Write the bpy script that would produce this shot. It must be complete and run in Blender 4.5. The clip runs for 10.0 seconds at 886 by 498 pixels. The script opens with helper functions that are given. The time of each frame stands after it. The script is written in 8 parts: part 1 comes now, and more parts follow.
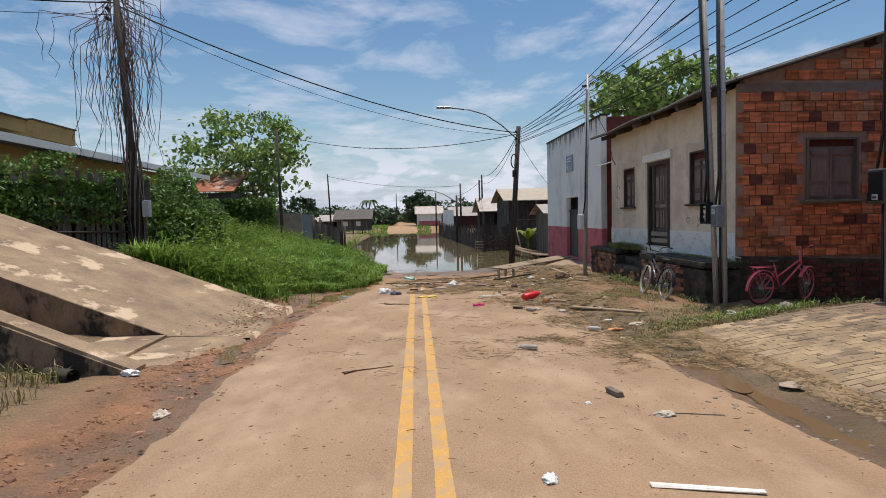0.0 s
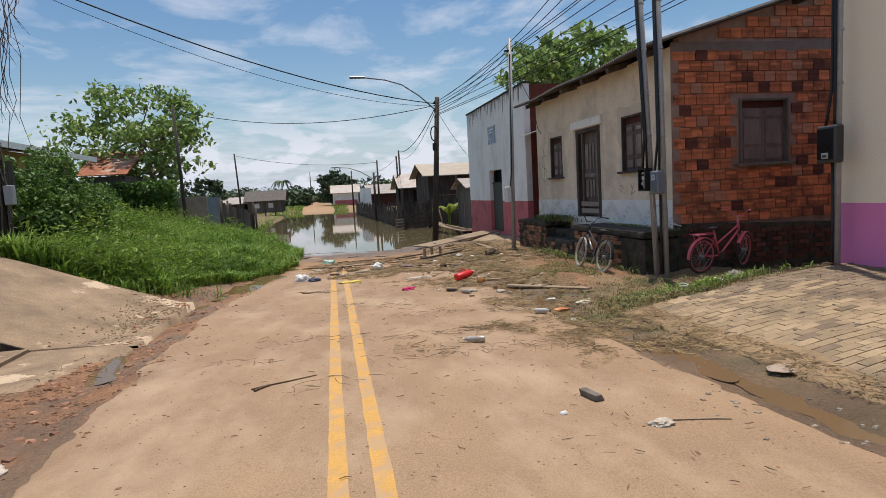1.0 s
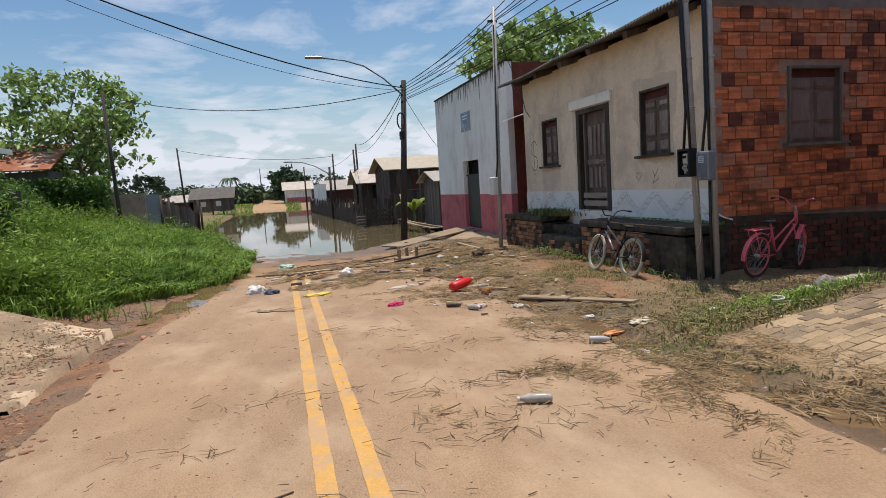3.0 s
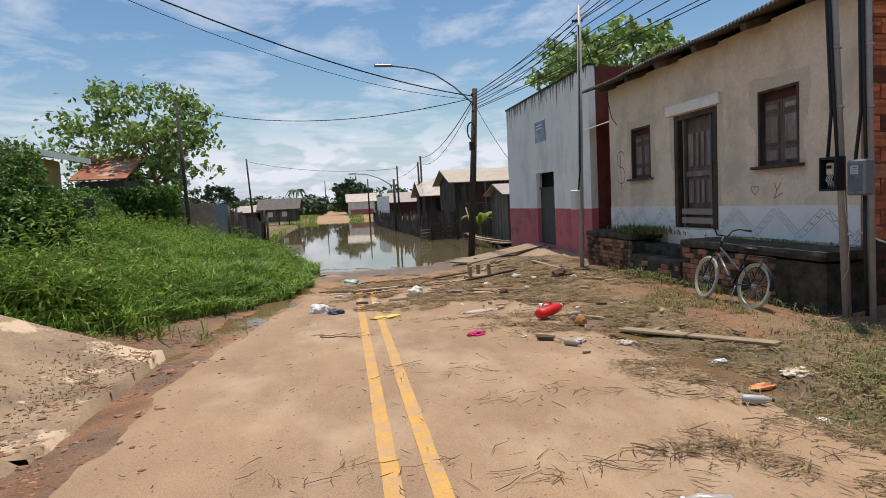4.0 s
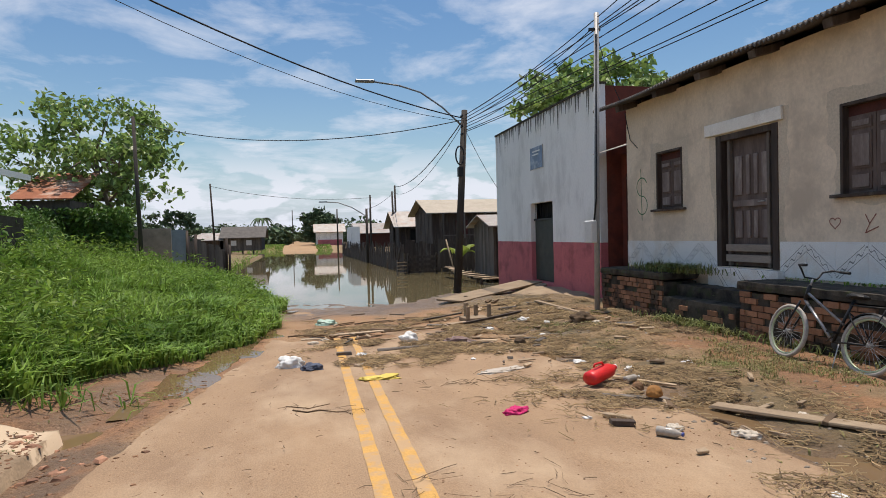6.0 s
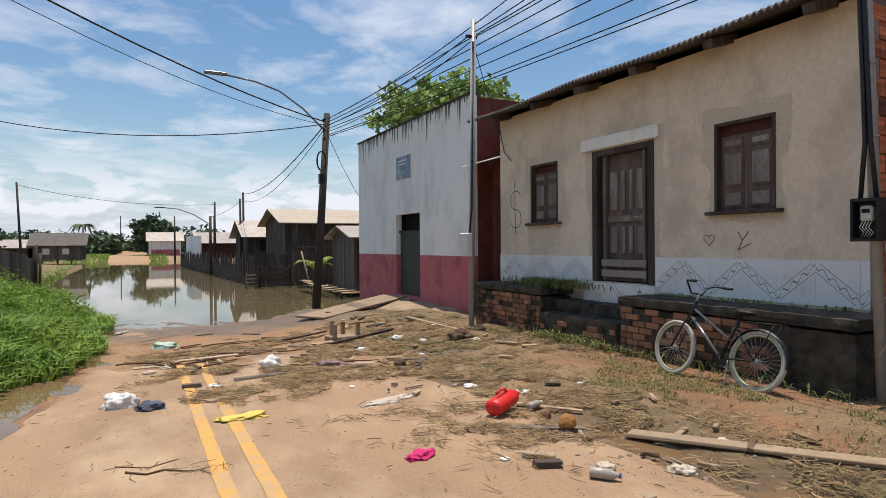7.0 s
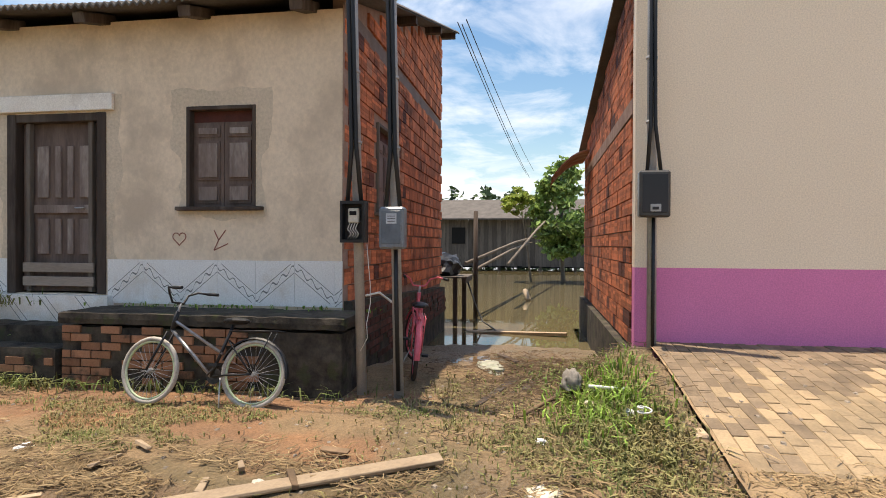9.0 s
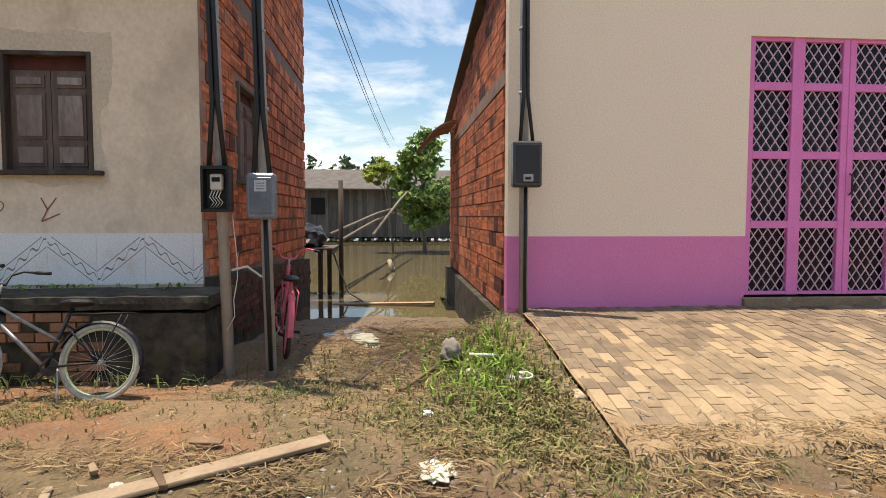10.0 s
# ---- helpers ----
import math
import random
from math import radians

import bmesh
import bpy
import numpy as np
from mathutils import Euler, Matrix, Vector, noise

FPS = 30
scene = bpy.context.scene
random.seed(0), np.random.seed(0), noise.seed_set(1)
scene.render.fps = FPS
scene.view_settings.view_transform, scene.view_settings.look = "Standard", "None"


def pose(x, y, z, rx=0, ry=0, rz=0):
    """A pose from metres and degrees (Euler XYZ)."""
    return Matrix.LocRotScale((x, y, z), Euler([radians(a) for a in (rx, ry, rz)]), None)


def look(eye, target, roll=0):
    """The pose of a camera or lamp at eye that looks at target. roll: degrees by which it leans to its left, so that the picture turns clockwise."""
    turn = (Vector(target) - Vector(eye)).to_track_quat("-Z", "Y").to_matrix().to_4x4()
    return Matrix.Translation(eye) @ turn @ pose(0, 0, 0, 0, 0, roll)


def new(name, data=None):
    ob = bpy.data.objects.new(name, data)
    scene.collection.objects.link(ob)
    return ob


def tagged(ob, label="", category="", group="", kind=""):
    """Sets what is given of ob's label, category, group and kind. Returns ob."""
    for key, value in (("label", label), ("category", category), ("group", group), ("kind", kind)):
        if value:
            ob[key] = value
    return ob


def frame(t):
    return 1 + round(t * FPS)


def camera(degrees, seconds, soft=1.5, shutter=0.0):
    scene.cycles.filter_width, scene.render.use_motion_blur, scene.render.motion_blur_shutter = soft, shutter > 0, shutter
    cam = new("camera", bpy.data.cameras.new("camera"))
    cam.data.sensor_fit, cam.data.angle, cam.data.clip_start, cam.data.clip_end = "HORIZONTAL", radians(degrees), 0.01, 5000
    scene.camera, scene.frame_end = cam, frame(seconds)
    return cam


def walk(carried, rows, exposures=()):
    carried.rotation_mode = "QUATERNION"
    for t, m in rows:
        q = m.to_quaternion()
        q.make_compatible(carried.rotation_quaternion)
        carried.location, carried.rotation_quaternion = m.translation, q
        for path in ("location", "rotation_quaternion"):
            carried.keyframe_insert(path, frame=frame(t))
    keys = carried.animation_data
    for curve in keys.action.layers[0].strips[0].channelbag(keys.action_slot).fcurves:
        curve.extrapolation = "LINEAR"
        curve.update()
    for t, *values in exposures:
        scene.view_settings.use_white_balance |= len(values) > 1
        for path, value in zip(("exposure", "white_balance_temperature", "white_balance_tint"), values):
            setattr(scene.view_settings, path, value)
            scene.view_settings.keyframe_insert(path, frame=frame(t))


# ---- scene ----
cam = camera(73.2, 10.0, soft=0.9)
METRES, EYE, TILT, LEAN, TURN = 9.804, 1.75, -1.6, 0.0, -3.3
ROWS = [
    (0.0, 0.0, 0.0, 0.0, -0.03, -1.42, 1.31),
    (0.5, -0.0054, 0.0599, -0.0008, -3.48, -2.68, 2.37),
    (1.0, -0.0096, 0.1197, -0.0014, -7.94, -3.89, 3.38),
    (1.5, -0.0163, 0.1777, -0.002, -11.75, -4.53, 4.15),
    (2.0, -0.0218, 0.2421, -0.0026, -14.12, -4.77, 4.41),
    (3.5, -0.0441, 0.4258, -0.0022, -9.98, -3.98, 3.57),
    (4.0, -0.0505, 0.4855, -0.0002, -6.65, -2.86, 3.11),
    (4.5, -0.0632, 0.5406, 0.0005, -4.21, -1.67, 2.62),
    (5.0, -0.0661, 0.5971, 0.0004, -3.68, -0.6, 2.22),
    (6.5, -0.0911, 0.7595, -0.0018, -16.17, 0.76, 1.49),
    (7.0, -0.0963, 0.8086, -0.0015, -24.14, 1.09, 1.14),
    (7.5, -0.0928, 0.8557, -0.0006, -35.14, 1.34, 0.82),
    (8.0, -0.0831, 0.897, -0.0017, -49.34, 1.37, 0.86),
    (8.5, -0.0616, 0.9297, -0.0004, -64.6, 0.9, 1.07),
    (9.0, -0.0537, 0.9516, 0.0014, -77.74, -0.12, 1.32),
    (9.5, -0.0493, 0.967, 0.0007, -86.6, -1.56, 1.48),
    (10.0, -0.0358, 0.9729, 0.0006, -91.26, -3.25, 1.48),
]
walk(cam, [(t, pose(0, 0, EYE, TILT, LEAN, TURN) @ pose(METRES * x, METRES * y, METRES * z, 90 + pitch, roll, yaw)) for t, x, y, z, yaw, pitch, roll in ROWS],
     [(t, s, k, 14) for t, s, k in ((0.0, 0.27, 6750), (2.0, 0.36, 6850), (5.0, 0.38, 6850), (6.5, 0.43, 6900), (7.5, 0.58, 7150), (8, 0.68, 7300), (9, 1.03, 7500), (10, 0.98, 7550))])

# ---- light ----
SUN_EL, SUN_AZ = 80.0, 22.0   # degrees; azimuth from +y towards +x
world = bpy.data.worlds.new("sky")
scene.world = world
world.use_nodes = True
wn, wl = world.node_tree.nodes, world.node_tree.links
wn.clear()
sky = wn.new("ShaderNodeTexSky")
sky.sky_type, sky.sun_disc = "NISHITA", False
sky.sun_elevation, sky.sun_rotation = radians(SUN_EL), radians(SUN_AZ)
sky.air_density, sky.dust_density, sky.ozone_density = 1.25, 0.2, 2.5
co = wn.new("ShaderNodeTexCoord")
sep = wn.new("ShaderNodeSeparateXYZ")
wl.new(co.outputs["Generated"], sep.inputs[0])


def wmath(op, a, b):
    n = wn.new("ShaderNodeMath")
    n.operation = op
    for i, v in enumerate((a, b)):
        if isinstance(v, (int, float)):
            n.inputs[i].default_value = v
        else:
            wl.new(v, n.inputs[i])
    return n.outputs[0]


# a flat cloud layer seen in perspective
zz = wmath("ADD", wmath("MAXIMUM", sep.outputs[2], 0.0), 0.10)
cmb = wn.new("ShaderNodeCombineXYZ")
wl.new(wmath("DIVIDE", sep.outputs[0], zz), cmb.inputs[0])
wl.new(wmath("DIVIDE", sep.outputs[1], zz), cmb.inputs[1])
cn = wn.new("ShaderNodeTexNoise")
cn.inputs["Scale"].default_value, cn.inputs["Detail"].default_value, cn.inputs["Roughness"].default_value = 1.7, 9, 0.6
cn.inputs["Distortion"].default_value = 0.35
wl.new(cmb.outputs[0], cn.inputs["Vector"])
cr = wn.new("ShaderNodeValToRGB")
cr.color_ramp.elements[0].position, cr.color_ramp.elements[1].position = 0.47, 0.70
wl.new(cn.outputs["Fac"], cr.inputs[0])
# whiter haze and cloud towards the horizon
hz = wn.new("ShaderNodeMapRange")
hz.inputs["From Min"].default_value, hz.inputs["From Max"].default_value = 0.0, 0.15
hz.inputs["To Min"].default_value, hz.inputs["To Max"].default_value = 0.85, 0.0
wl.new(sep.outputs[2], hz.inputs["Value"])
fac = wmath("MULTIPLY", cr.outputs["Color"], 0.72)
# puffy clouds low over the horizon
pn = wn.new("ShaderNodeTexNoise")
pn.inputs["Scale"].default_value, pn.inputs["Detail"].default_value = 11.0, 8
pm = wn.new("ShaderNodeMapping")
pm.inputs["Scale"].default_value = (1.0, 1.0, 2.6)
wl.new(co.outputs["Generated"], pm.inputs[0])
wl.new(pm.outputs[0], pn.inputs["Vector"])
pr = wn.new("ShaderNodeValToRGB")
pr.color_ramp.elements[0].position, pr.color_ramp.elements[1].position = 0.49, 0.555
wl.new(pn.outputs["Fac"], pr.inputs[0])
lowf = wn.new("ShaderNodeMapRange")
lowf.inputs["From Min"].default_value, lowf.inputs["From Max"].default_value = 0.08, 0.15
lowf.inputs["To Min"].default_value, lowf.inputs["To Max"].default_value = 0.9, 0.0
wl.new(sep.outputs[2], lowf.inputs["Value"])
fac = wmath("MAXIMUM", fac, wmath("MULTIPLY", pr.outputs["Color"], lowf.outputs[0]))
cm = wn.new("ShaderNodeMix")
cm.data_type = "RGBA"
wl.new(fac, cm.inputs["Factor"])
hs_ = wn.new("ShaderNodeHueSaturation")
hs_.inputs["Saturation"].default_value, hs_.inputs["Value"].default_value = 1.22, 0.77
wl.new(sky.outputs[0], hs_.inputs["Color"])
hm = wn.new("ShaderNodeMix")
hm.data_type = "RGBA"
wl.new(hz.outputs[0], hm.inputs["Factor"])
wl.new(hs_.outputs[0], hm.inputs["A"])
hm.inputs["B"].default_value = (3.05, 4.15, 6.0, 1)
wl.new(hm.outputs["Result"], cm.inputs["A"])
# cloud overhead, out of view, is brightened towards the sun to add fill light
cb = wn.new("ShaderNodeMapRange")
cb.inputs["From Min"].default_value, cb.inputs["From Max"].default_value = 0.35, 0.95
cb.inputs["To Min"].default_value, cb.inputs["To Max"].default_value = 1.0, 2.8
wl.new(sep.outputs[2], cb.inputs["Value"])
cs = wn.new("ShaderNodeVectorMath")
cs.operation = "SCALE"
cs.inputs[0].default_value = (5.6, 6.15, 7.0)
wl.new(cb.outputs[0], cs.inputs["Scale"])
wl.new(cs.outputs["Vector"], cm.inputs["B"])
bg = wn.new("ShaderNodeBackground")
bg.inputs["Strength"].default_value = 0.105
wl.new(cm.outputs["Result"], bg.inputs["Color"])
wo = wn.new("ShaderNodeOutputWorld")
wl.new(bg.outputs[0], wo.inputs[0])
lamp = bpy.data.lights.new("sun", "SUN")
lamp.energy, lamp.angle, lamp.color = 3.4, radians(0.6), (1.0, 0.94, 0.85)
sun = new("sun", lamp)
a, e = radians(SUN_AZ), radians(SUN_EL)
sun.matrix_world = look((math.sin(a) * math.cos(e) * 50, math.cos(a) * math.cos(e) * 50, math.sin(e) * 50), (0, 0, 0))

# ---- materials ----
MATS = {}


def mat(name, c1, c2=None, scale=6.0, fine=60.0, rough=0.8, bump=0.2, metal=0.0, stain=None, stain_scale=1.2,
        stain_amt=0.5, rand=0.0, stretch=(1, 1, 1), spec=0.4, obj=False, trans=0.0, dist=0.01, grain=0.35, edge=(0.5, 0.66)):
    """A procedural surface: two tones at a middle scale, fine grain with bump, and optional stains."""
    if name in MATS:
        return MATS[name]
    m = bpy.data.materials.new(name)
    MATS[name] = m
    m.use_nodes = True
    n, l = m.node_tree.nodes, m.node_tree.links
    b = n["Principled BSDF"]
    c2 = c2 or [v * 0.75 for v in c1]
    tc = n.new("ShaderNodeTexCoord")
    geo = n.new("ShaderNodeNewGeometry")
    mp = n.new("ShaderNodeMapping")
    mp.inputs["Scale"].default_value = stretch
    l.new(tc.outputs["Object"] if obj else geo.outputs["Position"], mp.inputs[0])

    def tex(s, d=5, r=0.6):
        t = n.new("ShaderNodeTexNoise")
        t.inputs["Scale"].default_value, t.inputs["Detail"].default_value, t.inputs["Roughness"].default_value = s, d, r
        l.new(mp.outputs[0], t.inputs["Vector"])
        return t.outputs["Fac"]

    def ramp(f, lo, hi):
        r = n.new("ShaderNodeMapRange")
        r.inputs["From Min"].default_value, r.inputs["From Max"].default_value = lo, hi
        l.new(f, r.inputs["Value"])
        return r.outputs[0]

    def mix(f, ca, cb, kind="MIX"):
        x = n.new("ShaderNodeMix")
        x.data_type, x.blend_type = "RGBA", kind
        for s, v in (("Factor", f), ("A", ca), ("B", cb)):
            if isinstance(v, (int, float)):
                x.inputs[s].default_value = v
            elif isinstance(v, (tuple, list)):
                x.inputs[s].default_value = (*v[:3], 1)
            else:
                l.new(v, x.inputs[s])
        return x.outputs["Result"]

    col = mix(ramp(tex(scale), 0.32, 0.68), c1, c2)
    fi = tex(fine, 4)
    col = mix(grain, col, mix(ramp(fi, 0.3, 0.7), (0.55, 0.55, 0.55), (1.25, 1.25, 1.25)), "MULTIPLY")
    if stain:
        col = mix(mix(ramp(tex(stain_scale, 7, 0.65), *edge), (0, 0, 0), (stain_amt,) * 3), col, stain)
    if rand:
        oi = n.new("ShaderNodeObjectInfo")
        ad = n.new("ShaderNodeMath")
        l.new(oi.outputs["Random"], ad.inputs[0])
        l.new(geo.outputs["Random Per Island"], ad.inputs[1])
        fr = n.new("ShaderNodeMath")
        fr.operation = "FRACT"
        l.new(ad.outputs[0], fr.inputs[0])
        hs = n.new("ShaderNodeHueSaturation")
        mr = n.new("ShaderNodeMapRange")
        mr.inputs["To Min"].default_value, mr.inputs["To Max"].default_value = 1 - rand, 1 + rand * 0.8
        l.new(fr.outputs[0], mr.inputs["Value"])
        l.new(mr.outputs[0], hs.inputs["Value"])
        l.new(col, hs.inputs["Color"])
        col = hs.outputs["Color"]
    l.new(col, b.inputs["Base Color"])
    b.inputs["Roughness"].default_value, b.inputs["Metallic"].default_value = rough, metal
    b.inputs["Specular IOR Level"].default_value = spec
    if trans:
        b.inputs["Subsurface Weight"].default_value = 0.0
        t = n.new("ShaderNodeBsdfTranslucent")
        l.new(col, t.inputs["Color"])
        ms = n.new("ShaderNodeMixShader")
        ms.inputs[0].default_value = trans
        l.new(b.outputs[0], ms.inputs[1])
        l.new(t.outputs[0], ms.inputs[2])
        l.new(ms.outputs[0], n["Material Output"].inputs[0])
    if bump:
        bp = n.new("ShaderNodeBump")
        bp.inputs["Strength"].default_value, bp.inputs["Distance"].default_value = bump, dist
        l.new(fi, bp.inputs["Height"])
        l.new(bp.outputs[0], b.inputs["Normal"])
    return m


M_TAN = mat("tan_render", (0.78, 0.655, 0.50), (0.70, 0.58, 0.435), 1.1, 25, 0.9, 0.2, stain=(0.52, 0.43, 0.325), stain_scale=1.1, stain_amt=0.8, grain=0.25, stretch=(1, 1, 0.85), edge=(0.47, 0.62))
M_WHITE = mat("weathered_whitewash", (0.90, 0.89, 0.86), (0.84, 0.83, 0.80), 1.3, 30, 0.9, 0.2, stain=(0.52, 0.51, 0.48), stain_scale=1.3, stain_amt=0.4, stretch=(1, 1, 0.45), grain=0.15)
M_MAROON = mat("faded_pink_paint", (0.60, 0.17, 0.18), (0.52, 0.145, 0.155), 1.8, 30, 0.85, 0.2, stain=(0.22, 0.06, 0.065), stain_scale=1.6, stain_amt=0.6)
M_CREAM = mat("cream_paint", (0.87, 0.75, 0.585), (0.84, 0.72, 0.555), 0.7, 60, 0.8, 0.1)
M_MAGENTA = mat("magenta_paint", (0.75, 0.235, 0.47), (0.69, 0.21, 0.43), 1.2, 60, 0.75, 0.1)
M_PINKMETAL = mat("pink_painted_metal", (0.78, 0.21, 0.52), (0.70, 0.185, 0.46), 3, 60, 0.5, 0.06)
M_BRICK = mat("hollow_clay_brick", (0.64, 0.205, 0.09), (0.50, 0.15, 0.065), 5, 45, 0.9, 0.4, stain=(0.10, 0.045, 0.03), stain_scale=2.5, stain_amt=0.7, rand=0.42)
M_MORTAR = mat("grey_mortar", (0.40, 0.28, 0.22), (0.26, 0.16, 0.12), 5, 40, 0.95, 0.4)
M_CONC = mat("muddy_concrete", (0.36, 0.255, 0.155), (0.19, 0.135, 0.085), 1.6, 35, 0.9, 0.5, stain=(0.60, 0.46, 0.31), stain_scale=0.9, stain_amt=0.8, grain=0.5, edge=(0.56, 0.60))
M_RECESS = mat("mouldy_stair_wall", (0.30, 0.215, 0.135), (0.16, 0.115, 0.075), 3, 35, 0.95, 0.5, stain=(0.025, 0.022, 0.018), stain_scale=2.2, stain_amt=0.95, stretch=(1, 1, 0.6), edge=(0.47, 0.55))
M_CONC_DARK = mat("mossy_concrete", (0.095, 0.08, 0.06), (0.014, 0.012, 0.01), 4.5, 40, 0.95, 0.7, stain=(0.05, 0.058, 0.024), stain_scale=3.5, stain_amt=0.7, edge=(0.54, 0.60))
M_WALLCONC = mat("grey_block_wall", (0.42, 0.33, 0.25), (0.32, 0.25, 0.19), 2, 40, 0.9, 0.3, stain=(0.15, 0.13, 0.10), stain_scale=1.5)
M_WOODDARK = mat("weathered_dark_wood", (0.085, 0.06, 0.045), (0.045, 0.032, 0.026), 6, 50, 0.8, 0.4, stretch=(1, 1, 0.12), stain=(0.16, 0.135, 0.11), stain_scale=5, stain_amt=0.6, rand=0.25)
M_WOODGREY = mat("silvered_wood", (0.17, 0.145, 0.12), (0.10, 0.085, 0.072), 8, 60, 0.9, 0.4, stretch=(1, 1, 0.12), rand=0.35)
M_PLANK = mat("pale_plank", (0.42, 0.32, 0.21), (0.31, 0.225, 0.145), 6, 60, 0.85, 0.3, stretch=(0.6, 0.6, 1), rand=0.25)
M_WOODWHITE = mat("white_painted_board", (0.88, 0.85, 0.78), (0.82, 0.78, 0.70), 4, 60, 0.8, 0.25, stain=(0.40, 0.33, 0.25), stain_scale=3, stain_amt=0.3)
M_TILE = mat("glazed_white_tile", (0.87, 0.87, 0.85), (0.82, 0.82, 0.80), 2, 60, 0.25, 0.03, stain=(0.52, 0.38, 0.22), stain_scale=1.1, stain_amt=0.45)
M_TILEPAT = mat("grey_tile_pattern", (0.17, 0.18, 0.18), (0.24, 0.25, 0.25), 10, 60, 0.3, 0.02)
M_METALROOF = mat("corrugated_metal", (0.40, 0.38, 0.35), (0.30, 0.27, 0.24), 2, 30, 0.55, 0.15, metal=0.4, stain=(0.28, 0.13, 0.06), stain_scale=1.2, stain_amt=0.5)
M_ROOFDARK = mat("dark_fibre_cement", (0.14, 0.125, 0.11), (0.09, 0.08, 0.07), 2, 30, 0.9, 0.3)
M_ROOFPALE = mat("pale_fibre_cement", (0.48, 0.42, 0.33), (0.40, 0.345, 0.27), 2, 30, 0.9, 0.2)
M_RUST = mat("rusty_sheet", (0.36, 0.13, 0.06), (0.25, 0.085, 0.04), 3, 40, 0.85, 0.2, stain=(0.52, 0.42, 0.34), stain_scale=0.8, stain_amt=0.8)
M_STEEL = mat("galvanised_steel", (0.43, 0.43, 0.425), (0.34, 0.34, 0.335), 8, 80, 0.5, 0.05, metal=0.1)
M_BLACK = mat("black_plastic", (0.016, 0.017, 0.019), (0.011, 0.012, 0.013), 8, 80, 0.5, 0.05)
# near-black paint stands for gloom in rooms and openings; the meter dial is black
M_DARK = mat("gloom_and_dial_black", (0.012, 0.011, 0.010), (0.008, 0.008, 0.008), 3, 30, 0.9, 0)
M_POLEWOOD = mat("dark_pole_wood", (0.07, 0.058, 0.048), (0.04, 0.034, 0.03), 8, 60, 0.9, 0.4, stretch=(1, 1, 0.1))
M_YELLOWWALL = mat("ochre_wall", (0.42, 0.30, 0.11), (0.36, 0.25, 0.095), 1.5, 30, 0.9, 0.2, stain=(0.20, 0.15, 0.07), stain_scale=1.2)
M_WHITEPL = mat("white_plastic", (0.74, 0.74, 0.71), (0.66, 0.66, 0.63), 12, 60, 0.5, 0.1)
M_RED = mat("red_plastic", (0.70, 0.028, 0.025), (0.60, 0.022, 0.022), 8, 60, 0.35, 0.05)
M_HOTPINK = mat("hot_pink_cloth", (0.66, 0.03, 0.17), (0.50, 0.02, 0.12), 30, 90, 0.8, 0.3)
M_BIKEPINK = mat("faded_pink_enamel", (0.76, 0.15, 0.19), (0.66, 0.11, 0.15), 8, 60, 0.35, 0.03)
M_STRAW = mat("dry_straw", (0.46, 0.33, 0.175), (0.24, 0.165, 0.085), 3, 40, 0.9, 0, rand=0.5)
M_TWIG = mat("wet_dark_twigs", (0.20, 0.13, 0.075), (0.09, 0.06, 0.036), 3, 40, 0.9, 0, rand=0.4)
M_GRASS = mat("lush_grass", (0.27, 0.40, 0.07), (0.12, 0.24, 0.04), 0.6, 8, 0.6, 0, rand=0.5, trans=0.3, spec=0.3)
M_GRASSDRY = mat("trampled_grass", (0.17, 0.20, 0.06), (0.30, 0.24, 0.11), 1.6, 8, 0.8, 0, rand=0.5, trans=0.2)
M_VINE = mat("vine_leaves", (0.15, 0.26, 0.05), (0.07, 0.15, 0.03), 1.0, 8, 0.5, 0, rand=0.55, trans=0.25)
M_TREELEAF = mat("broad_tree_leaves", (0.32, 0.44, 0.14), (0.18, 0.29, 0.075), 0.7, 5, 0.45, 0, rand=0.6, trans=0.3)
M_FARLEAF = mat("distant_foliage", (0.10, 0.15, 0.07), (0.06, 0.10, 0.05), 0.3, 3, 0.8, 0, rand=0.4)
M_BARK = mat("pale_bark", (0.24, 0.20, 0.155), (0.16, 0.13, 0.10), 5, 40, 0.9, 0.3)
M_GLASSDARK = mat("dark_glass", (0.012, 0.010, 0.014), (0.016, 0.012, 0.017), 2, 5, 0.12, 0, spec=0.3)
M_PAVER = mat("sandy_pavers", (0.39, 0.285, 0.17), (0.30, 0.22, 0.13), 2, 50, 0.9, 0.35, stain=(0.15, 0.115, 0.075), stain_scale=1.4, stain_amt=0.7, rand=0.2)
M_YLINE = mat("worn_yellow_paint", (0.60, 0.335, 0.085), (0.53, 0.30, 0.085), 4, 60, 0.8, 0.15, stain=(0.42, 0.285, 0.165), stain_scale=5.5, stain_amt=0.85, edge=(0.46, 0.58))
M_ROAD = mat("silty_road", (0.37, 0.245, 0.142), (0.265, 0.17, 0.10), 0.7, 80, 0.85, 0.45, stain=(0.52, 0.39, 0.255), stain_scale=0.75, stain_amt=0.5, grain=0.6, stretch=(1.3, 0.7, 1), edge=(0.47, 0.66))

# water: murky, with small ripples
M_WATER = bpy.data.materials.new("brown_flood_water")
M_WATER.use_nodes = True
n_, l_ = M_WATER.node_tree.nodes, M_WATER.node_tree.links
b_ = n_["Principled BSDF"]
b_.inputs["Base Color"].default_value = (0.135, 0.112, 0.06, 1)
b_.inputs["Roughness"].default_value, b_.inputs["IOR"].default_value = 0.03, 1.33
t_ = n_.new("ShaderNodeTexNoise")
t_.inputs["Scale"].default_value, t_.inputs["Detail"].default_value = 1.6, 4
g_ = n_.new("ShaderNodeNewGeometry")
l_.new(g_.outputs["Position"], t_.inputs["Vector"])
p_ = n_.new("ShaderNodeBump")
p_.inputs["Strength"].default_value, p_.inputs["Distance"].default_value = 0.025, 0.05
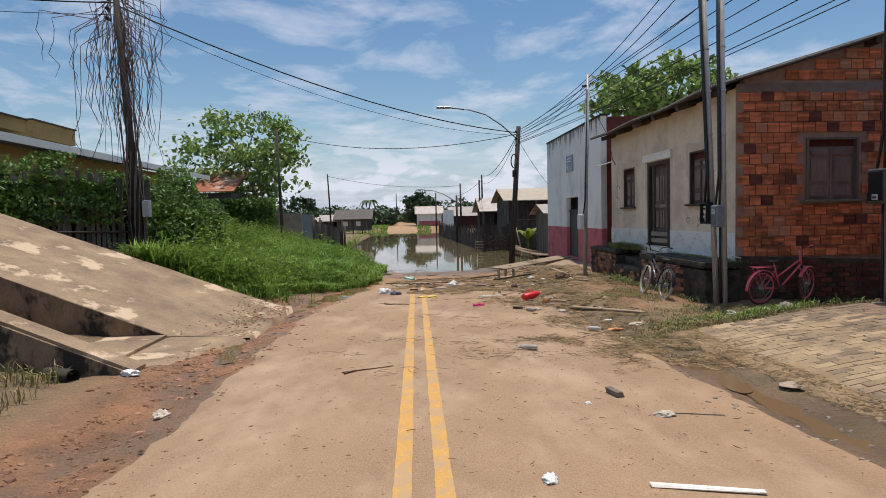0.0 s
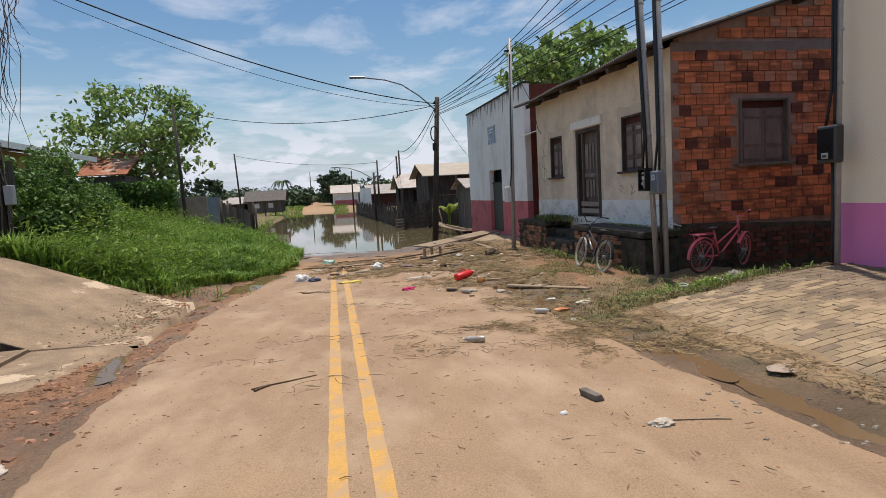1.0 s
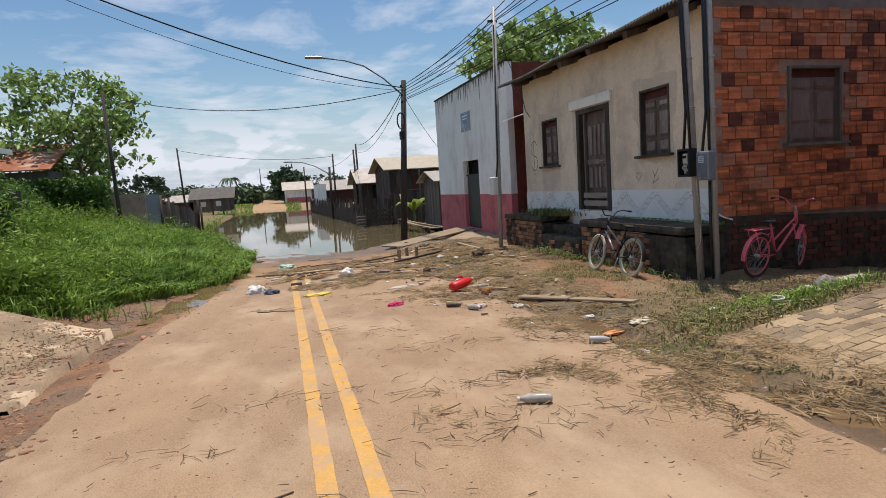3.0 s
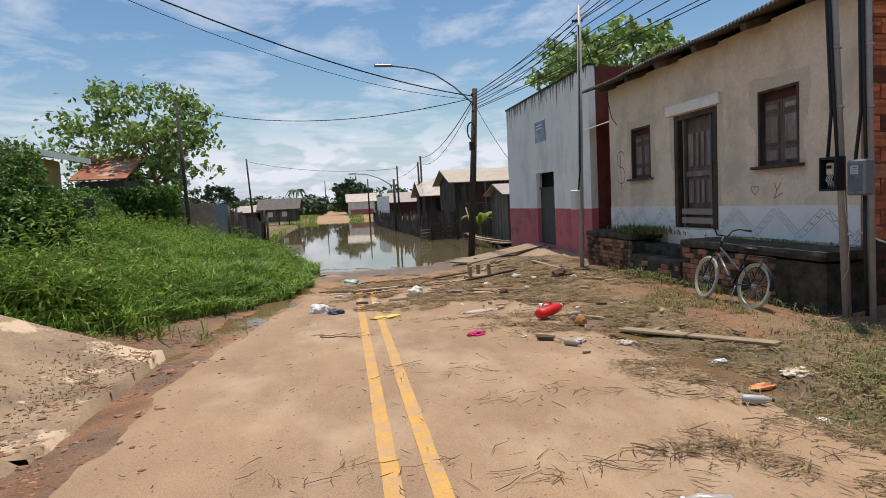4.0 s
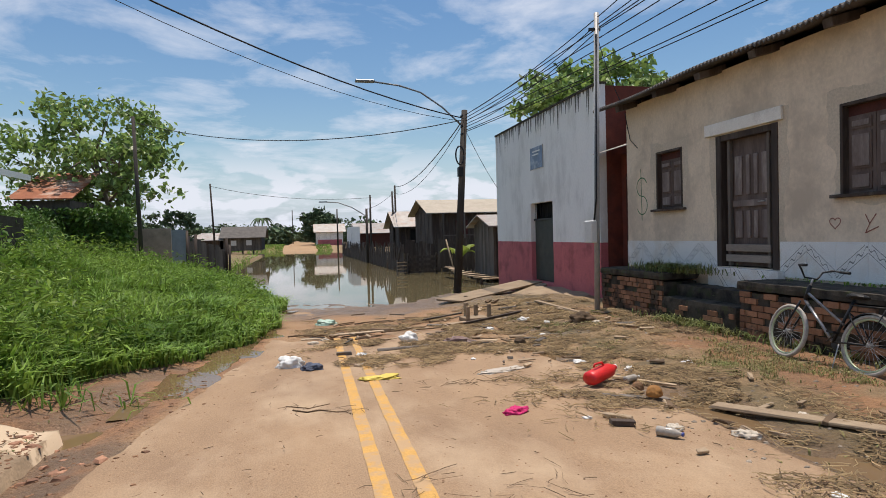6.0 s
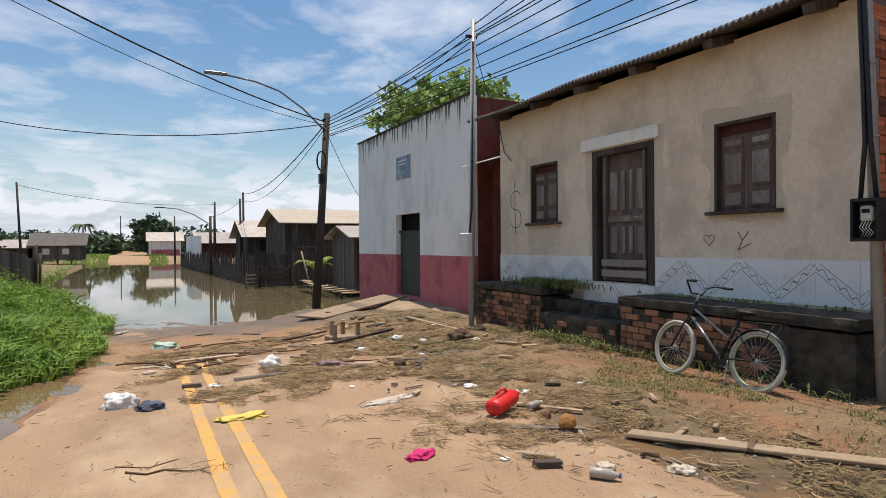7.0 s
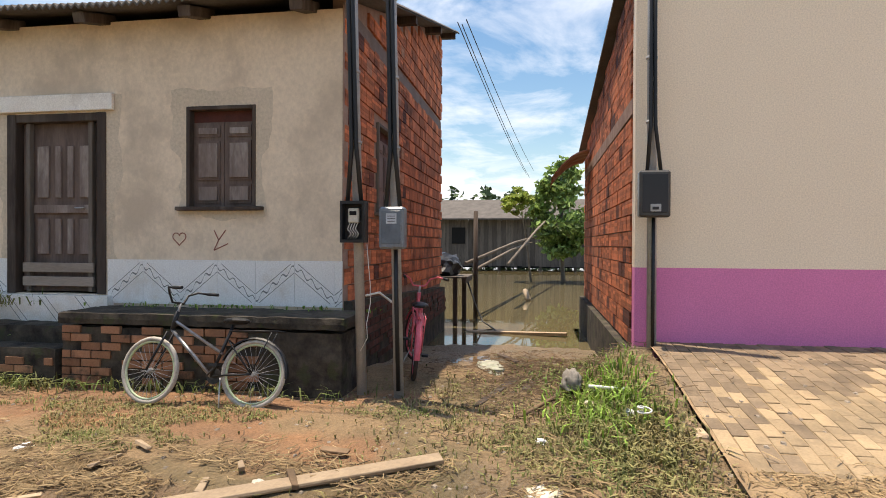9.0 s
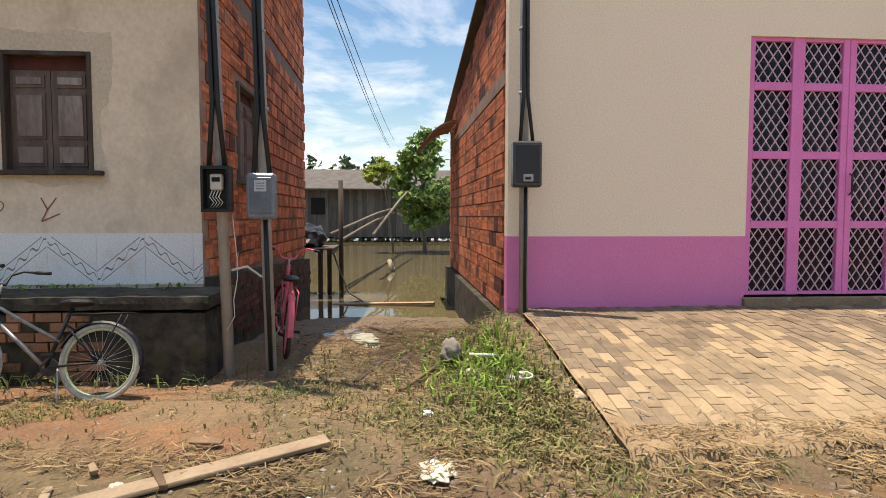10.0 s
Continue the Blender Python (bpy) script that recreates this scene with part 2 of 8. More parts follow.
l_.new(t_.outputs["Fac"], p_.inputs["Height"])
l_.new(p_.outputs[0], b_.inputs["Normal"])

M_PUDDLE = M_WATER.copy()
M_PUDDLE.name = "shallow_muddy_water"
M_PUDDLE.node_tree.nodes["Principled BSDF"].inputs["Base Color"].default_value = (0.17, 0.11, 0.058, 1)

# ground: earth tones chosen by the painted kind of soil, fine relief
M_GROUND = bpy.data.materials.new("bare_earth")
M_GROUND.use_nodes = True
n_, l_ = M_GROUND.node_tree.nodes, M_GROUND.node_tree.links
b_ = n_["Principled BSDF"]
g_ = n_.new("ShaderNodeNewGeometry")


def gnoise(s, d=6):
    t = n_.new("ShaderNodeTexNoise")
    t.inputs["Scale"].default_value, t.inputs["Detail"].default_value, t.inputs["Roughness"].default_value = s, d, 0.65
    l_.new(g_.outputs["Position"], t.inputs["Vector"])
    r = n_.new("ShaderNodeMapRange")
    r.inputs["From Min"].default_value, r.inputs["From Max"].default_value = 0.33, 0.67
    l_.new(t.outputs["Fac"], r.inputs["Value"])
    return r.outputs[0]


def gmix(f, ca, cb, kind="MIX"):
    x = n_.new("ShaderNodeMix")
    x.data_type, x.blend_type = "RGBA", kind
    for s, v in (("Factor", f), ("A", ca), ("B", cb)):
        if isinstance(v, float):
            x.inputs[s].default_value = v
        elif isinstance(v, tuple):
            x.inputs[s].default_value = (*v, 1)
        else:
            l_.new(v, x.inputs[s])
    return x.outputs["Result"]


at_ = n_.new("ShaderNodeAttribute")
at_.attribute_name = "soil"      # red: red clay, green: wet silt, blue: litter-covered earth
sp_ = n_.new("ShaderNodeSeparateColor")
l_.new(at_.outputs["Color"], sp_.inputs[0])
c_ = gmix(gnoise(1.3), (0.44, 0.285, 0.155), (0.34, 0.215, 0.115))
c_ = gmix(sp_.outputs[0], c_, gmix(gnoise(1.7), (0.40, 0.20, 0.095), (0.19, 0.105, 0.06)))
c_ = gmix(sp_.outputs[1], c_, gmix(gnoise(1.0), (0.25, 0.16, 0.09), (0.14, 0.092, 0.055)))
c_ = gmix(sp_.outputs[2], c_, gmix(gnoise(2.2), (0.24, 0.17, 0.088), (0.13, 0.10, 0.05)))
fn_ = gnoise(45, 5)
c_ = gmix(0.6, c_, gmix(fn_, (0.55, 0.55, 0.55), (1.3, 1.3, 1.3)), "MULTIPLY")
l_.new(c_, b_.inputs["Base Color"])
rr_ = n_.new("ShaderNodeMapRange")
rr_.inputs["To Min"].default_value, rr_.inputs["To Max"].default_value = 0.92, 0.42
l_.new(sp_.outputs[1], rr_.inputs["Value"])
l_.new(rr_.outputs[0], b_.inputs["Roughness"])
p_ = n_.new("ShaderNodeBump")
p_.inputs["Strength"].default_value, p_.inputs["Distance"].default_value = 0.9, 0.03
l_.new(gnoise(14, 8), p_.inputs["Height"])
l_.new(p_.outputs[0], b_.inputs["Normal"])


# ---- mesh helpers ----
def box(bm, x0, x1, y0, y1, z0, z1, m=None):
    vs = [bm.verts.new(Vector((x, y, z)) if m is None else m @ Vector((x, y, z)))
          for x in (x0, x1) for y in (y0, y1) for z in (z0, z1)]
    for f in ((0, 1, 3, 2), (4, 6, 7, 5), (0, 4, 5, 1), (2, 3, 7, 6), (0, 2, 6, 4), (1, 5, 7, 3)):
        bm.faces.new([vs[i] for i in f])
    return vs


def tube(bm, pts, radii, seg=8, caps=True):
    """A round tube along points; radii one number or one a point."""
    pts = [Vector(p) for p in pts]
    if isinstance(radii, (int, float)):
        radii = [radii] * len(pts)
    rings = []
    for i, p in enumerate(pts):
        d = (pts[min(i + 1, len(pts) - 1)] - pts[max(i - 1, 0)]).normalized()
        u = d.orthogonal().normalized() if i == 0 else (u - d * u.dot(d)).normalized()
        v = d.cross(u)
        rings.append([bm.verts.new(p + (u * math.cos(k * math.tau / seg) + v * math.sin(k * math.tau / seg)) * radii[i]) for k in range(seg)])
    for r0, r1 in zip(rings, rings[1:]):
        for k in range(seg):
            f = bm.faces.new((r0[k], r0[(k + 1) % seg], r1[(k + 1) % seg], r1[k]))
            f.smooth = True
    if caps:
        bm.faces.new(rings[0][::-1]), bm.faces.new(rings[-1])
    return rings


def lathe(bm, prof, m=None, seg=14):
    """Turn a profile of (radius, z) about z."""
    rings = []
    for r, z in prof:
        ring = []
        for k in range(seg):
            p = Vector((r * math.cos(k * math.tau / seg), r * math.sin(k * math.tau / seg), z))
            ring.append(bm.verts.new(m @ p if m else p))
        rings.append(ring)
    for r0, r1 in zip(rings, rings[1:]):
        for k in range(seg):
            bm.faces.new((r0[k], r0[(k + 1) % seg], r1[(k + 1) % seg], r1[k])).smooth = True
    bm.faces.new(rings[0][::-1]), bm.faces.new(rings[-1])


def finish(bm, name, material, bevel=0.0):
    if bevel:
        bmesh.ops.bevel(bm, geom=list(bm.edges), offset=bevel, segments=1, affect="EDGES", clamp_overlap=True)
    bmesh.ops.recalc_face_normals(bm, faces=bm.faces)
    me = bpy.data.meshes.new(name)
    bm.to_mesh(me)
    bm.free()
    me.materials.append(material)
    return me


def thing(name, label, category, at=(0, 0, 0), turn=0.0, kind="", group=""):
    """An Empty at the base of a thing."""
    ob = new(name)
    ob.empty_display_size = 0.2
    ob.matrix_basis = pose(*at, 0, 0, turn)
    return tagged(ob, label, category, group, kind)


def part(name, bm, material, parent, label="", bevel=0.0):
    ob = new(name, finish(bm, name, material, bevel))
    ob.parent = parent
    return tagged(ob, label) if label else ob


def solid(name, bm, material, label="", category="", kind="", group="", bevel=0.0):
    return tagged(new(name, finish(bm, name, material, bevel)), label, category, group, kind)


def boxpart(name, parent, material, *b, label="", bevel=0.0, m=None):
    bm = bmesh.new()
    box(bm, *b, m=m)
    return part(name, bm, material, parent, label, bevel)


def raw(name, verts, faces, material, label="", category="", kind="", parent=None, smooth=False):
    me = bpy.data.meshes.new(name)
    me.from_pydata([tuple(v) for v in verts] if not isinstance(verts, np.ndarray) else verts.tolist(), [], faces.tolist() if isinstance(faces, np.ndarray) else faces)
    me.materials.append(material)
    if smooth:
        me.polygons.foreach_set("use_smooth", [True] * len(me.polygons))
    ob = new(name, me)
    ob.parent = parent
    return tagged(ob, label, category, "", kind)


def fbm(x, y, s, seed=0.0):
    return noise.fractal(Vector((x * s + seed, y * s - seed, seed * 0.37)), 0.7, 2.1, 4)


def smooth(a, b, v):
    t = min(1.0, max(0.0, (v - a) / (b - a)))
    return t * t * (3 - 2 * t)


# ---- ground, road and water ----
WATER_Z = -0.42


def road_z(y):
    """The road falls evenly and dips under the water."""
    if y < 19:
        return 0.25 - 0.027 * y
    return -0.263 - 0.027 * (y - 19) - 0.0035 * max(0, y - 26) ** 1.5 if y < 60 else -1.9


def ground_z(x, y):
    z = road_z(y) - 0.02
    rough = 0.035 * fbm(x, y, 1.1, 3.0) + 0.012 * fbm(x, y, 5.0, 9.0)
    if x < -1.2:                                     # left bank
        k = smooth(-1.9, -2.6, x)
        bank = -0.05 + (smooth(-2.6, -8.0, x) * 1.25 + 0.10 * fbm(x, y, 0.5, 14.0) * smooth(-3.5, -5, x)) * smooth(48, 16, y) - 0.012 * max(0, y - 14)
        bank -= 0.09 * math.exp(-((x - (-2.45 + 1.0 * smooth(10.5, 18, y))) / 0.33) ** 2) * smooth(11.5, 13, y) * smooth(24, 21, y)
        if y < 13:
            bank = road_z(y) - 0.06 + smooth(-3.0, -9.0, x) * 0.5
        bank += -(0.035 + 0.065 * smooth(7.2, 6.2, y)) * math.exp(-((x + 2.35) / 0.45) ** 2)          # gully beside the road
        z = z * (1 - k) + bank * k
        if y > 33:
            w = smooth(33, 36, y) * smooth(-7.2, -5.0, x)
            z = z * (1 - w) + min(z, -0.9) * w
        z = z if y < 36 or x > -5 else max(z, -0.25 + 0.05 * min(6, -5 - x))
    if x > 2.6:                                      # right verge, higher than the road further down
        k = smooth(2.7, 4.6, x)
        verge = 0.06 - 0.008 * y - 0.05 * max(0, y - 21.5) - 0.02 * max(0, y - 24)
        if y < 8.6:
            verge = road_z(y) - 0.05
        z = z * (1 - k) + verge * k
        z -= 0.07 * math.exp(-((x - 3.2) / 0.32) ** 2) * smooth(13.5, 11.5, y)   # wet gutter
        if 3.6 < x < 7.1 and 7.9 < y < 9.3:               # earth heaped against the paver edge
            pz = 0.02 + 0.30 * smooth(3.45, 7.0, x) + 0.10 * smooth(3.4, 4.6, x) - 0.05
            k = smooth(9.25, 8.3, y) * smooth(3.5, 4.2, x)
            z = z * (1 - k) + pz * k if y > 8.1 else z
        if x > 7.0:
            z = min(z, max(-0.95, 0.02 - 0.105 * (x - 7.0))) + rough * 0.3
    if y > 88:                                       # far shore
        s = smooth(92 - 0.10 * x, 112 - 0.1 * x, y)
        z = -1.2 * (1 - s) + 0.35 * s + 0.0035 * max(0, y - 112)
        z = min(z, 3.0)
    if x < -9 and y > 30:
        z = max(z, -0.25 + 0.03 * min(20, -9 - x))
    onroad = smooth(-2.3, -1.9, x) * smooth(3.1, 2.8, x)
    return z + rough * (1 - onroad * smooth(22, 17, y)) * (1 if y < 60 else 0.3)


def axis_steps(lo, hi, fine_lo, fine_hi, step):
    out = list(np.arange(fine_lo, fine_hi + 1e-6, step))
    d = step
    v = fine_lo
    while v > lo:
        d *= 1.22
        v -= d
        out.append(v)
    d, v = step, fine_hi
    while v < hi:
        d *= 1.22
        v += d
        out.append(v)
    return sorted(out)


gx, gy = axis_steps(-900, 900, -8, 12, 0.12), axis_steps(-600, 1500, 2, 30, 0.12)
gv, soil = [], []
for yv in gy:
    for xv in gx:
        gv.append((xv, yv, ground_z(xv, yv)))
        near = abs(xv) < 30 and -20 < yv < 60
        nz = fbm(xv, yv, 0.9, 5.0) if near else 0.0
        red = smooth(-1.7, -2.1, xv) * smooth(-4.0, -2.8, xv) * smooth(14.5, 12, yv)
        le = -2.05 + 1.0 * smooth(10.5, 18, yv)
        red = max(red, 0.9 * smooth(le + 0.15, le - 0.15, xv) * smooth(le - 3.2, le - 2.0, xv) * smooth(11, 13, yv) * smooth(26, 22, yv))
        red = max(red, 0.55 * (0.55 + 0.45 * smooth(-0.1, 0.25, nz)) * smooth(16.2, 17.6, yv + 1.2 * nz) * smooth(24, 21, yv) * smooth(-3, -1, xv) * smooth(4.6, 3.2, xv + nz))
        red = max(red, 0.75 * smooth(4.2, 4.9, xv + nz * 0.7) * smooth(6.4, 5.8, xv) * smooth(11, 11.8, yv) * smooth(19.5, 18, yv))
        red = max(red, smooth(3.95, 4.5, xv + nz * 0.6) * smooth(6.4, 5.9, xv) * smooth(10.6, 11.4, yv + nz) * smooth(15.2, 14.0, yv + nz))
        wet = smooth(20.5, 22.5, yv - nz) * smooth(40, 30, yv)
        wet = max(wet, smooth(2.75, 2.95, xv) * smooth(3.75, 3.45, xv + nz * 0.25) * smooth(13.5, 12.0, yv), smooth(0.1, 0.3, fbm(xv, yv, 0.7, 2.0)) * smooth(2.5, 3.2, xv) * smooth(4.5, 3.8, xv) * smooth(19, 17, yv))
        wet = max(wet, 0.8 * smooth(-1.6, -1.9, xv) * smooth(-3.0, -2.5, xv) * smooth(0.0, 0.3, nz + 0.1), smooth(6.5, 7.9, xv + nz) * 0.9)
        lit = smooth(3.0, 3.8, xv + nz * 0.5) * smooth(30, 20, yv) * (0.55 + 0.45 * smooth(-0.2, 0.2, nz)) * (1 - red * 0.8)
        lit = max(lit, smooth(-3.0, -4.0, xv) * 0.8)
        if yv > 85:
            red, wet, lit = 0.0, 0.0, smooth(3, 8, abs(xv + 1.0 - 0.02 * (yv - 100)) ) * 0.9
        soil.append((red, wet, lit, 1.0))
nx = len(gx)
gf = [(j * nx + i, j * nx + i + 1, (j + 1) * nx + i + 1, (j + 1) * nx + i) for j in range(len(gy) - 1) for i in range(nx - 1)]
ground = raw("ground", gv, gf, M_GROUND, "bare earth with red clay, wet silt and dead litter", "ground", "structure", smooth=True)
sa = ground.data.color_attributes.new("soil", "FLOAT_COLOR", "POINT")
sa.data.foreach_set("color", np.array(soil, dtype=np.float32).ravel())

# water sheet
wv = [(-140, -30, WATER_Z), (160, -30, WATER_Z), (160, 125, WATER_Z), (-140, 125, WATER_Z)]
raw("water", wv, [(0, 1, 2, 3)], M_WATER, "still brown flood water over the street", "water", "structure")

# road slab with ragged silted edges
rv, rf = [], []
ys = np.arange(-14, 26.01, 0.1)
NR = 40
for yv in ys:
    le = -2.05 + 0.12 * fbm(0, yv, 0.9, 1.0) + 0.05 * fbm(0, yv, 5, 1.0) + 1.0 * smooth(10.5, 18, yv)
    re = 2.92 + 0.12 * fbm(5, yv, 0.8, 2.0) + 0.05 * fbm(5, yv, 5, 2.0) - 0.6 * smooth(13, 19, yv)
    end = smooth(17.2, 19.5, yv)
    for i in range(NR + 1):
        xv = le + (re - le) * i / NR
        crown = 0.035 * (1 - ((xv - 0.3) / 2.6) ** 2)
        edge = -0.06 if i in (0, NR) else 0.0
        sink = 0.06 * smooth(16.5, 18.2, yv + 1.2 * fbm(xv, yv, 0.6, 7.0))
        rv.append((xv, yv, road_z(yv) + crown * 0.6 + edge + 0.006 * fbm(xv, yv, 1.0, 4.0) - sink))
for j in range(len(ys) - 1):
    for i in range(NR):
        p = j * (NR + 1) + i
        rf.append((p, p + 1, p + NR + 2, p + NR + 1))
road = raw("road", rv, rf, M_ROAD, "paved street covered with dried river silt", "road", "structure", smooth=True)


def road_top(x, y):
    le, re = -2.05, 2.92
    return road_z(y) + 0.021 * (1 - ((x - 0.3) / 2.6) ** 2) + 0.006 * fbm(x, y, 1.0, 4.0) if -2 < x < 2.85 and y < 18 else ground_z(x, y)


for off in (-0.115, 0.125):
    v, f = [], []
    yl = np.arange(-13, 17.5, 0.1)
    for k, yv in enumerate(yl):
        c = off + 0.0125 * yv * (1.0 if off < 0 else 1.15)
        for s in (-1, 1):
            xv = c + s * (0.055 + 0.006 * fbm(s * 9 + off, yv, 4, 1.0))
            v.append((xv, yv, road_top(xv, yv) + 0.005))
        if k:
            f.append((2 * k - 2, 2 * k - 1, 2 * k + 1, 2 * k))
    raw("road_line", v, f, M_YLINE, "worn double yellow centre line, dusted with silt", "road marking", "structure")


# ---- foliage helpers ----
RNG = np.random.default_rng(7)


def leaf_arrays(c, size, droop=0.3, width=0.55):
    """Pointed four-cornered leaves, folded at the middle, at the points c."""
    n = len(c)
    s = size * RNG.uniform(0.6, 1.3, (n, 1))
    d = RNG.normal(size=(n, 3))
    d[:, 2] = d[:, 2] * 0.5 - droop
    d /= np.linalg.norm(d, axis=1, keepdims=True)
    u = RNG.normal(size=(n, 3)) + [0, 0, 1.2]
    u -= d * (u * d).sum(1, keepdims=True)
    u /= np.linalg.norm(u, axis=1, keepdims=True)
    r = np.cross(d, u)
    a = c - d * s * 0.5
    b = c + r * s * width * 0.5 + u * s * 0.10
    t = c + d * s * 0.5 - u * s * 0.06
    e = c - r * s * width * 0.5 + u * s * 0.10
    v = np.stack([a, b, t, e], 1).reshape(-1, 3)
    k = np.arange(n)[:, None] * 4
    return v, np.concatenate([k + [0, 1, 2], k + [0, 2, 3]], 0)


def leaves(name, c, size, material, parent=None, label="", category="", kind="", droop=0.3, width=0.55):
    v, f = leaf_arrays(np.asarray(c, dtype=float), size, droop, width)
    return raw(name, v, f, material, label, category, kind, parent)


def blades(name, xy, z, h, w, material, label, category, kind="stuff", lean=0.5):
    """Grass blades: narrow bent strips of two pieces rising from the points."""
    n = len(xy)
    p = np.column_stack([xy, z])
    a = RNG.uniform(0, math.tau, n)
    d = np.column_stack([np.cos(a), np.sin(a), np.zeros(n)])
    r = np.column_stack([-np.sin(a), np.cos(a), np.zeros(n)]) * (w * RNG.uniform(0.6, 1.4, n))[:, None]
    hh = (h * RNG.uniform(0.45, 1.2, n))[:, None]
    le = RNG.uniform(0.1, lean, n)[:, None]
    m = p + d * hh * le * 0.35 + [0, 0, 1] * hh * 0.6
    t = p + d * hh * le * 1.3 + [0, 0, 1] * hh * (1.0 - 0.35 * le)
    v = np.stack([p - r * 0.6, p + r * 0.6, m + r, m - r, t], 1).reshape(-1, 3)
    k = np.arange(n)[:, None] * 5
    f = (k + [0, 1, 2]).tolist() + (k + [0, 2, 3]).tolist() + (k + [3, 2, 4]).tolist()
    return raw(name, v, f, material, label, category, kind)


def tree(name, label, base, height, crown_c, crown_r, n_clump, n_leaf, size, leafmat, trunk_r=0.2, seed=1, droop=0.5, limbs=9):
    rg = np.random.default_rng(seed)
    ob = thing(name, label, "tree", base)
    cc, cr = np.array(crown_c) - base, np.array(crown_r)
    bm = bmesh.new()
    top = Vector(cc) + Vector((0, 0, cr[2] * 0.3))
    pts = [Vector((0, 0, -0.3)), Vector((0.1, 0.05, top.z * 0.35)) + Vector((top.x, top.y, 0)) * 0.25, Vector((top.x * 0.7, top.y * 0.7, top.z * 0.7)), top]
    tube(bm, pts, [trunk_r, trunk_r * 0.8, trunk_r * 0.5, trunk_r * 0.2], 8)
    part("trunk", bm, M_BARK, ob)
    cl, out = [], []
    for k in range(n_clump):
        d = rg.normal(size=3)
        d /= np.linalg.norm(d)
        rad = rg.uniform(0.3, 1.0) ** 0.55
        c = cc + d * cr * rad
        if c[2] < cc[2] - cr[2] * 0.75:
            continue
        cl.append(c)
        sp = cr.mean() * rg.uniform(0.07, 0.15)
        out.append(c + rg.normal(size=(int(n_leaf * rg.uniform(0.5, 1.4)), 3)) * sp * [1, 1, 0.55])
    for k in range(min(limbs, len(cl))):
        bm = bmesh.new()
        e = Vector(cl[k * len(cl) // limbs])
        s = pts[1].lerp(pts[3], rg.uniform(0.2, 0.9))
        mid = s.lerp(e, 0.5) + Vector((0, 0, -0.06 * (e - s).length))
        tube(bm, [s, mid, e], [trunk_r * 0.35, trunk_r * 0.22, trunk_r * 0.08], 6)
        part("limb", bm, M_BARK, ob)
    leaves("crown", np.concatenate(out), size, leafmat, ob, droop=droop, width=0.6)
    return ob


# ---- tan house with a brick side ----
def wall_along_y(bm, x0, x1, y0, y1, z0, z1, holes):
    """A wall that runs along y, with openings (y0, y1, z0, z1)."""
    cuts = sorted({y0, y1, *[v for h in holes for v in h[:2]]})
    for a, b in zip(cuts, cuts[1:]):
        hs = sorted((h[2], h[3]) for h in holes if h[0] <= a and h[1] >= b)
        z = z0
        for h0, h1 in hs:
            if h0 > z:
                box(bm, x0, x1, a, b, z, h0)
            z = h1
        if z < z1:
            box(bm, x0, x1, a, b, z, z1)
    bmesh.ops.remove_doubles(bm, verts=bm.verts, dist=0.0005)


HX, HY0, HY1, HBACK = 6.5, 11.5, 18.72, 13.3


def roof_z(x):
    return 4.30 + 0.29 * (x - 6.5)


WIN2, WIN1, DOOR = (12.56, 13.43, 1.93, 3.11), (16.78, 17.62, 1.93, 3.06), (14.48, 15.84, 0.88, 3.08)
house = thing("house", "single-storey house, tan rendered front, raw brick side, low sheet roof", "house", (0, 0, 0))
bm = bmesh.new()
wall_along_y(bm, HX, HX + 0.18, HY0 + 0.02, HY1, -0.3, 4.16, [WIN2, WIN1, DOOR])
part("front_wall", bm, M_TAN, house, "stained tan cement render with chalk scrawls")
# side wall core with its window opening
BW = (7.95, 9.03, 1.93, 3.17)
for xa, xb, za, zb in ((HX + 0.18, BW[0], -0.6, None), (BW[0], BW[1], -0.6, BW[2]), (BW[0], BW[1], BW[3], None), (BW[1], HBACK, -0.9, None)):
    bm = bmesh.new()
    vs = box(bm, xa, xb, HY0 + 0.03, HY0 + 0.2, za, zb if zb else 1)
    if zb is None:
        for v in vs:
            if v.co.z == 1:
                v.co.z = roof_z(v.co.x) - 0.02
    part("side_wall", bm, M_MORTAR, house, "mortar bed behind the clay bricks")
boxpart("corner_pier", house, M_MORTAR, HX + 0.001, HX + 0.179, HY0 + 0.005, HY0 + 0.019, -0.3, 4.2)
boxpart("back_wall", house, M_MORTAR, HBACK, HBACK + 0.15, HY0 + 0.03, HY1, -0.9, roof_z(HBACK) - 0.05)
bm = bmesh.new()
vs = box(bm, HX + 0.18, HBACK, HY1 - 0.15, HY1, -0.6, 1)
for v in vs:
    if v.co.z == 1:
        v.co.z = roof_z(v.co.x) - 0.02
part("far_side_wall", bm, M_MORTAR, house)
boxpart("ceiling_slab", house, M_WOODDARK, HX + 0.2, HBACK - 0.02, HY0 + 0.22, HY1 - 0.2, 3.9, 3.94)
# concrete ring beam and foundation ledge on the brick side
boxpart("ring_beam", house, mat("grey_beam", (0.24, 0.19, 0.165), (0.17, 0.125, 0.105), 3, 40, 0.95, 0.4), HX + 0.02, HBACK, HY0 - 0.004, HY0 + 0.03, 4.06, 4.24, label="grey concrete ring beam")
bm = bmesh.new()
vs = box(bm, HX + 0.02, HBACK + 0.05, HY0 - 0.10, HY0 + 0.03, -0.9, 0.85)
for v_ in vs:
    if v_.co.z > 0:
        v_.co.z -= 0.045 * (v_.co.x - HX)
part("footing", bm, M_CONC_DARK, house, "damp mossy footing")
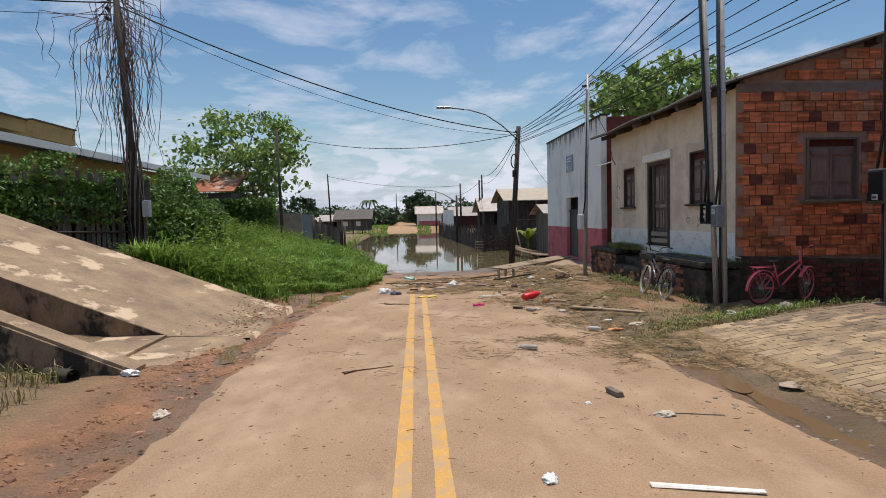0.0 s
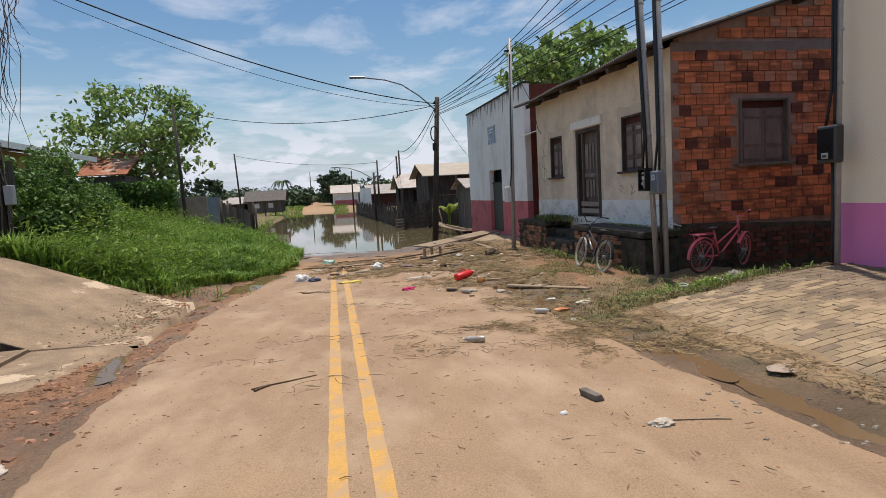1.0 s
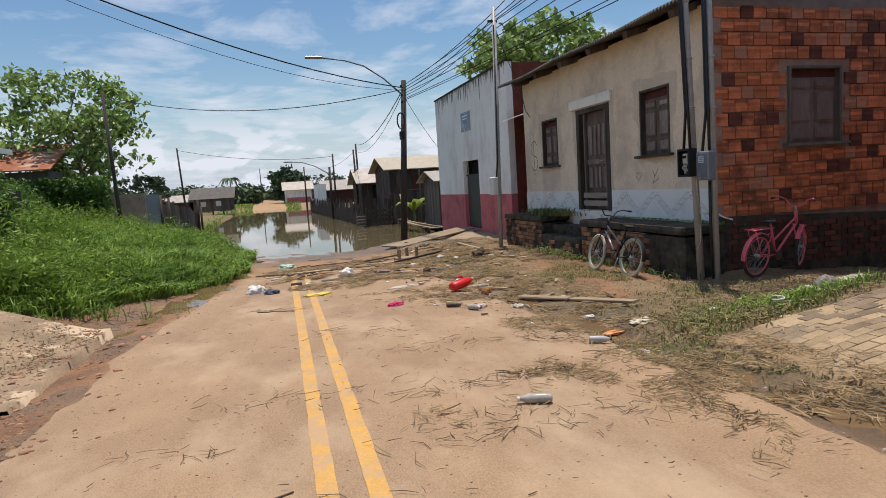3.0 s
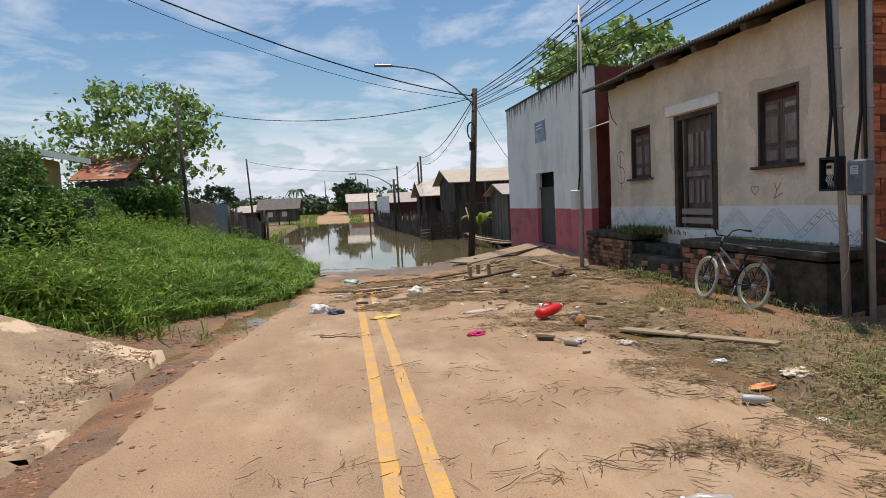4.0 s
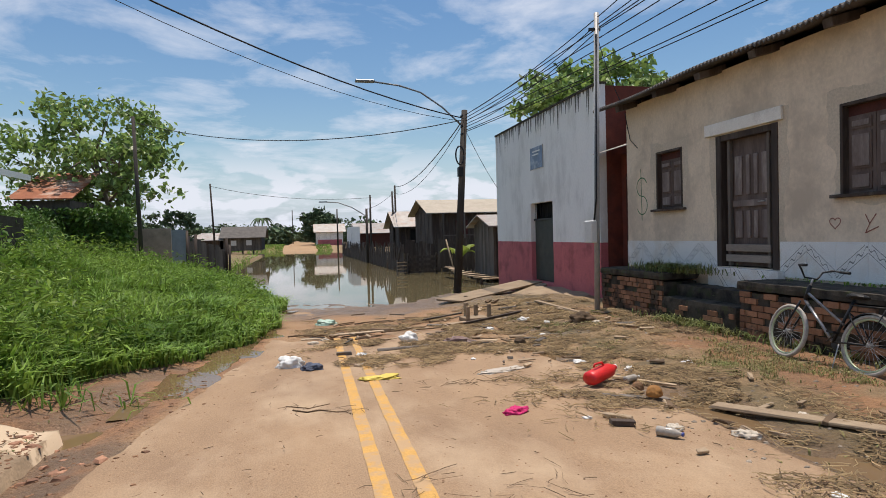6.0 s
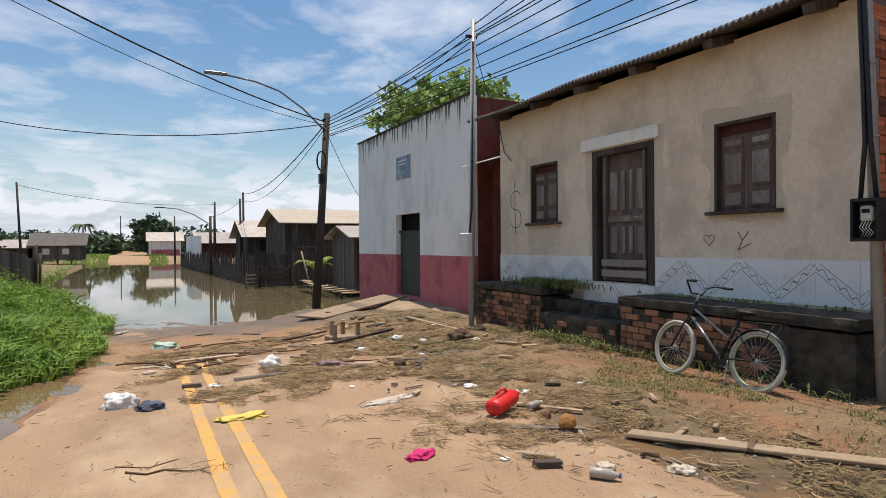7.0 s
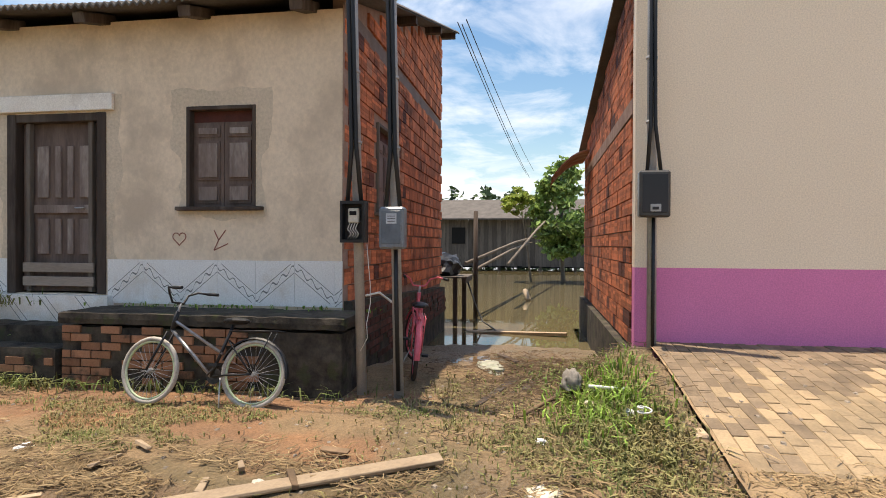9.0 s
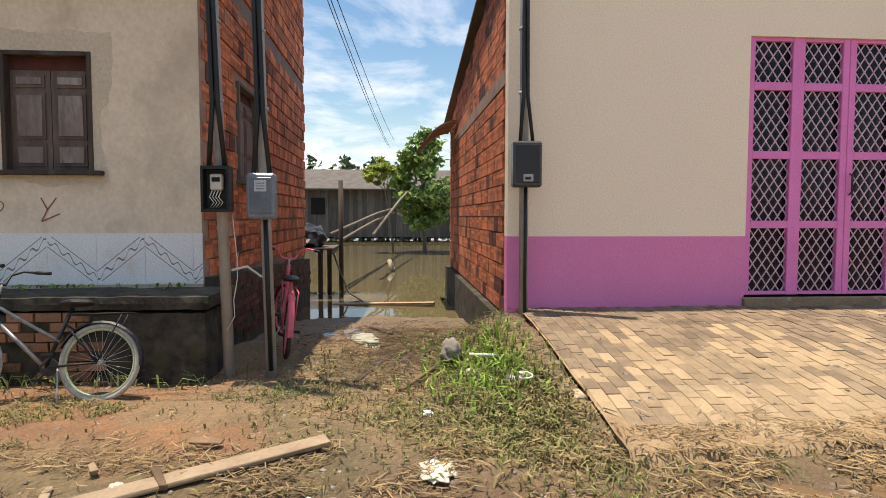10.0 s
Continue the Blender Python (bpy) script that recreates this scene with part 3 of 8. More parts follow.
# corrugated roof sheet
bm = bmesh.new()
prev = None
for k in range(int((HY1 + 0.55 - (HY0 - 0.32)) / 0.045) + 1):
    yv = HY0 - 0.32 + k * 0.045
    c = 0.022 * (1 if k % 2 else -1)
    row = [bm.verts.new((xv, yv, roof_z(xv) + c + o + 0.02 * math.sin(yv * 1.7))) for xv, o in ((5.98, 0.03), (HBACK + 0.75, 0.03), (HBACK + 0.75, 0.0), (5.98, 0.0))]
    if prev:
        for i in range(4):
            bm.faces.new((prev[i], prev[(i + 1) % 4], row[(i + 1) % 4], row[i]))
    prev = row
part("roof", bm, M_ROOFDARK, house, "dark corrugated roof sheets")
for yv in (11.9, 13.2, 14.5, 15.75, 17.0, 18.35):
    boxpart("rafter_end", house, M_WOODDARK, -0.05, 0.50, -0.075, 0.075, -0.14, -0.02, m=pose(6.1, yv, roof_z(6.1) - 0.03, 0, -16, 0), bevel=0.008)
for xv in (9.2, 11.6, HBACK + 0.3):
    boxpart("purlin_end", house, M_WOODDARK, xv - 0.06, xv + 0.06, HY0 - 0.28, HY0 + 0.1, roof_z(xv) - 0.14, roof_z(xv) - 0.025)


def shutter_window(parent, y0, y1, z0, z1, m, lintel=True):
    """A window along local y with a plank frame and a pair of panelled shutters, recessed into the wall."""
    w = thing("window", "", "", (0, 0, 0))
    w.parent = parent
    w.matrix_basis = m
    f = 0.045
    for nm, b in (("jamb", (-0.015, 0.12, y0, y0 + f, z0, z1)), ("jamb", (-0.015, 0.12, y1 - f, y1, z0, z1)), ("head", (-0.015, 0.12, y0 + f, y1 - f, z1 - f, z1)),
                  ("sill", (-0.09, 0.12, y0 - 0.10, y1 + 0.10, z0 - 0.045, z0))):
        boxpart(nm, w, M_WOODDARK, *b, bevel=0.006)
    mid = (y0 + y1) / 2
    boxpart("header_board", w, M_REDWOOD, 0.09, 0.115, y0 + f, y1 - f, z1 - f - 0.128, z1 - f, label="dark red board over the shutters")
    for a, b in ((y0 + f, mid - 0.004), (mid + 0.004, y1 - f)):
        bm = bmesh.new()
        zt = z1 - f - 0.13
        box(bm, 0.085, 0.115, a, b, z0, zt)
        s = 0.05
        hgt = zt - z0

        for q0, q1 in ((0.05, 0.27), (0.32, 0.78), (0.83, 0.96)):
            box(bm, 0.068, 0.084, a + s, b - s, z0 + hgt * q0, z0 + hgt * q1)
            pb = bmesh.new()
            box(pb, 0.054, 0.067, a + s + 0.025, b - s - 0.025, z0 + hgt * q0 + 0.03, z0 + hgt * q1 - 0.03)
            part("panel", pb, M_SHUTTER, w, "bare greyed panel")
        part("shutter", bm, M_SHUTRAIL, w, "dark weathered shutter with bare grey panels")
    return w


M_SHUTTER = mat("peeling_shutter_wood", (0.27, 0.22, 0.195), (0.15, 0.115, 0.10), 5, 50, 0.85, 0.35, stretch=(1, 1, 0.25), stain=(0.46, 0.42, 0.38), stain_scale=3, stain_amt=0.7)
M_SHUTRAIL = mat("dark_shutter_wood", (0.17, 0.125, 0.105), (0.095, 0.068, 0.057), 6, 50, 0.85, 0.35, stretch=(1, 1, 0.2))
M_REDWOOD = mat("dark_red_wood", (0.10, 0.028, 0.02), (0.06, 0.018, 0.014), 5, 50, 0.8, 0.3)
M_GREYSHUT = mat("greyed_pink_wood", (0.24, 0.175, 0.155), (0.16, 0.115, 0.105), 5, 50, 0.85, 0.35, stretch=(1, 1, 0.2))
shutter_window(house, *WIN2, pose(HX, 0, 0))
shutter_window(house, *WIN1, pose(HX, 0, 0))
# side window: local y runs along world x, local x goes into the wall
bwin = shutter_window(house, -BW[1], -BW[0], BW[2], BW[3], pose(0, HY0, 0, 0, 0, 90))
for c in bwin.children:
    c.data.materials[0] = M_GREYSHUT if c.name.startswith("shutter") else M_GREYSHUT if c.name.startswith("panel") else M_WOODGREY if not c.name.startswith("header") else M_REDWOOD

# double-width front door
door = thing("door", "", "", (0, 0, 0))
door.parent = house
for b in ((HX - 0.02, HX + 0.14, 14.48, 14.60, 0.88, 3.08), (HX - 0.02, HX + 0.14, 15.72, 15.84, 0.88, 3.08), (HX - 0.01, HX + 0.14, 14.60, 15.72, 2.98, 3.08)):
    boxpart("door_frame", door, M_WOODDARK, *b, bevel=0.006)
for b in ((HX + 0.03, HX + 0.10, 14.70, 14.755, 0.9, 2.98), (HX + 0.03, HX + 0.10, 15.56, 15.615, 0.9, 2.98)):
    boxpart("mullion", door, M_WOODGREY, *b, bevel=0.006)
boxpart("leaf", door, M_SHUTRAIL, HX + 0.11, HX + 0.15, 14.60, 15.72, 0.9, 2.98, label="dark weathered plank door leaf")
for a, b in ((14.76, 14.95), (14.98, 15.12), (15.15, 15.29), (15.32, 15.54)):
    boxpart("panel", door, M_SHUTTER, HX + 0.085, HX + 0.108, a + 0.03, b - 0.03, 2.06, 2.70, bevel=0.006)
    boxpart("panel", door, M_SHUTTER, HX + 0.085, HX + 0.108, a + 0.03, b - 0.03, 1.36, 1.80, bevel=0.006)
boxpart("lock_rail", door, M_SHUTTER, HX + 0.075, HX + 0.108, 14.76, 15.55, 1.87, 1.97)
for a, b in ((14.615, 14.69), (15.63, 15.70)):
    boxpart("side_panel", door, M_SHUTRAIL, HX + 0.09, HX + 0.108, a, b, 2.0, 2.7)
    boxpart("side_panel", door, M_SHUTRAIL, HX + 0.09, HX + 0.108, a, b, 1.1, 1.8)
for z in (0.97, 1.14):
    boxpart("flood_board", door, mat("pale_grey_board", (0.33, 0.28, 0.23), (0.24, 0.20, 0.165), 5, 60, 0.9, 0.3, stretch=(1, 0.15, 1)), HX + 0.0, HX + 0.03, 14.66, 15.64, z, z + 0.115, bevel=0.005, label="pale board nailed across the foot")
bm = bmesh.new()
tube(bm, [(HX + 0.06, 14.83, 1.93), (HX + 0.035, 14.83, 1.93), (HX + 0.035, 14.94, 1.93)], 0.009, 6)
part("door_handle", bm, M_STEEL, door)
boxpart("lintel_board", house, M_WOODWHITE, HX - 0.055, HX - 0.002, 14.37, 16.08, 3.10, 3.30, bevel=0.006, label="white painted board over the door")

# glazed tile band, one tile after another, with a zigzag frieze
TW = 0.475


def tile_run(y_peak, lo, hi):
    """Tiles from lo to hi; a peak of the zigzag stands on the joint at y_peak."""
    k0 = math.floor((lo - y_peak) / TW)
    for k in range(k0, math.ceil((hi - y_peak) / TW)):
        yv, y1 = y_peak + k * TW, y_peak + (k + 1) * TW
        a, b = max(yv, lo), min(y1, hi)
        if b - a < 0.03:
            continue
        tile = boxpart("tile", house, M_TILE, HX - 0.016, HX - 0.002, a + 0.0015, b - 0.0015, 0.78, 1.305)
        bm = bmesh.new()
        up = k % 2 == 1

        def mid(y):
            f = (y - yv) / TW
            return 0.855 + 0.39 * (f if up else 1 - f)
        for o in (-0.075, 0.06):
            q = [(y, mid(y) + o) for y in np.linspace(a + 0.004, b - 0.004, 12)]
            for p, r in zip(q, q[1:]):
                if min(p[1], r[1]) > 0.787 and max(p[1], r[1]) < 1.298:
                    bm.faces.new([bm.verts.new((HX - 0.0175, y, z + d)) for (y, z), d in ((p, -0.005), (r, -0.005), (r, 0.005), (p, 0.005))])
        prev = None
        for i in range(37):
            y = a + 0.006 + (b - a - 0.012) * i / 36
            z = mid(y) - 0.008 + 0.03 * math.sin((y - yv) / TW * 25)
            w = 0.004 + 0.006 * abs(math.cos((y - yv) / TW * 12.5))
            if prev and 0.79 < z < 1.295:
                bm.faces.new([bm.verts.new((HX - 0.0172, yy, zz_)) for yy, zz_ in ((prev[0], prev[1] - w), (y, z - w), (y, z + w), (prev[0], prev[1] + w))])
            prev = (y, z)
        part("tile_frieze", bm, M_TILEPAT, tile)["kind"] = "stuff"


tile_run(12.08, HY0 + 0.01, DOOR[0] - 0.004)
tile_run(16.28, DOOR[1] + 0.004, HY1)
boxpart("door_step_tiles", house, M_TILE, HX - 0.12, HX - 0.003, 14.38, 15.95, 0.55, 0.87, label="white tiled doorstep")
bm = bmesh.new()
for y in (14.45, 14.95, 15.45):
    for o in (0.0, 0.09):
        bm.faces.new([bm.verts.new((HX - 0.1215, y + o + a, z)) for a, z in ((0, 0.56), (0.012, 0.56), (0.272, 0.86), (0.26, 0.86))])
part("step_frieze", bm, M_TILEPAT, house)
# rough cement patches round the openings
M_PATCH = mat("rough_cement_patch", (0.66, 0.56, 0.43), (0.57, 0.48, 0.36), 2.0, 30, 0.95, 0.4)
for k, (a, b, c, d) in enumerate((WIN2, WIN1, DOOR)):
    bm = bmesh.new()
    inner, outer = [], []
    for i in range(64):
        f4 = i / 16
        s_, t_ = int(f4), f4 - int(f4)
        y, z = ((a + (b - a) * t_, c), (b, c + (d - c) * t_), (b - (b - a) * t_, d), (a, d - (d - c) * t_))[s_]
        cy, cz = (a + b) / 2, (c + d) / 2
        g = 0.13 + 0.10 * fbm(y, z, 2.2, 3.0 + k) + (0.05 if z > cz else -0.02)
        inner.append(bm.verts.new((HX - 0.0025, y, z)))
        dy, dz = (y - cy) / (b - a), (z - cz) / (d - c)
        q = max(abs(dy), abs(dz)) * 2
        outer.append(bm.verts.new((HX - 0.0025, y + max(0.03, g) * dy * 2 / q, max(1.32, z + max(0.03, g) * dz * 2 / q) if z > 1.32 else z)))
    for i in range(64):
        bm.faces.new((inner[i], inner[(i + 1) % 64], outer[(i + 1) % 64], outer[i]))
    part("cement_patch", bm, M_PATCH, house, "rough brown cement patch round the opening")
# chalk scrawls on the render
M_CHALKRED = mat("red_chalk", (0.33, 0.13, 0.10), None, 20, 80, 0.95, 0)
M_CHALKGREEN = mat("green_spray", (0.09, 0.24, 0.12), None, 20, 80, 0.95, 0)


def stroke(name, pts, r, material, x=HX - 0.004):
    bm = bmesh.new()
    for (ya, za), (yb, zb) in zip(pts, pts[1:]):
        d = Vector((yb - ya, zb - za))
        if d.length < 1e-4:
            continue
        nn = Vector((-d.y, d.x)).normalized() * r
        vs = [bm.verts.new((x, ya + s * nn.x, za + s * nn.y)) for s in (-1, 1)] + [bm.verts.new((x, yb + s * nn.x, zb + s * nn.y)) for s in (1, -1)]
        bm.faces.new(vs)
    return part(name, bm, material, house)


heart = [(13.52 + 0.085 * (16 * math.sin(t) ** 3) / 16, 1.56 + 0.085 * (13 * math.cos(t) - 5 * math.cos(2 * t) - 2 * math.cos(3 * t) - math.cos(4 * t)) / 16) for t in np.linspace(0, math.tau, 30)]
stroke("chalk_heart", heart, 0.006, M_CHALKRED)
stroke("chalk_mark", [(13.08, 1.66), (13.02, 1.54), (12.93, 1.66)], 0.007, M_CHALKRED)
stroke("chalk_mark", [(13.02, 1.54), (13.08, 1.42), (12.90, 1.50)], 0.007, M_CHALKRED)
stroke("sprayed_sign", [(18.15 - 0.19 * math.cos(t), 2.42 + 0.19 * math.sin(t)) for t in np.linspace(0.4, 4.71, 16)] + [(18.15 - 0.19 * math.cos(t), 2.04 + 0.19 * math.sin(t)) for t in np.linspace(1.57, -2.8, 16)], 0.011, M_CHALKGREEN)
stroke("sprayed_sign", [(18.18, 2.80), (18.16, 1.72)], 0.010, M_CHALKGREEN)

def rough_box(name, parent, material, x0, x1, y0, y1, z0, z1, step=0.07, amp=0.014, label=""):
    """A worn slab: a box of small faces, its skin uneven and its edges crumbled."""
    bm = bmesh.new()
    lo, hi = Vector((x0, y0, z0)), Vector((x1, y1, z1))
    cen, half = (lo + hi) / 2, (hi - lo) / 2
    for ax in range(3):
        u, w = (ax + 1) % 3, (ax + 2) % 3
        nu, nw = max(1, round(2 * half[u] / step)), max(1, round(2 * half[w] / step))
        for sg in (-1, 1):
            g = []
            for i in range(nu + 1):
                for k in range(nw + 1):
                    p = Vector()
                    p[ax], p[u], p[w] = cen[ax] + sg * half[ax], lo[u] + 2 * half[u] * i / nu, lo[w] + 2 * half[w] * k / nw
                    g.append(bm.verts.new(p))
            for i in range(nu):
                for k in range(nw):
                    a = i * (nw + 1) + k
                    bm.faces.new((g[a], g[a + 1], g[a + nw + 2], g[a + nw + 1]))
    bmesh.ops.remove_doubles(bm, verts=bm.verts, dist=0.0005)
    for v in bm.verts:
        d = Vector([(v.co[a] - cen[a]) / half[a] for a in range(3)])
        on = sum(abs(abs(c) - 1) < 1e-3 for c in d)
        k = amp * noise.fractal(v.co * 5.0, 0.7, 2.1, 4) - (amp * (on - 1) * (0.5 + 0.9 * abs(noise.noise(v.co * 7.0))))
        v.co += Vector([c if abs(abs(c) - 1) < 1e-3 else 0.0 for c in d]).normalized() * k
    return part(name, bm, material, parent, label)


# raised brick walkway along the front, broken by the steps at the door
M_OLDBRICK = mat("old_solid_brick", (0.38, 0.19, 0.105), (0.27, 0.13, 0.072), 6, 50, 0.95, 0.5, stain=(0.05, 0.042, 0.03), stain_scale=1.6, stain_amt=0.9, rand=0.35, edge=(0.5, 0.58))
for ya, yb, x0 in ((11.25, 14.46, 5.75), (16.34, 18.62, 5.78)):
    pl = thing("raised_walkway", "low brick walkway with a mossy concrete top", "plinth", (0, 0, 0), kind="structure")
    rough_box("core", pl, M_CONC_DARK, x0 + 0.012, HX - 0.03, ya + 0.02, yb - 0.02, -0.3, 0.60)
    rough_box("top_slab", pl, M_CONC_DARK, x0 - 0.03, HX - 0.02, ya - 0.02, yb, 0.63, 0.755, 0.05, 0.012, label="dark mossy concrete top")
st = thing("door_steps", "two worn mossy concrete steps up to the door", "steps", (0, 0, 0), kind="structure")
rough_box("step", st, M_CONC_DARK, 5.72, 6.30, 14.48, 16.32, -0.3, 0.36)
rough_box("step", st, M_CONC_DARK, 6.02, 6.46, 14.48, 16.32, 0.35, 0.56)
for ya, yb, x0, zt in ((12.15, 14.42, 5.75, 0.6), (16.38, 18.58, 5.78, 0.6), (14.5, 16.3, 5.72, 0.27)):
    me = None
    z, row = -0.10, 0
    par = bpy.data.objects["raised_walkway"] if ya < 14 else bpy.data.objects["raised_walkway.001"] if ya > 16 else st
    while z < zt - 0.06:
        y = ya - (0.12 if row % 2 else 0)
        while y < yb - 0.05:
            yy0, yy1 = max(y, ya), min(y + 0.235, yb)
            if random.random() > (0.12 if ya > 14.6 or (12.9 < y < 14.4 and fbm(y, z, 1.5, 2.0) > -0.15) else 0.55) and yy1 - yy0 > 0.06:
                boxpart("brick", par, M_OLDBRICK, x0 - 0.018 + random.uniform(-0.006, 0.008), x0 + 0.02, yy0 + 0.008, yy1 - 0.008, z + 0.006, z + 0.083)
            y += 0.24
        z += 0.09
        row += 1

# ---- white building with a pink dado ----
white = thing("shop_building", "old whitewashed building with a faded pink dado and mould streaks", "building", (0, 0, 0))
WX, WY0, WY1, WTOP = 6.7, 20.35, 28.3, 5.12
WD = (23.2, 24.92, 0.02, 2.45)
bm = bmesh.new()
wall_along_y(bm, WX, WX + 0.2, WY0, WY1, 1.24, WTOP, [(WD[0], WD[1], 1.24, WD[3])])
part("upper_wall", bm, M_WHITE, white)
bm = bmesh.new()
wall_along_y(bm, WX, WX + 0.2, WY0, WY1, -0.7, 1.24, [(WD[0], WD[1], WD[2], 1.24)])
part("dado", bm, M_MAROON, white, "faded pink dado, darker where damp")
M_SIDEBRICK = mat("dark_red_brick_wall", (0.22, 0.055, 0.035), (0.14, 0.04, 0.028), 4, 40, 0.95, 0.4, stain=(0.05, 0.03, 0.025), stain_scale=1.5)
for b in ((WX + 0.2, 14, WY0, WY0 + 0.18), (WX + 0.2, 14, WY1 - 0.18, WY1), (14, 14.18, WY0, WY1)):
    boxpart("side_wall", white, M_SIDEBRICK, *b, -0.7, WTOP - 0.03, label="dark red bare brick side")
boxpart("roof", white, M_ROOFDARK, WX + 0.2, 14, WY0 + 0.18, WY1 - 0.18, 4.6, 4.7)
boxpart("coping", white, M_CONC_DARK, WX - 0.03, WX + 0.23, WY0 - 0.02, WY1 + 0.02, WTOP, WTOP + 0.06, label="blackened mouldy coping")
# mould streaks running down from the coping
rg = random.Random(4)
bm = bmesh.new()
yv = WY0 + 0.05
while yv < WY1 - 0.1:
    w, h = rg.uniform(0.03, 0.14), rg.uniform(0.05, 0.55) * (1.0 if rg.random() < 0.7 else 1.6)
    vs = [bm.verts.new((WX - 0.003, yv, WTOP)), bm.verts.new((WX - 0.003, yv + w, WTOP)), bm.verts.new((WX - 0.003, yv + w * 0.75, WTOP - h * 0.7)), bm.verts.new((WX - 0.003, yv + w * 0.5, WTOP - h)), bm.verts.new((WX - 0.003, yv + w * 0.3, WTOP - h * 0.6))]
    bm.faces.new(vs)
    yv += w * rg.uniform(0.8, 2.2)
part("mould_stain", bm, mat("black_mould", (0.10, 0.10, 0.09), (0.22, 0.22, 0.20), 9, 60, 0.95, 0.1), white, "black mould streaks under the coping")["kind"] = "stuff"
wdoor = thing("door", "", "", (0, 0, 0))
wdoor.parent = white
# thin black panel painted as the gloom behind the door leaves
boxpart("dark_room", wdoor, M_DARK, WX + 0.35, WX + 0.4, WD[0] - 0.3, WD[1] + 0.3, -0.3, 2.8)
M_GREENDOOR = mat("dull_green_door", (0.055, 0.06, 0.05), (0.035, 0.042, 0.036), 4, 40, 0.6, 0.2)
boxpart("leaf", wdoor, M_GREENDOOR, WX + 0.12, WX + 0.16, WD[0] + 0.02, WD[0] + 0.83, 0.04, 1.9, label="dark metal door leaf, half open")
boxpart("leaf", wdoor, M_GREENDOOR, WX + 0.14, WX + 0.18, WD[0] + 0.86, WD[1] - 0.02, 0.04, 1.9)
boxpart("transom", wdoor, M_BLACK, WX + 0.1, WX + 0.16, WD[0], WD[1], 1.9, 1.96)
bm = bmesh.new()
for k in range(9):
    tube(bm, [(WX + 0.13, WD[0] + 0.1 + k * 0.19, 1.96), (WX + 0.13, WD[0] + 0.1 + k * 0.19, 2.45)], 0.008, 5)
part("bars", bm, M_BLACK, wdoor)
sign = thing("wall_sign", "small blue picture sign board on the white wall", "sign", (WX - 0.02, 24.3, 3.84))
boxpart("board", sign, mat("blue_sign_print", (0.16, 0.25, 0.40), (0.09, 0.14, 0.20), 3.5, 30, 0.4, 0.03, stain=(0.55, 0.60, 0.66), stain_scale=2.8, stain_amt=0.7), -0.012, 0.017, -0.48, 0.48, -0.33, 0.33)
boxpart("frame", sign, M_STEEL, -0.008, 0.018, -0.5, -0.48, -0.35, 0.35)
boxpart("frame", sign, M_STEEL, -0.008, 0.018, 0.48, 0.5, -0.35, 0.35)
for yv, w, z in ((0.0, 0.6, 0.2), (0.05, 0.5, 0.1)):
    boxpart("text_bar", sign, M_WHITEPL, -0.016, -0.0125, yv - w / 2, yv + w / 2, z - 0.02, z + 0.02)

# narrow gap between the two houses: recessed dark red front with a little awning
gap = thing("gap_front", "narrow recessed dark red wall with a small tin awning", "wall", (0, 0, 0), kind="structure")
boxpart("wall", gap, M_SIDEBRICK, 7.3, 7.45, HY1, WY0, -0.4, 3.4)
boxpart("sill", gap, M_CONC_DARK, 6.72, 7.3, HY1 + 0.0, WY0 - 0.01, -0.4, 0.62)
boxpart("door_panel", gap, M_REDWOOD, 7.24, 7.297, HY1 + 0.25, WY0 - 0.3, 0.64, 2.9)
bm = bmesh.new()
prev = None
for k in range(34):
    yv = HY1 + 0.02 + k * 0.047
    row = [bm.verts.new((6.45, yv, 3.36 + 0.015 * (k % 2))), bm.verts.new((7.32, yv, 3.62 + 0.015 * (k % 2)))]
    if prev:
        bm.faces.new((prev[0], prev[1], row[1], row[0]))
    prev = row
part("awning", bm, M_METALROOF, gap, "small corrugated tin awning")

# ---- cream and magenta building ----
pink = thing("corner_building", "cream painted building with a magenta dado and a raw brick side", "building", (0, 0, 0))
PX, PY, PB = 7.0, 8.25, 14.3
PD = (2.85, 5.38, 0.52, 3.60)
bm = bmesh.new()
wall_along_y(bm, PX, PX + 0.2, -9, PY, 1.25, 5.3, [(PD[0], PD[1], 1.25, PD[3])])
part("upper_wall", bm, M_CREAM, pink)
bm = bmesh.new()
wall_along_y(bm, PX - 0.002, PX + 0.2, -9, PY, 0.2, 1.25, [(PD[0], PD[1], PD[2], 1.25)])
part("dado", bm, M_MAGENTA, pink, "magenta painted dado")


def pink_top(x):
    return 4.85 - 0.155 * (x - 7.0)


bm = bmesh.new()
vs = box(bm, PX + 0.2, PB, PY - 0.2, PY - 0.03, -0.9, 9)
for v in vs:
    if v.co.z == 9:
        v.co.z = pink_top(v.co.x)
part("side_wall", bm, M_MORTAR, pink)
boxpart("footing", pink, M_CONC_DARK, PX + 0.15, PB + 0.1, PY - 0.02, PY + 0.10, -0.9, 0.30, label="damp grey footing")
boxpart("back_wall", pink, M_MORTAR, PB - 0.15, PB, -9, PY - 0.2, -0.9, 3.6)
bm = bmesh.new()
vs = box(bm, PX + 0.2, PB + 0.3, -9, PY + 0.12, 0, 1)
for v in vs:
    v.co.z = pink_top(v.co.x) + (0.05 if v.co.z == 1 else 0.0)
part("roof", bm, M_ROOFDARK, pink)
# black panel in place of an unlit room behind the grille door
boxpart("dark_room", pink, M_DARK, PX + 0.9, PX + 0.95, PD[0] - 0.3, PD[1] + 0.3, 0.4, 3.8)
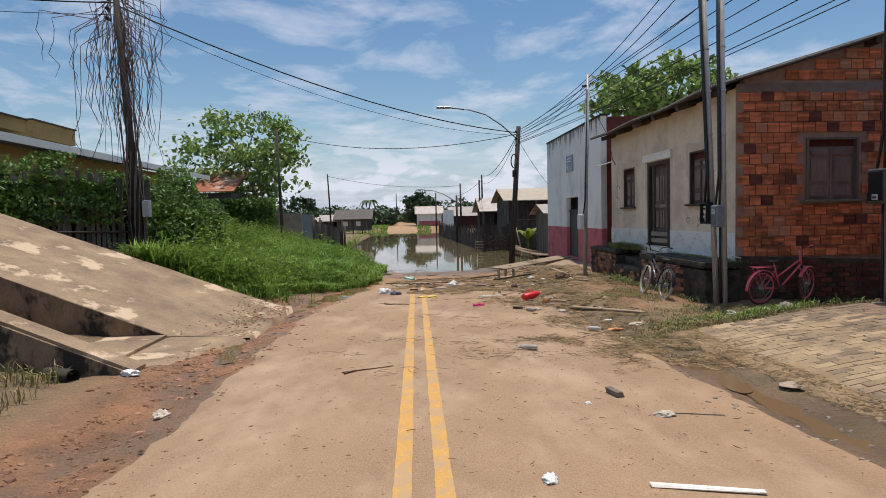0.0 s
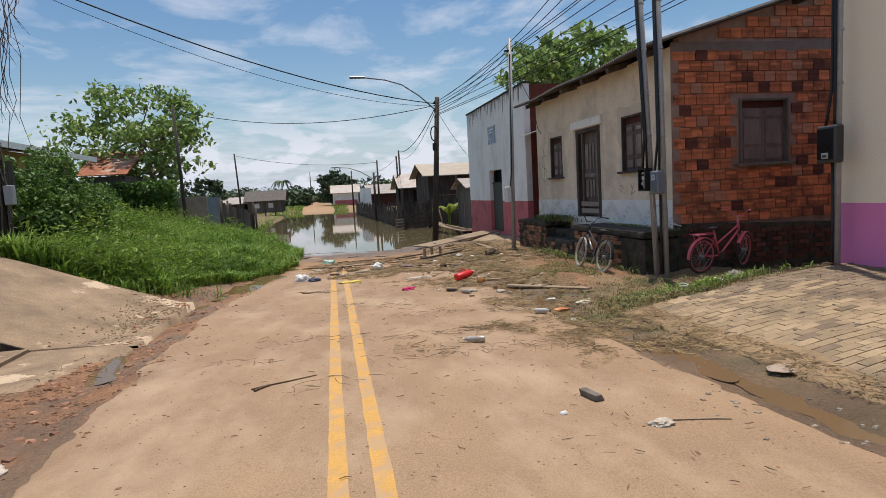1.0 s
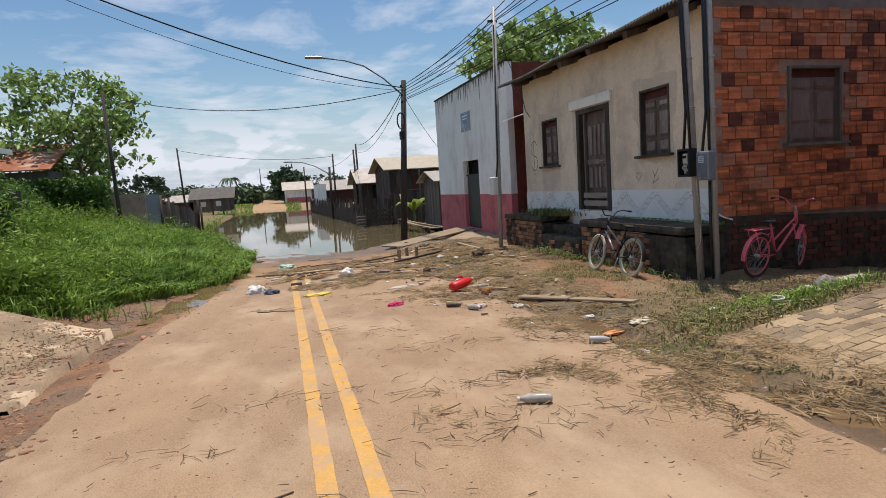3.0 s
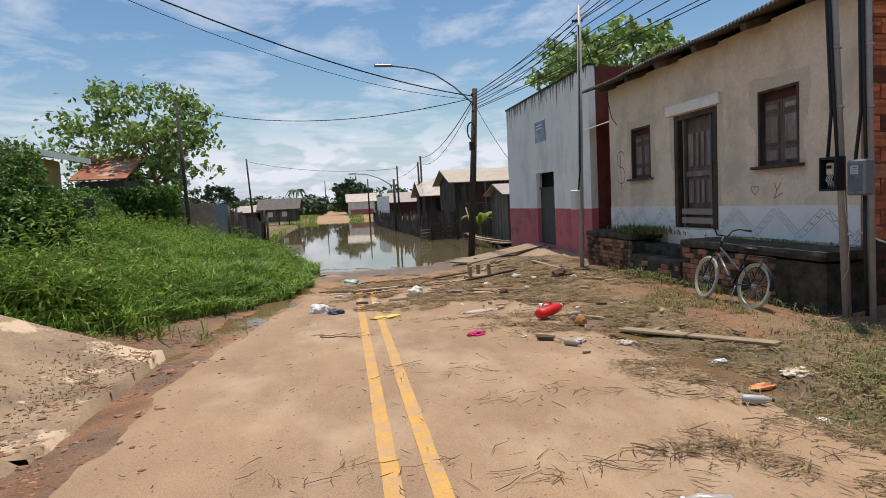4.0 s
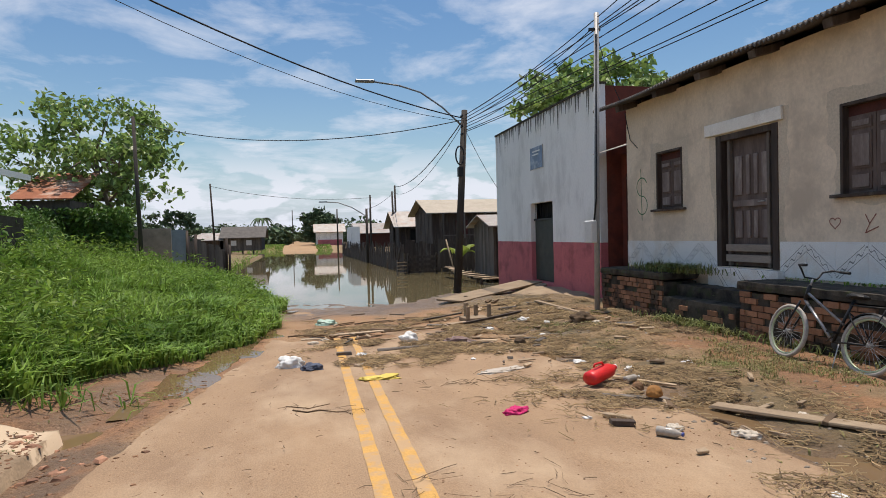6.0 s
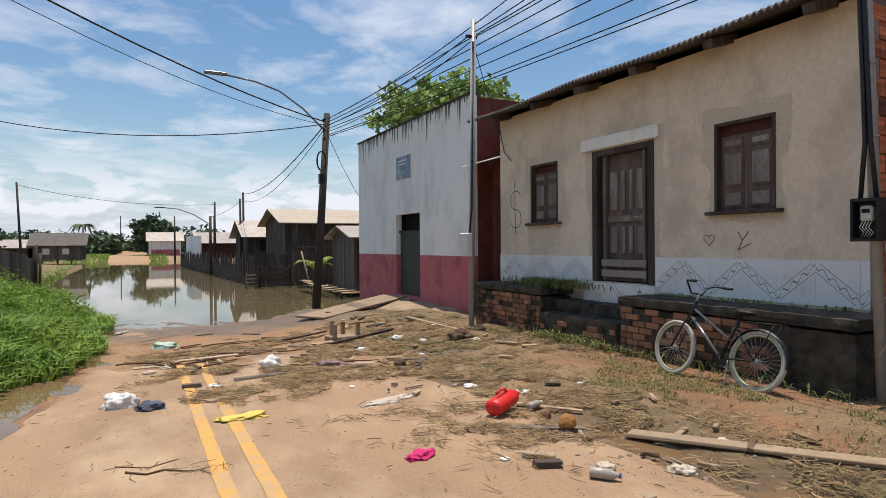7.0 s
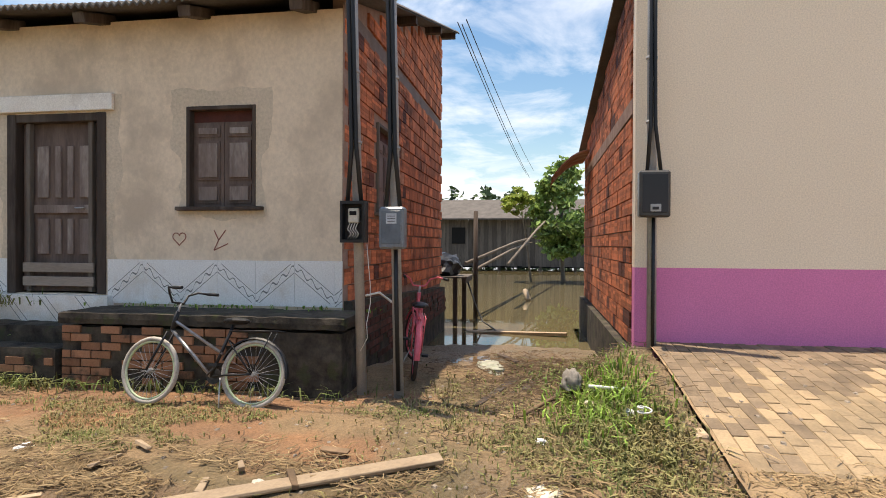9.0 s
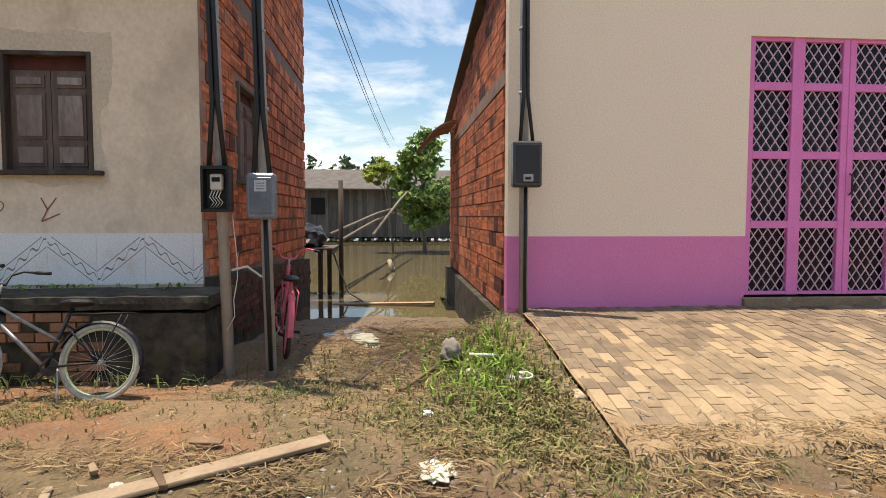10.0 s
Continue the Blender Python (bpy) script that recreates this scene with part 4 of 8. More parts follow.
# magenta metal grille door
gd = thing("door", "", "", (0, 0, 0))
gd.parent = pink
rows_z = (0.54, 1.39, 2.22, 3.03, 3.60)
panes = ((4.83, 5.30), (4.20, 4.68), (3.55, 4.03), (2.93, 3.40))
for ya, yb in ((5.30, 5.38), (4.68, 4.83), (4.117, 4.20), (4.03, 4.113), (3.40, 3.55), (2.85, 2.93)):
    boxpart("stile", gd, M_PINKMETAL, PX + 0.03, PX + 0.10, ya, yb, 0.54, 3.60, bevel=0.006)
for z in rows_z:
    for ya, yb in panes:
        boxpart("rail", gd, M_PINKMETAL, PX + 0.035, PX + 0.095, ya + 0.001, yb - 0.001, max(0.545, z - 0.045), min(3.595, z + 0.045))
M_GRILLE = mat("pale_pink_bars", (0.66, 0.47, 0.57), (0.58, 0.40, 0.50), 5, 50, 0.5, 0.03)
for ya, yb in panes:
    for za, zb in zip(rows_z, rows_z[1:]):
        za, zb = za + 0.045, zb - 0.045
        bm = bmesh.new()
        w, h, s = yb - ya, zb - za, 0.118
        sl = 1.45
        for sg in (1, -1):
            c = -h / sl
            while c < w:
                # line y = c + t, z = sl * t, clipped to the opening
                t0, t1 = max(0, -c), min(w - c, h / sl)
                if t1 - t0 > 0.02:
                    p = [(c + t, sl * t) for t in (t0, t1)]
                    if sg < 0:
                        p = [(w - q[0], q[1]) for q in p]
                    tube(bm, [(PX + 0.06, ya + q[0], za + q[1]) for q in p], 0.0075, 4, False)
                c += s
        part("grille", bm, M_GRILLE, gd)
boxpart("glass", gd, M_GLASSDARK, PX + 0.11, PX + 0.116, PD[0], PD[1], 0.54, 3.6, label="dark glass behind the grille")
bm = bmesh.new()
tube(bm, [(PX + 0.02, 4.07, 1.75), (PX - 0.02, 4.07, 1.78), (PX - 0.02, 4.07, 1.98), (PX + 0.02, 4.07, 2.0)], 0.012, 6)
part("door_handle", bm, M_BLACK, gd)
boxpart("threshold", pink, M_CONC, PX - 0.06, PX + 0.18, PD[0] - 0.02, PD[1] + 0.02, 0.3, 0.52, bevel=0.01)
# rusty curved awning on the alley side
bm = bmesh.new()
prev = None
for k in range(9):
    a = k / 8
    row = [bm.verts.new((xv, PY + 0.05 + 0.75 * a, 3.42 - 0.55 * a ** 2)) for xv in (12.3, 14.2)]
    row += [bm.verts.new((v.co.x, v.co.y, v.co.z - 0.03)) for v in row[::-1]]
    if prev:
        for i in range(4):
            bm.faces.new((prev[i], prev[(i + 1) % 4], row[(i + 1) % 4], row[i]))
    prev = row
part("awning", bm, M_RUST, pink, "rusty brown curved awning")

# ---- paver forecourt bed ----
def paver_z(x, y):
    return 0.02 + 0.30 * smooth(3.45, 7.0, x) + 0.10 * smooth(3.4, 4.6, x) + 0.012 * (8.2 - y) * smooth(6.6, 3.6, x) + 0.015 * fbm(x, y, 0.8, 1.0)


v, f = [], []
xs_, ys_ = np.arange(3.55, 7.01, 0.115), np.linspace(-9, 8.12, 87)
for yv in ys_:
    for xv in xs_:
        v.append((xv, yv + 0, paver_z(xv, yv) - 0.007 + 0.032 * smooth(4.02, 3.68, xv + 0.3 * fbm(xv, yv, 1.2, 61.0)) - 0.16 * smooth(3.66, 3.55, xv)))
for j in range(len(ys_) - 1):
    for i in range(len(xs_) - 1):
        p = j * len(xs_) + i
        f.append((p, p + 1, p + 1 + len(xs_), p + len(xs_)))
pavement = raw("pavement", v, f, mat("paver_joint_sand", (0.36, 0.25, 0.14), (0.22, 0.15, 0.085), 4, 50, 0.95, 0.3), "sloping forecourt of sandy concrete pavers", "pavement", "structure", smooth=True)
bm = bmesh.new()
for k in range(14):
    xa = 3.75 + k * 0.235
    z = paver_z(xa, 8.12)
    ye = 8.12
    box(bm, xa, xa + 0.225, ye + random.uniform(-0.01, 0.01), ye + 0.10, z - 0.35, z - 0.03 + random.uniform(-0.08, 0.015))
solid("kerb", bm, M_CONC, "row of rough concrete edging stones", "kerb", "structure", bevel=0.012)

# ---- concrete ramp with a sunken stair on the left ----
ramp = thing("ramp", "broad worn concrete ramp, silt-stained, rising from the street", "ramp", (0, 0, 0), kind="structure")


def ramp_z(x, y):
    f = min(1.0, max(0.0, (y - 9.35) / 3.33))
    return -0.05 + (0.41 - 0.035 * f) * max(0.0, -3.56 + 0.86 * f - x) + 0.012 * fbm(x, y, 0.8, 2.0)


v, f = [], []
xs_, ys_ = np.linspace(-12, -2.5, 60), np.linspace(9.35, 12.68, 20)
for yv in ys_:
    for xv in xs_:
        v.append((xv, yv, ramp_z(xv, yv)))
nxx = len(xs_)
for j in range(19):
    for i in range(nxx - 1):
        f.append((j * nxx + i, j * nxx + i + 1, (j + 1) * nxx + i + 1, (j + 1) * nxx + i))
o = len(v)
for j in range(20):
    v.append((-2.42, ys_[j], -0.4))
for j in range(19):
    f.append((j * nxx + nxx - 1, o + j, o + j + 1, (j + 1) * nxx + nxx - 1))
raw("slab", v, f, M_CONC, parent=ramp, smooth=True)
# flat apron in front of the stair
bm = bmesh.new()
pr_ = [(-3.6, 9.36), (-5.2, 9.34), (-5.2, 7.35), (-3.45, 7.25)] + [(-3.3 + 0.62 * f_ ** 0.6 + 0.07 * fbm(f_ * 3, 1.0, 1.5, 3.0), 7.3 + 2.06 * f_) for f_ in np.linspace(0.05, 1, 12)]
vt = [(bm.verts.new((x, y, 0.02 if x < -3.4 else -0.012)), bm.verts.new((x + (0.35 if x > -3.4 else 0), y - (0.1 if x > -3.4 else 0), -0.4 if x < -3.4 else -0.16))) for x, y in pr_]
bm.faces.new([t for t, _ in vt])
for (t0, b0), (t1, b1) in zip(vt, vt[1:] + vt[:1]):
    bm.faces.new((t0, b0, b1, t1))
part("apron", bm, M_CONC, ramp)
bm = bmesh.new()
vs = box(bm, -12, -2.6, 12.62, 12.74, -0.5, 0)
for v_ in vs:
    if v_.co.z == 0:
        v_.co.z = -0.085 + 0.375 * (-2.7 - v_.co.x) if v_.co.x < -5 else -0.10
part("edge_kerb", bm, M_CONC, ramp)
bm = bmesh.new()
vs = box(bm, -12, -3.25, 7.1, 7.42, -0.3, 0)
for v_ in vs:
    if v_.co.z == 0:
        v_.co.z = 0.05 + 0.43 * (-3.25 - v_.co.x)
part("cheek_wall", bm, M_CONC, ramp, "sloping cheek wall of the stair")
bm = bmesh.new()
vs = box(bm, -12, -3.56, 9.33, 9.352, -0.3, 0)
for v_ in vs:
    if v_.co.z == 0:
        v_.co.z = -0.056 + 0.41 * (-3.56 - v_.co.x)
part("recess_wall", bm, M_RECESS, ramp, "brown wall of the stair recess with black mould")
# thin facing, darker than the cheek wall that it covers
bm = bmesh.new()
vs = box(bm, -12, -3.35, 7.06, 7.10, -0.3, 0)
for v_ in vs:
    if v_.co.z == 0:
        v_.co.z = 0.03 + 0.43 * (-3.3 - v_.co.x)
part("cheek_face", bm, M_RECESS, ramp, "dark outer face of the cheek wall")
boxpart("landing", ramp, M_CONC, -6.1, -3.75, 7.42, 9.328, -0.4, 0.045)
for k in range(14):
    boxpart("step", ramp, M_CONC, -12, -5.95 - 0.3 * k, 7.42, 9.33, 0.05 + 0.17 * k, 0.22 + 0.17 * k, bevel=0.01)


# ---- poles, meters and cables ----
def pole(name, label, p0, p1, r0, r1, material, seg=10):
    bm = bmesh.new()
    b = Vector(p0)
    tube(bm, [Vector(), Vector(p1) - b], [r0, r1], seg)
    ob = thing(name, label, "pole", p0)
    part("shaft", bm, material, ob)
    return ob


def add_tube(parent, name, pts, r, material, seg=6, label=""):
    o = parent.matrix_basis.translation
    bm = bmesh.new()
    tube(bm, [Vector(p) - o for p in pts], r, seg)
    return part(name, bm, material, parent, label)


def add_box(parent, name, material, c, sx, sy, sz, label="", bevel=0.0):
    c = Vector(c) - parent.matrix_basis.translation
    return boxpart(name, parent, material, c.x - sx / 2, c.x + sx / 2, c.y - sy / 2, c.y + sy / 2, c.z - sz / 2, c.z + sz / 2, label=label, bevel=bevel)


def meter_pole(base, top, zbox, boxmat, label, style, bw=0.25, bh=0.41):
    """A steel service pole with a meter box of one of three kinds: open, grey or smoky."""
    ob = pole("meter_pole", label, base, top, 0.052, 0.045, M_STEEL, 10)
    b, t = Vector(base), Vector(top)

    def on(z):
        return b.lerp(t, (z - b.z) / (t.z - b.z))
    c = on(zbox) + Vector((-0.12, 0, 0))
    o = ob.matrix_basis.translation
    lo = c - o
    hw, hh = bw / 2, bh / 2
    if style == "open":
        bx = boxpart("meter_box", ob, boxmat, lo.x + 0.03, lo.x + 0.075, lo.y - hw, lo.y + hw, lo.z - hh, lo.z + hh, bevel=0.01)
        for ya, yb, za, zb in ((-hw, -hw + 0.022, -hh, hh), (hw - 0.022, hw, -hh, hh), (-hw + 0.023, hw - 0.023, hh - 0.03, hh), (-hw + 0.023, hw - 0.023, -hh, -hh + 0.03)):
            boxpart("rim", bx, boxmat, lo.x - 0.075, lo.x + 0.029, lo.y + ya, lo.y + yb, lo.z + za, lo.z + zb)
        boxpart("meter", bx, mat("ivory_meter", (0.60, 0.58, 0.50), (0.52, 0.50, 0.43), 9, 60, 0.5, 0.05), lo.x - 0.045, lo.x + 0.028, lo.y - 0.055, lo.y + 0.055, lo.z - 0.01, lo.z + 0.135, bevel=0.012)
        boxpart("dial", bx, M_DARK, lo.x - 0.05, lo.x - 0.0455, lo.y - 0.035, lo.y + 0.035, lo.z + 0.065, lo.z + 0.105)
        for k in range(4):
            bm = bmesh.new()
            y = lo.y - 0.04 + 0.026 * k
            tube(bm, [(lo.x - 0.02, y, lo.z - 0.01), (lo.x - 0.04, y + 0.02, lo.z - 0.07), (lo.x - 0.03, y - 0.015, lo.z - 0.12), (lo.x, y + 0.03, lo.z - 0.165)], 0.005, 5)
            part("wire", bm, M_WHITEPL, bx)
    else:
        smoky = style == "smoky"
        bx = add_box(ob, "meter_box", boxmat, c, 0.15, bw, bh, bevel=0.02)
        boxpart("window", bx, M_GLASSDARK if smoky else mat("hazy_window", (0.16, 0.19, 0.22), (0.11, 0.13, 0.155), 5, 40, 0.15, 0.02), lo.x - 0.083, lo.x - 0.0765, lo.y - hw + 0.03, lo.y + hw - 0.03, lo.z - hh + 0.05, lo.z + hh - 0.04, bevel=0.003)
        if smoky:
            boxpart("meter", bx, M_STEEL, lo.x - 0.094, lo.x - 0.0835, lo.y - 0.06, lo.y + 0.05, lo.z - 0.19, lo.z - 0.11, bevel=0.004)
            boxpart("clamp", bx, M_BLACK, lo.x - 0.098, lo.x - 0.0945, lo.y - 0.035, lo.y + 0.03, lo.z - 0.17, lo.z - 0.14)
        else:
            boxpart("meter_label", bx, mat("pale_meter_label", (0.48, 0.52, 0.56), (0.40, 0.44, 0.48), 9, 60, 0.5, 0.02), lo.x - 0.088, lo.x - 0.0835, lo.y - 0.055, lo.y + 0.05, lo.z + 0.04, lo.z + 0.14)
            for k in range(3):
                boxpart("text_bar", bx, M_BLACK, lo.x - 0.0895, lo.x - 0.0883, lo.y - 0.04, lo.y + 0.035, lo.z + 0.06 + 0.025 * k, lo.z + 0.066 + 0.025 * k)
        boxpart("latch", bx, boxmat, lo.x - 0.09, lo.x - 0.076, lo.y - 0.02, lo.y + 0.02, lo.z - hh + 0.012, lo.z - hh + 0.04, bevel=0.003)
    for s in (-0.07, 0.07):
        add_tube(ob, "conduit", [c + Vector((0.0, s, bh / 2)), on(zbox + 0.75) + Vector((-0.075, s * 0.35, 0)), on(zbox + 1.5) + Vector((-0.075, s * 0.3, 0)), on(t.z - 0.1) + Vector((-0.075, s * 0.3, 0))], 0.022, M_BLACK, 6)
    for z in (zbox + 0.8, zbox + 1.5, zbox + 2.3, zbox + 3.1):
        p = on(z)
        add_tube(ob, "band", [p + Vector((0, 0, -0.015)), p + Vector((0, 0, 0.015))], 0.062, M_STEEL, 8)
    return ob


M_GREYBOX = mat("grey_meter_box", (0.20, 0.23, 0.26), (0.15, 0.175, 0.20), 6, 60, 0.35, 0.03)
mp1 = meter_pole((5.90, 11.10, -0.1), (5.64, 11.22, 7.2), 1.72, M_BLACK, "galvanised meter pole with an open black meter box", "open")
mp2 = meter_pole((5.84, 10.70, -0.1), (5.84, 10.86, 7.2), 1.66, M_GREYBOX, "galvanised meter pole with a grey meter box", "grey")
mp3 = meter_pole((6.80, 8.10, 0.35), (6.86, 8.12, 7.4), 2.05, mat("smoky_meter_box", (0.06, 0.057, 0.055), (0.04, 0.038, 0.036), 6, 60, 0.3, 0.03), "galvanised meter pole with a smoky clear meter box", "smoky", 0.32, 0.50)
add_tube(mp3, "conduit", [(6.73, 8.1, 1.82), (6.735, 8.1, 1.0), (6.735, 8.1, 0.37)], 0.02, M_BLACK)
add_tube(mp2, "drop_wire", [(5.76, 10.72, 1.45), (5.755, 10.71, 0.9), (5.77, 10.69, 0.05)], 0.022, M_BLACK)
add_tube(mp1, "loose_wire", [(5.78, 11.02, 1.5), (5.77, 11.0, 1.3), (5.80, 10.99, 1.1), (5.84, 11.0, 0.9), (5.85, 11.04, 0.7), (5.84, 11.03, 0.55), (5.83, 11.1, 0.42)], 0.004, M_WHITEPL)
add_tube(mp1, "loose_pipe", [(5.85, 11.05, 0.98), (6.0, 10.95, 1.0), (6.1, 10.85, 0.9), (6.2, 10.78, 0.86)], 0.012, M_WHITEPL)
sp = pole("steel_service_pole", "slim galvanised service pole with a small white meter box", (5.45, 18.2, -0.2), (5.66, 18.38, 6.05), 0.06, 0.055, M_STEEL, 8)
wb = add_box(sp, "meter_box", M_WHITEPL, (5.34, 18.2, 1.52), 0.14, 0.30, 0.46, bevel=0.02)
add_tube(sp, "conduit", [(5.42, 18.2, 1.72), (5.48, 18.2, 2.2), (5.62, 18.33, 5.6)], 0.02, M_BLACK)
add_box(sp, "bracket", M_BLACK, (5.6, 18.36, 5.7), 0.25, 0.05, 0.05)
wp = pole("utility_pole", "dark wooden utility pole with a street lamp arm", (4.52, 26.26, -0.9), (4.98, 26.32, 5.68), 0.14, 0.10, M_POLEWOOD)
arm = add_tube(wp, "lamp_arm", [(4.86, 26.25, 5.15), (4.2, 26.25, 5.75), (3.5, 26.28, 6.22), (2.8, 26.3, 6.43), (1.95, 26.3, 6.53)], 0.028, M_GREYBOX)
add_box(wp, "lamp_head", M_GREYBOX, (1.68, 26.3, 6.54), 0.62, 0.22, 0.07, label="flat grey street lamp head", bevel=0.02)
for z in (5.45, 5.1, 4.85):
    add_tube(wp, "insulator", [(4.82, 26.2, z), (4.82, 26.05, z)], 0.04, M_BLACK)
add_tube(wp, "cable_coil", [(4.72 + 0.14 * math.cos(t), 26.1, 4.15 + 0.3 * math.sin(t)) for t in np.linspace(0, 6.2, 16)], 0.025, M_BLACK)
add_box(wp, "junction_box", M_BLACK, (4.72, 26.1, 3.6), 0.16, 0.16, 0.3)
vp = pole("utility_pole", "leaning dark wooden pole draped with dead hanging vines", (-6.92, 16.0, 0.3), (-7.35, 16.0, 8.6), 0.115, 0.075, M_POLEWOOD)
add_box(vp, "meter_box", M_STEEL, (-6.72, 15.86, 2.15), 0.16, 0.2, 0.42, bevel=0.01)
for z in (7.45, 7.2, 6.95):
    add_tube(vp, "insulator", [(-7.42, 15.9, z), (-7.42, 15.75, z)], 0.045, M_BLACK)
rg = random.Random(11)
M_DEADVINE = mat("dead_vine", (0.17, 0.125, 0.11), (0.10, 0.075, 0.065), 5, 30, 0.95, 0)
bm = bmesh.new()
for k in range(95):
    a, r = rg.uniform(0, math.tau), abs(rg.gauss(0, 0.55)) + 0.06
    top = Vector((-0.38 + 0.3 * r * math.cos(a), 0.3 * r * math.sin(a), rg.uniform(6.2, 7.7)))
    out = Vector((-0.33 + r * math.cos(a) * 1.2, r * math.sin(a), top.z - rg.uniform(0.1, 0.6)))
    ln = rg.uniform(0.8, 4.2) * (0.5 if r > 0.9 else 1)
    pts = [top, out]
    for i in range(1, 6):
        pts.append(out + Vector((rg.gauss(0, 0.09), rg.gauss(0, 0.09), -ln * i / 5)))
    tube(bm, pts, [0.012, 0.010] + [0.009] * 4 + [0.004], 3, False)
vines = part("hanging_vines", bm, M_DEADVINE, vp, "bare brown vines hanging from the wires")
vines["kind"] = "stuff"
bm = bmesh.new()
for k in range(16):
    a = rg.uniform(0, math.tau)
    z0 = rg.uniform(0, 1.5)
    tube(bm, [Vector((-0.055 * z + (0.16 + 0.05 * rg.random()) * math.cos(a + z * 0.6), (0.16 + 0.05 * rg.random()) * math.sin(a + z * 0.6), z)) for z in np.linspace(z0, z0 + rg.uniform(2, 4.5), 9)], 0.02, 4, False)
part("climbing_stem", bm, M_DEADVINE, vp, "dead creeper stems on the shaft")["kind"] = "stuff"
lp = pole("utility_pole", "thin dark wooden pole beside the vine-covered wall", (-7.45, 36, 0.0), (-7.6, 36, 7.15), 0.10, 0.07, M_POLEWOOD)
for x, y, h, r, lean in ((-7.6, 60, 6.3, 0.10, 0.25), (4.75, 100, 5.9, 0.14, 0), (4.28, 52, 3.65, 0.12, 0), (4.8, 54, 4.8, 0.09, 0), (5.2, 58, 4.0, 0.08, 0), (6.5, 53, 5.0, 0.10, 0.1), (6.75, 53.5, 5.5, 0.10, 0.05), (-2.5, 135, 7.5, 0.12, 0)):
    pole("utility_pole", "distant dark wooden utility pole", (x, y, -0.9 if -4 < x < 8 and y < 110 else 0.0), (x - lean, y, h), r, r * 0.7, M_POLEWOOD, 6)
far = thing("street_lamp", "distant street lamp arm on a pole over the water", "street lamp", (4.28, 52.0, -0.9))
add_tube(far, "arm", [(4.2, 51.85, 3.1), (3.2, 51.9, 3.75), (2.2, 51.9, 4.12), (1.3, 51.9, 4.18)], 0.04, M_STEEL)
add_box(far, "lamp_head", M_GREYBOX, (1.1, 51.9, 4.18), 0.6, 0.2, 0.08)


def cable(p0, p1, sag, r=0.011, n=14):
    p0, p1 = Vector(p0), Vector(p1)
    bm = bmesh.new()
    tube(bm, [p0.lerp(p1, i / n) - Vector((0, 0, 4 * sag * (i / n) * (1 - i / n))) for i in range(n + 1)], r, 5, False)
    return solid("overhead_cable", bm, M_BLACK, "thin black overhead cable strung between poles", "cable", group="overhead cables")


cable((-7.3, 15.95, 7.35), (4.92, 26.25, 5.4), 0.55, 0.02)
cable((-7.3, 15.95, 7.2), (4.92, 26.25, 5.3), 0.75, 0.008)
cable((-7.35, 15.95, 7.4), (-22, 12, 8.4), 0.5, 0.018)
cable((-7.35, 15.95, 7.1), (-22, 10, 7.4), 0.5, 0.008)
cable((-7.58, 36, 6.9), (4.92, 26.3, 5.35), 0.75, 0.016)
cable((-7.85, 60, 6.1), (4.9, 54, 4.6), 0.5, 0.016)
for k, (dz, sg) in enumerate(((0.0, 0.25), (-0.2, 0.35), (-0.4, 0.45))):
    cable((4.95, 26.3, 5.5 + dz), (5.66, 18.38, 5.95 + dz * 0.7), sg * 0.5)
cable((5.66, 18.38, 5.95), (5.66, 11.2, 6.75), 0.12)
cable((5.66, 18.38, 5.8), (5.84, 10.86, 6.6), 0.2)
cable((5.66, 18.38, 5.7), (6.86, 8.12, 6.9), 0.25)
for xe, ze, z0 in ((8.2, 7.6, 5.5), (8.4, 7.2, 5.4), (9.3, 7.2, 5.3), (9.6, 6.7, 5.2), (10.8, 6.8, 5.0), (11.0, 6.7, 4.95)):
    cable((4.97, 26.3, z0), (xe, 2.0, ze), 0.25, 0.012)
cable((5.66, 18.38, 5.6), (6.3, 18.6, 4.3), 0.1, 0.009)
cable((4.95, 26.3, 5.4), (6.75, 53.5, 5.4), 0.6, 0.02)
cable((4.95, 26.3, 5.3), (6.5, 53, 4.9), 0.9, 0.012)
cable((4.95, 26.3, 5.1), (6.72, 28.2, 3.2), 0.1, 0.009)
cable((6.5, 53, 4.9), (4.28, 52, 3.6), 0.2, 0.014)
for a, b in (((13.5, 11.15, 6.55), (44, 10.1, 6.6)), ((13.5, 10.95, 6.6), (44, 9.6, 6.9)), ((13.5, 11.05, 6.5), (44, 9.9, 6.4))):
    cable(a, b, 0.25, 0.012)
add_tube(gap, "loose_wire", [(6.40, 18.6, 4.05), (6.44, 18.56, 3.7), (6.46, 18.5, 3.45), (6.47, 18.25, 3.25)], 0.01, M_BLACK)

# ---- left bank: ochre house, fence, vines, wall ----
lh = thing("house", "ochre single-storey house with long pale sheet-metal eaves", "house", (0, 0, 0))
boxpart("wall", lh, M_YELLOWWALL, -20, -11.6, 14.0, 32.5, 0.0, 4.15)
for nm, zlo, xa, xb, ya, yb in (("roof", 4.24, -15.5, -10.9, 15.5, 33.8), ("upper_roof", 4.75, -20, -13.2, 22, 34)):
    bm = bmesh.new()
    vs = box(bm, xa, xb, ya, yb, zlo - 0.04, zlo + 0.04)
    for v_ in vs:
        v_.co.z += 0.16 * (xb - v_.co.x)
    part(nm, bm, M_METALROOF, lh, "grey sheet-metal roof")
    boxpart("fascia", lh, M_WHITEPL, xb, xb + 0.04, ya, yb, zlo - 0.13, zlo + 0.10, label="pale metal fascia")
boxpart("parapet", lh, M_YELLOWWALL, -13.0, -11.5, 14.5, 19.0, 4.6, 4.98)
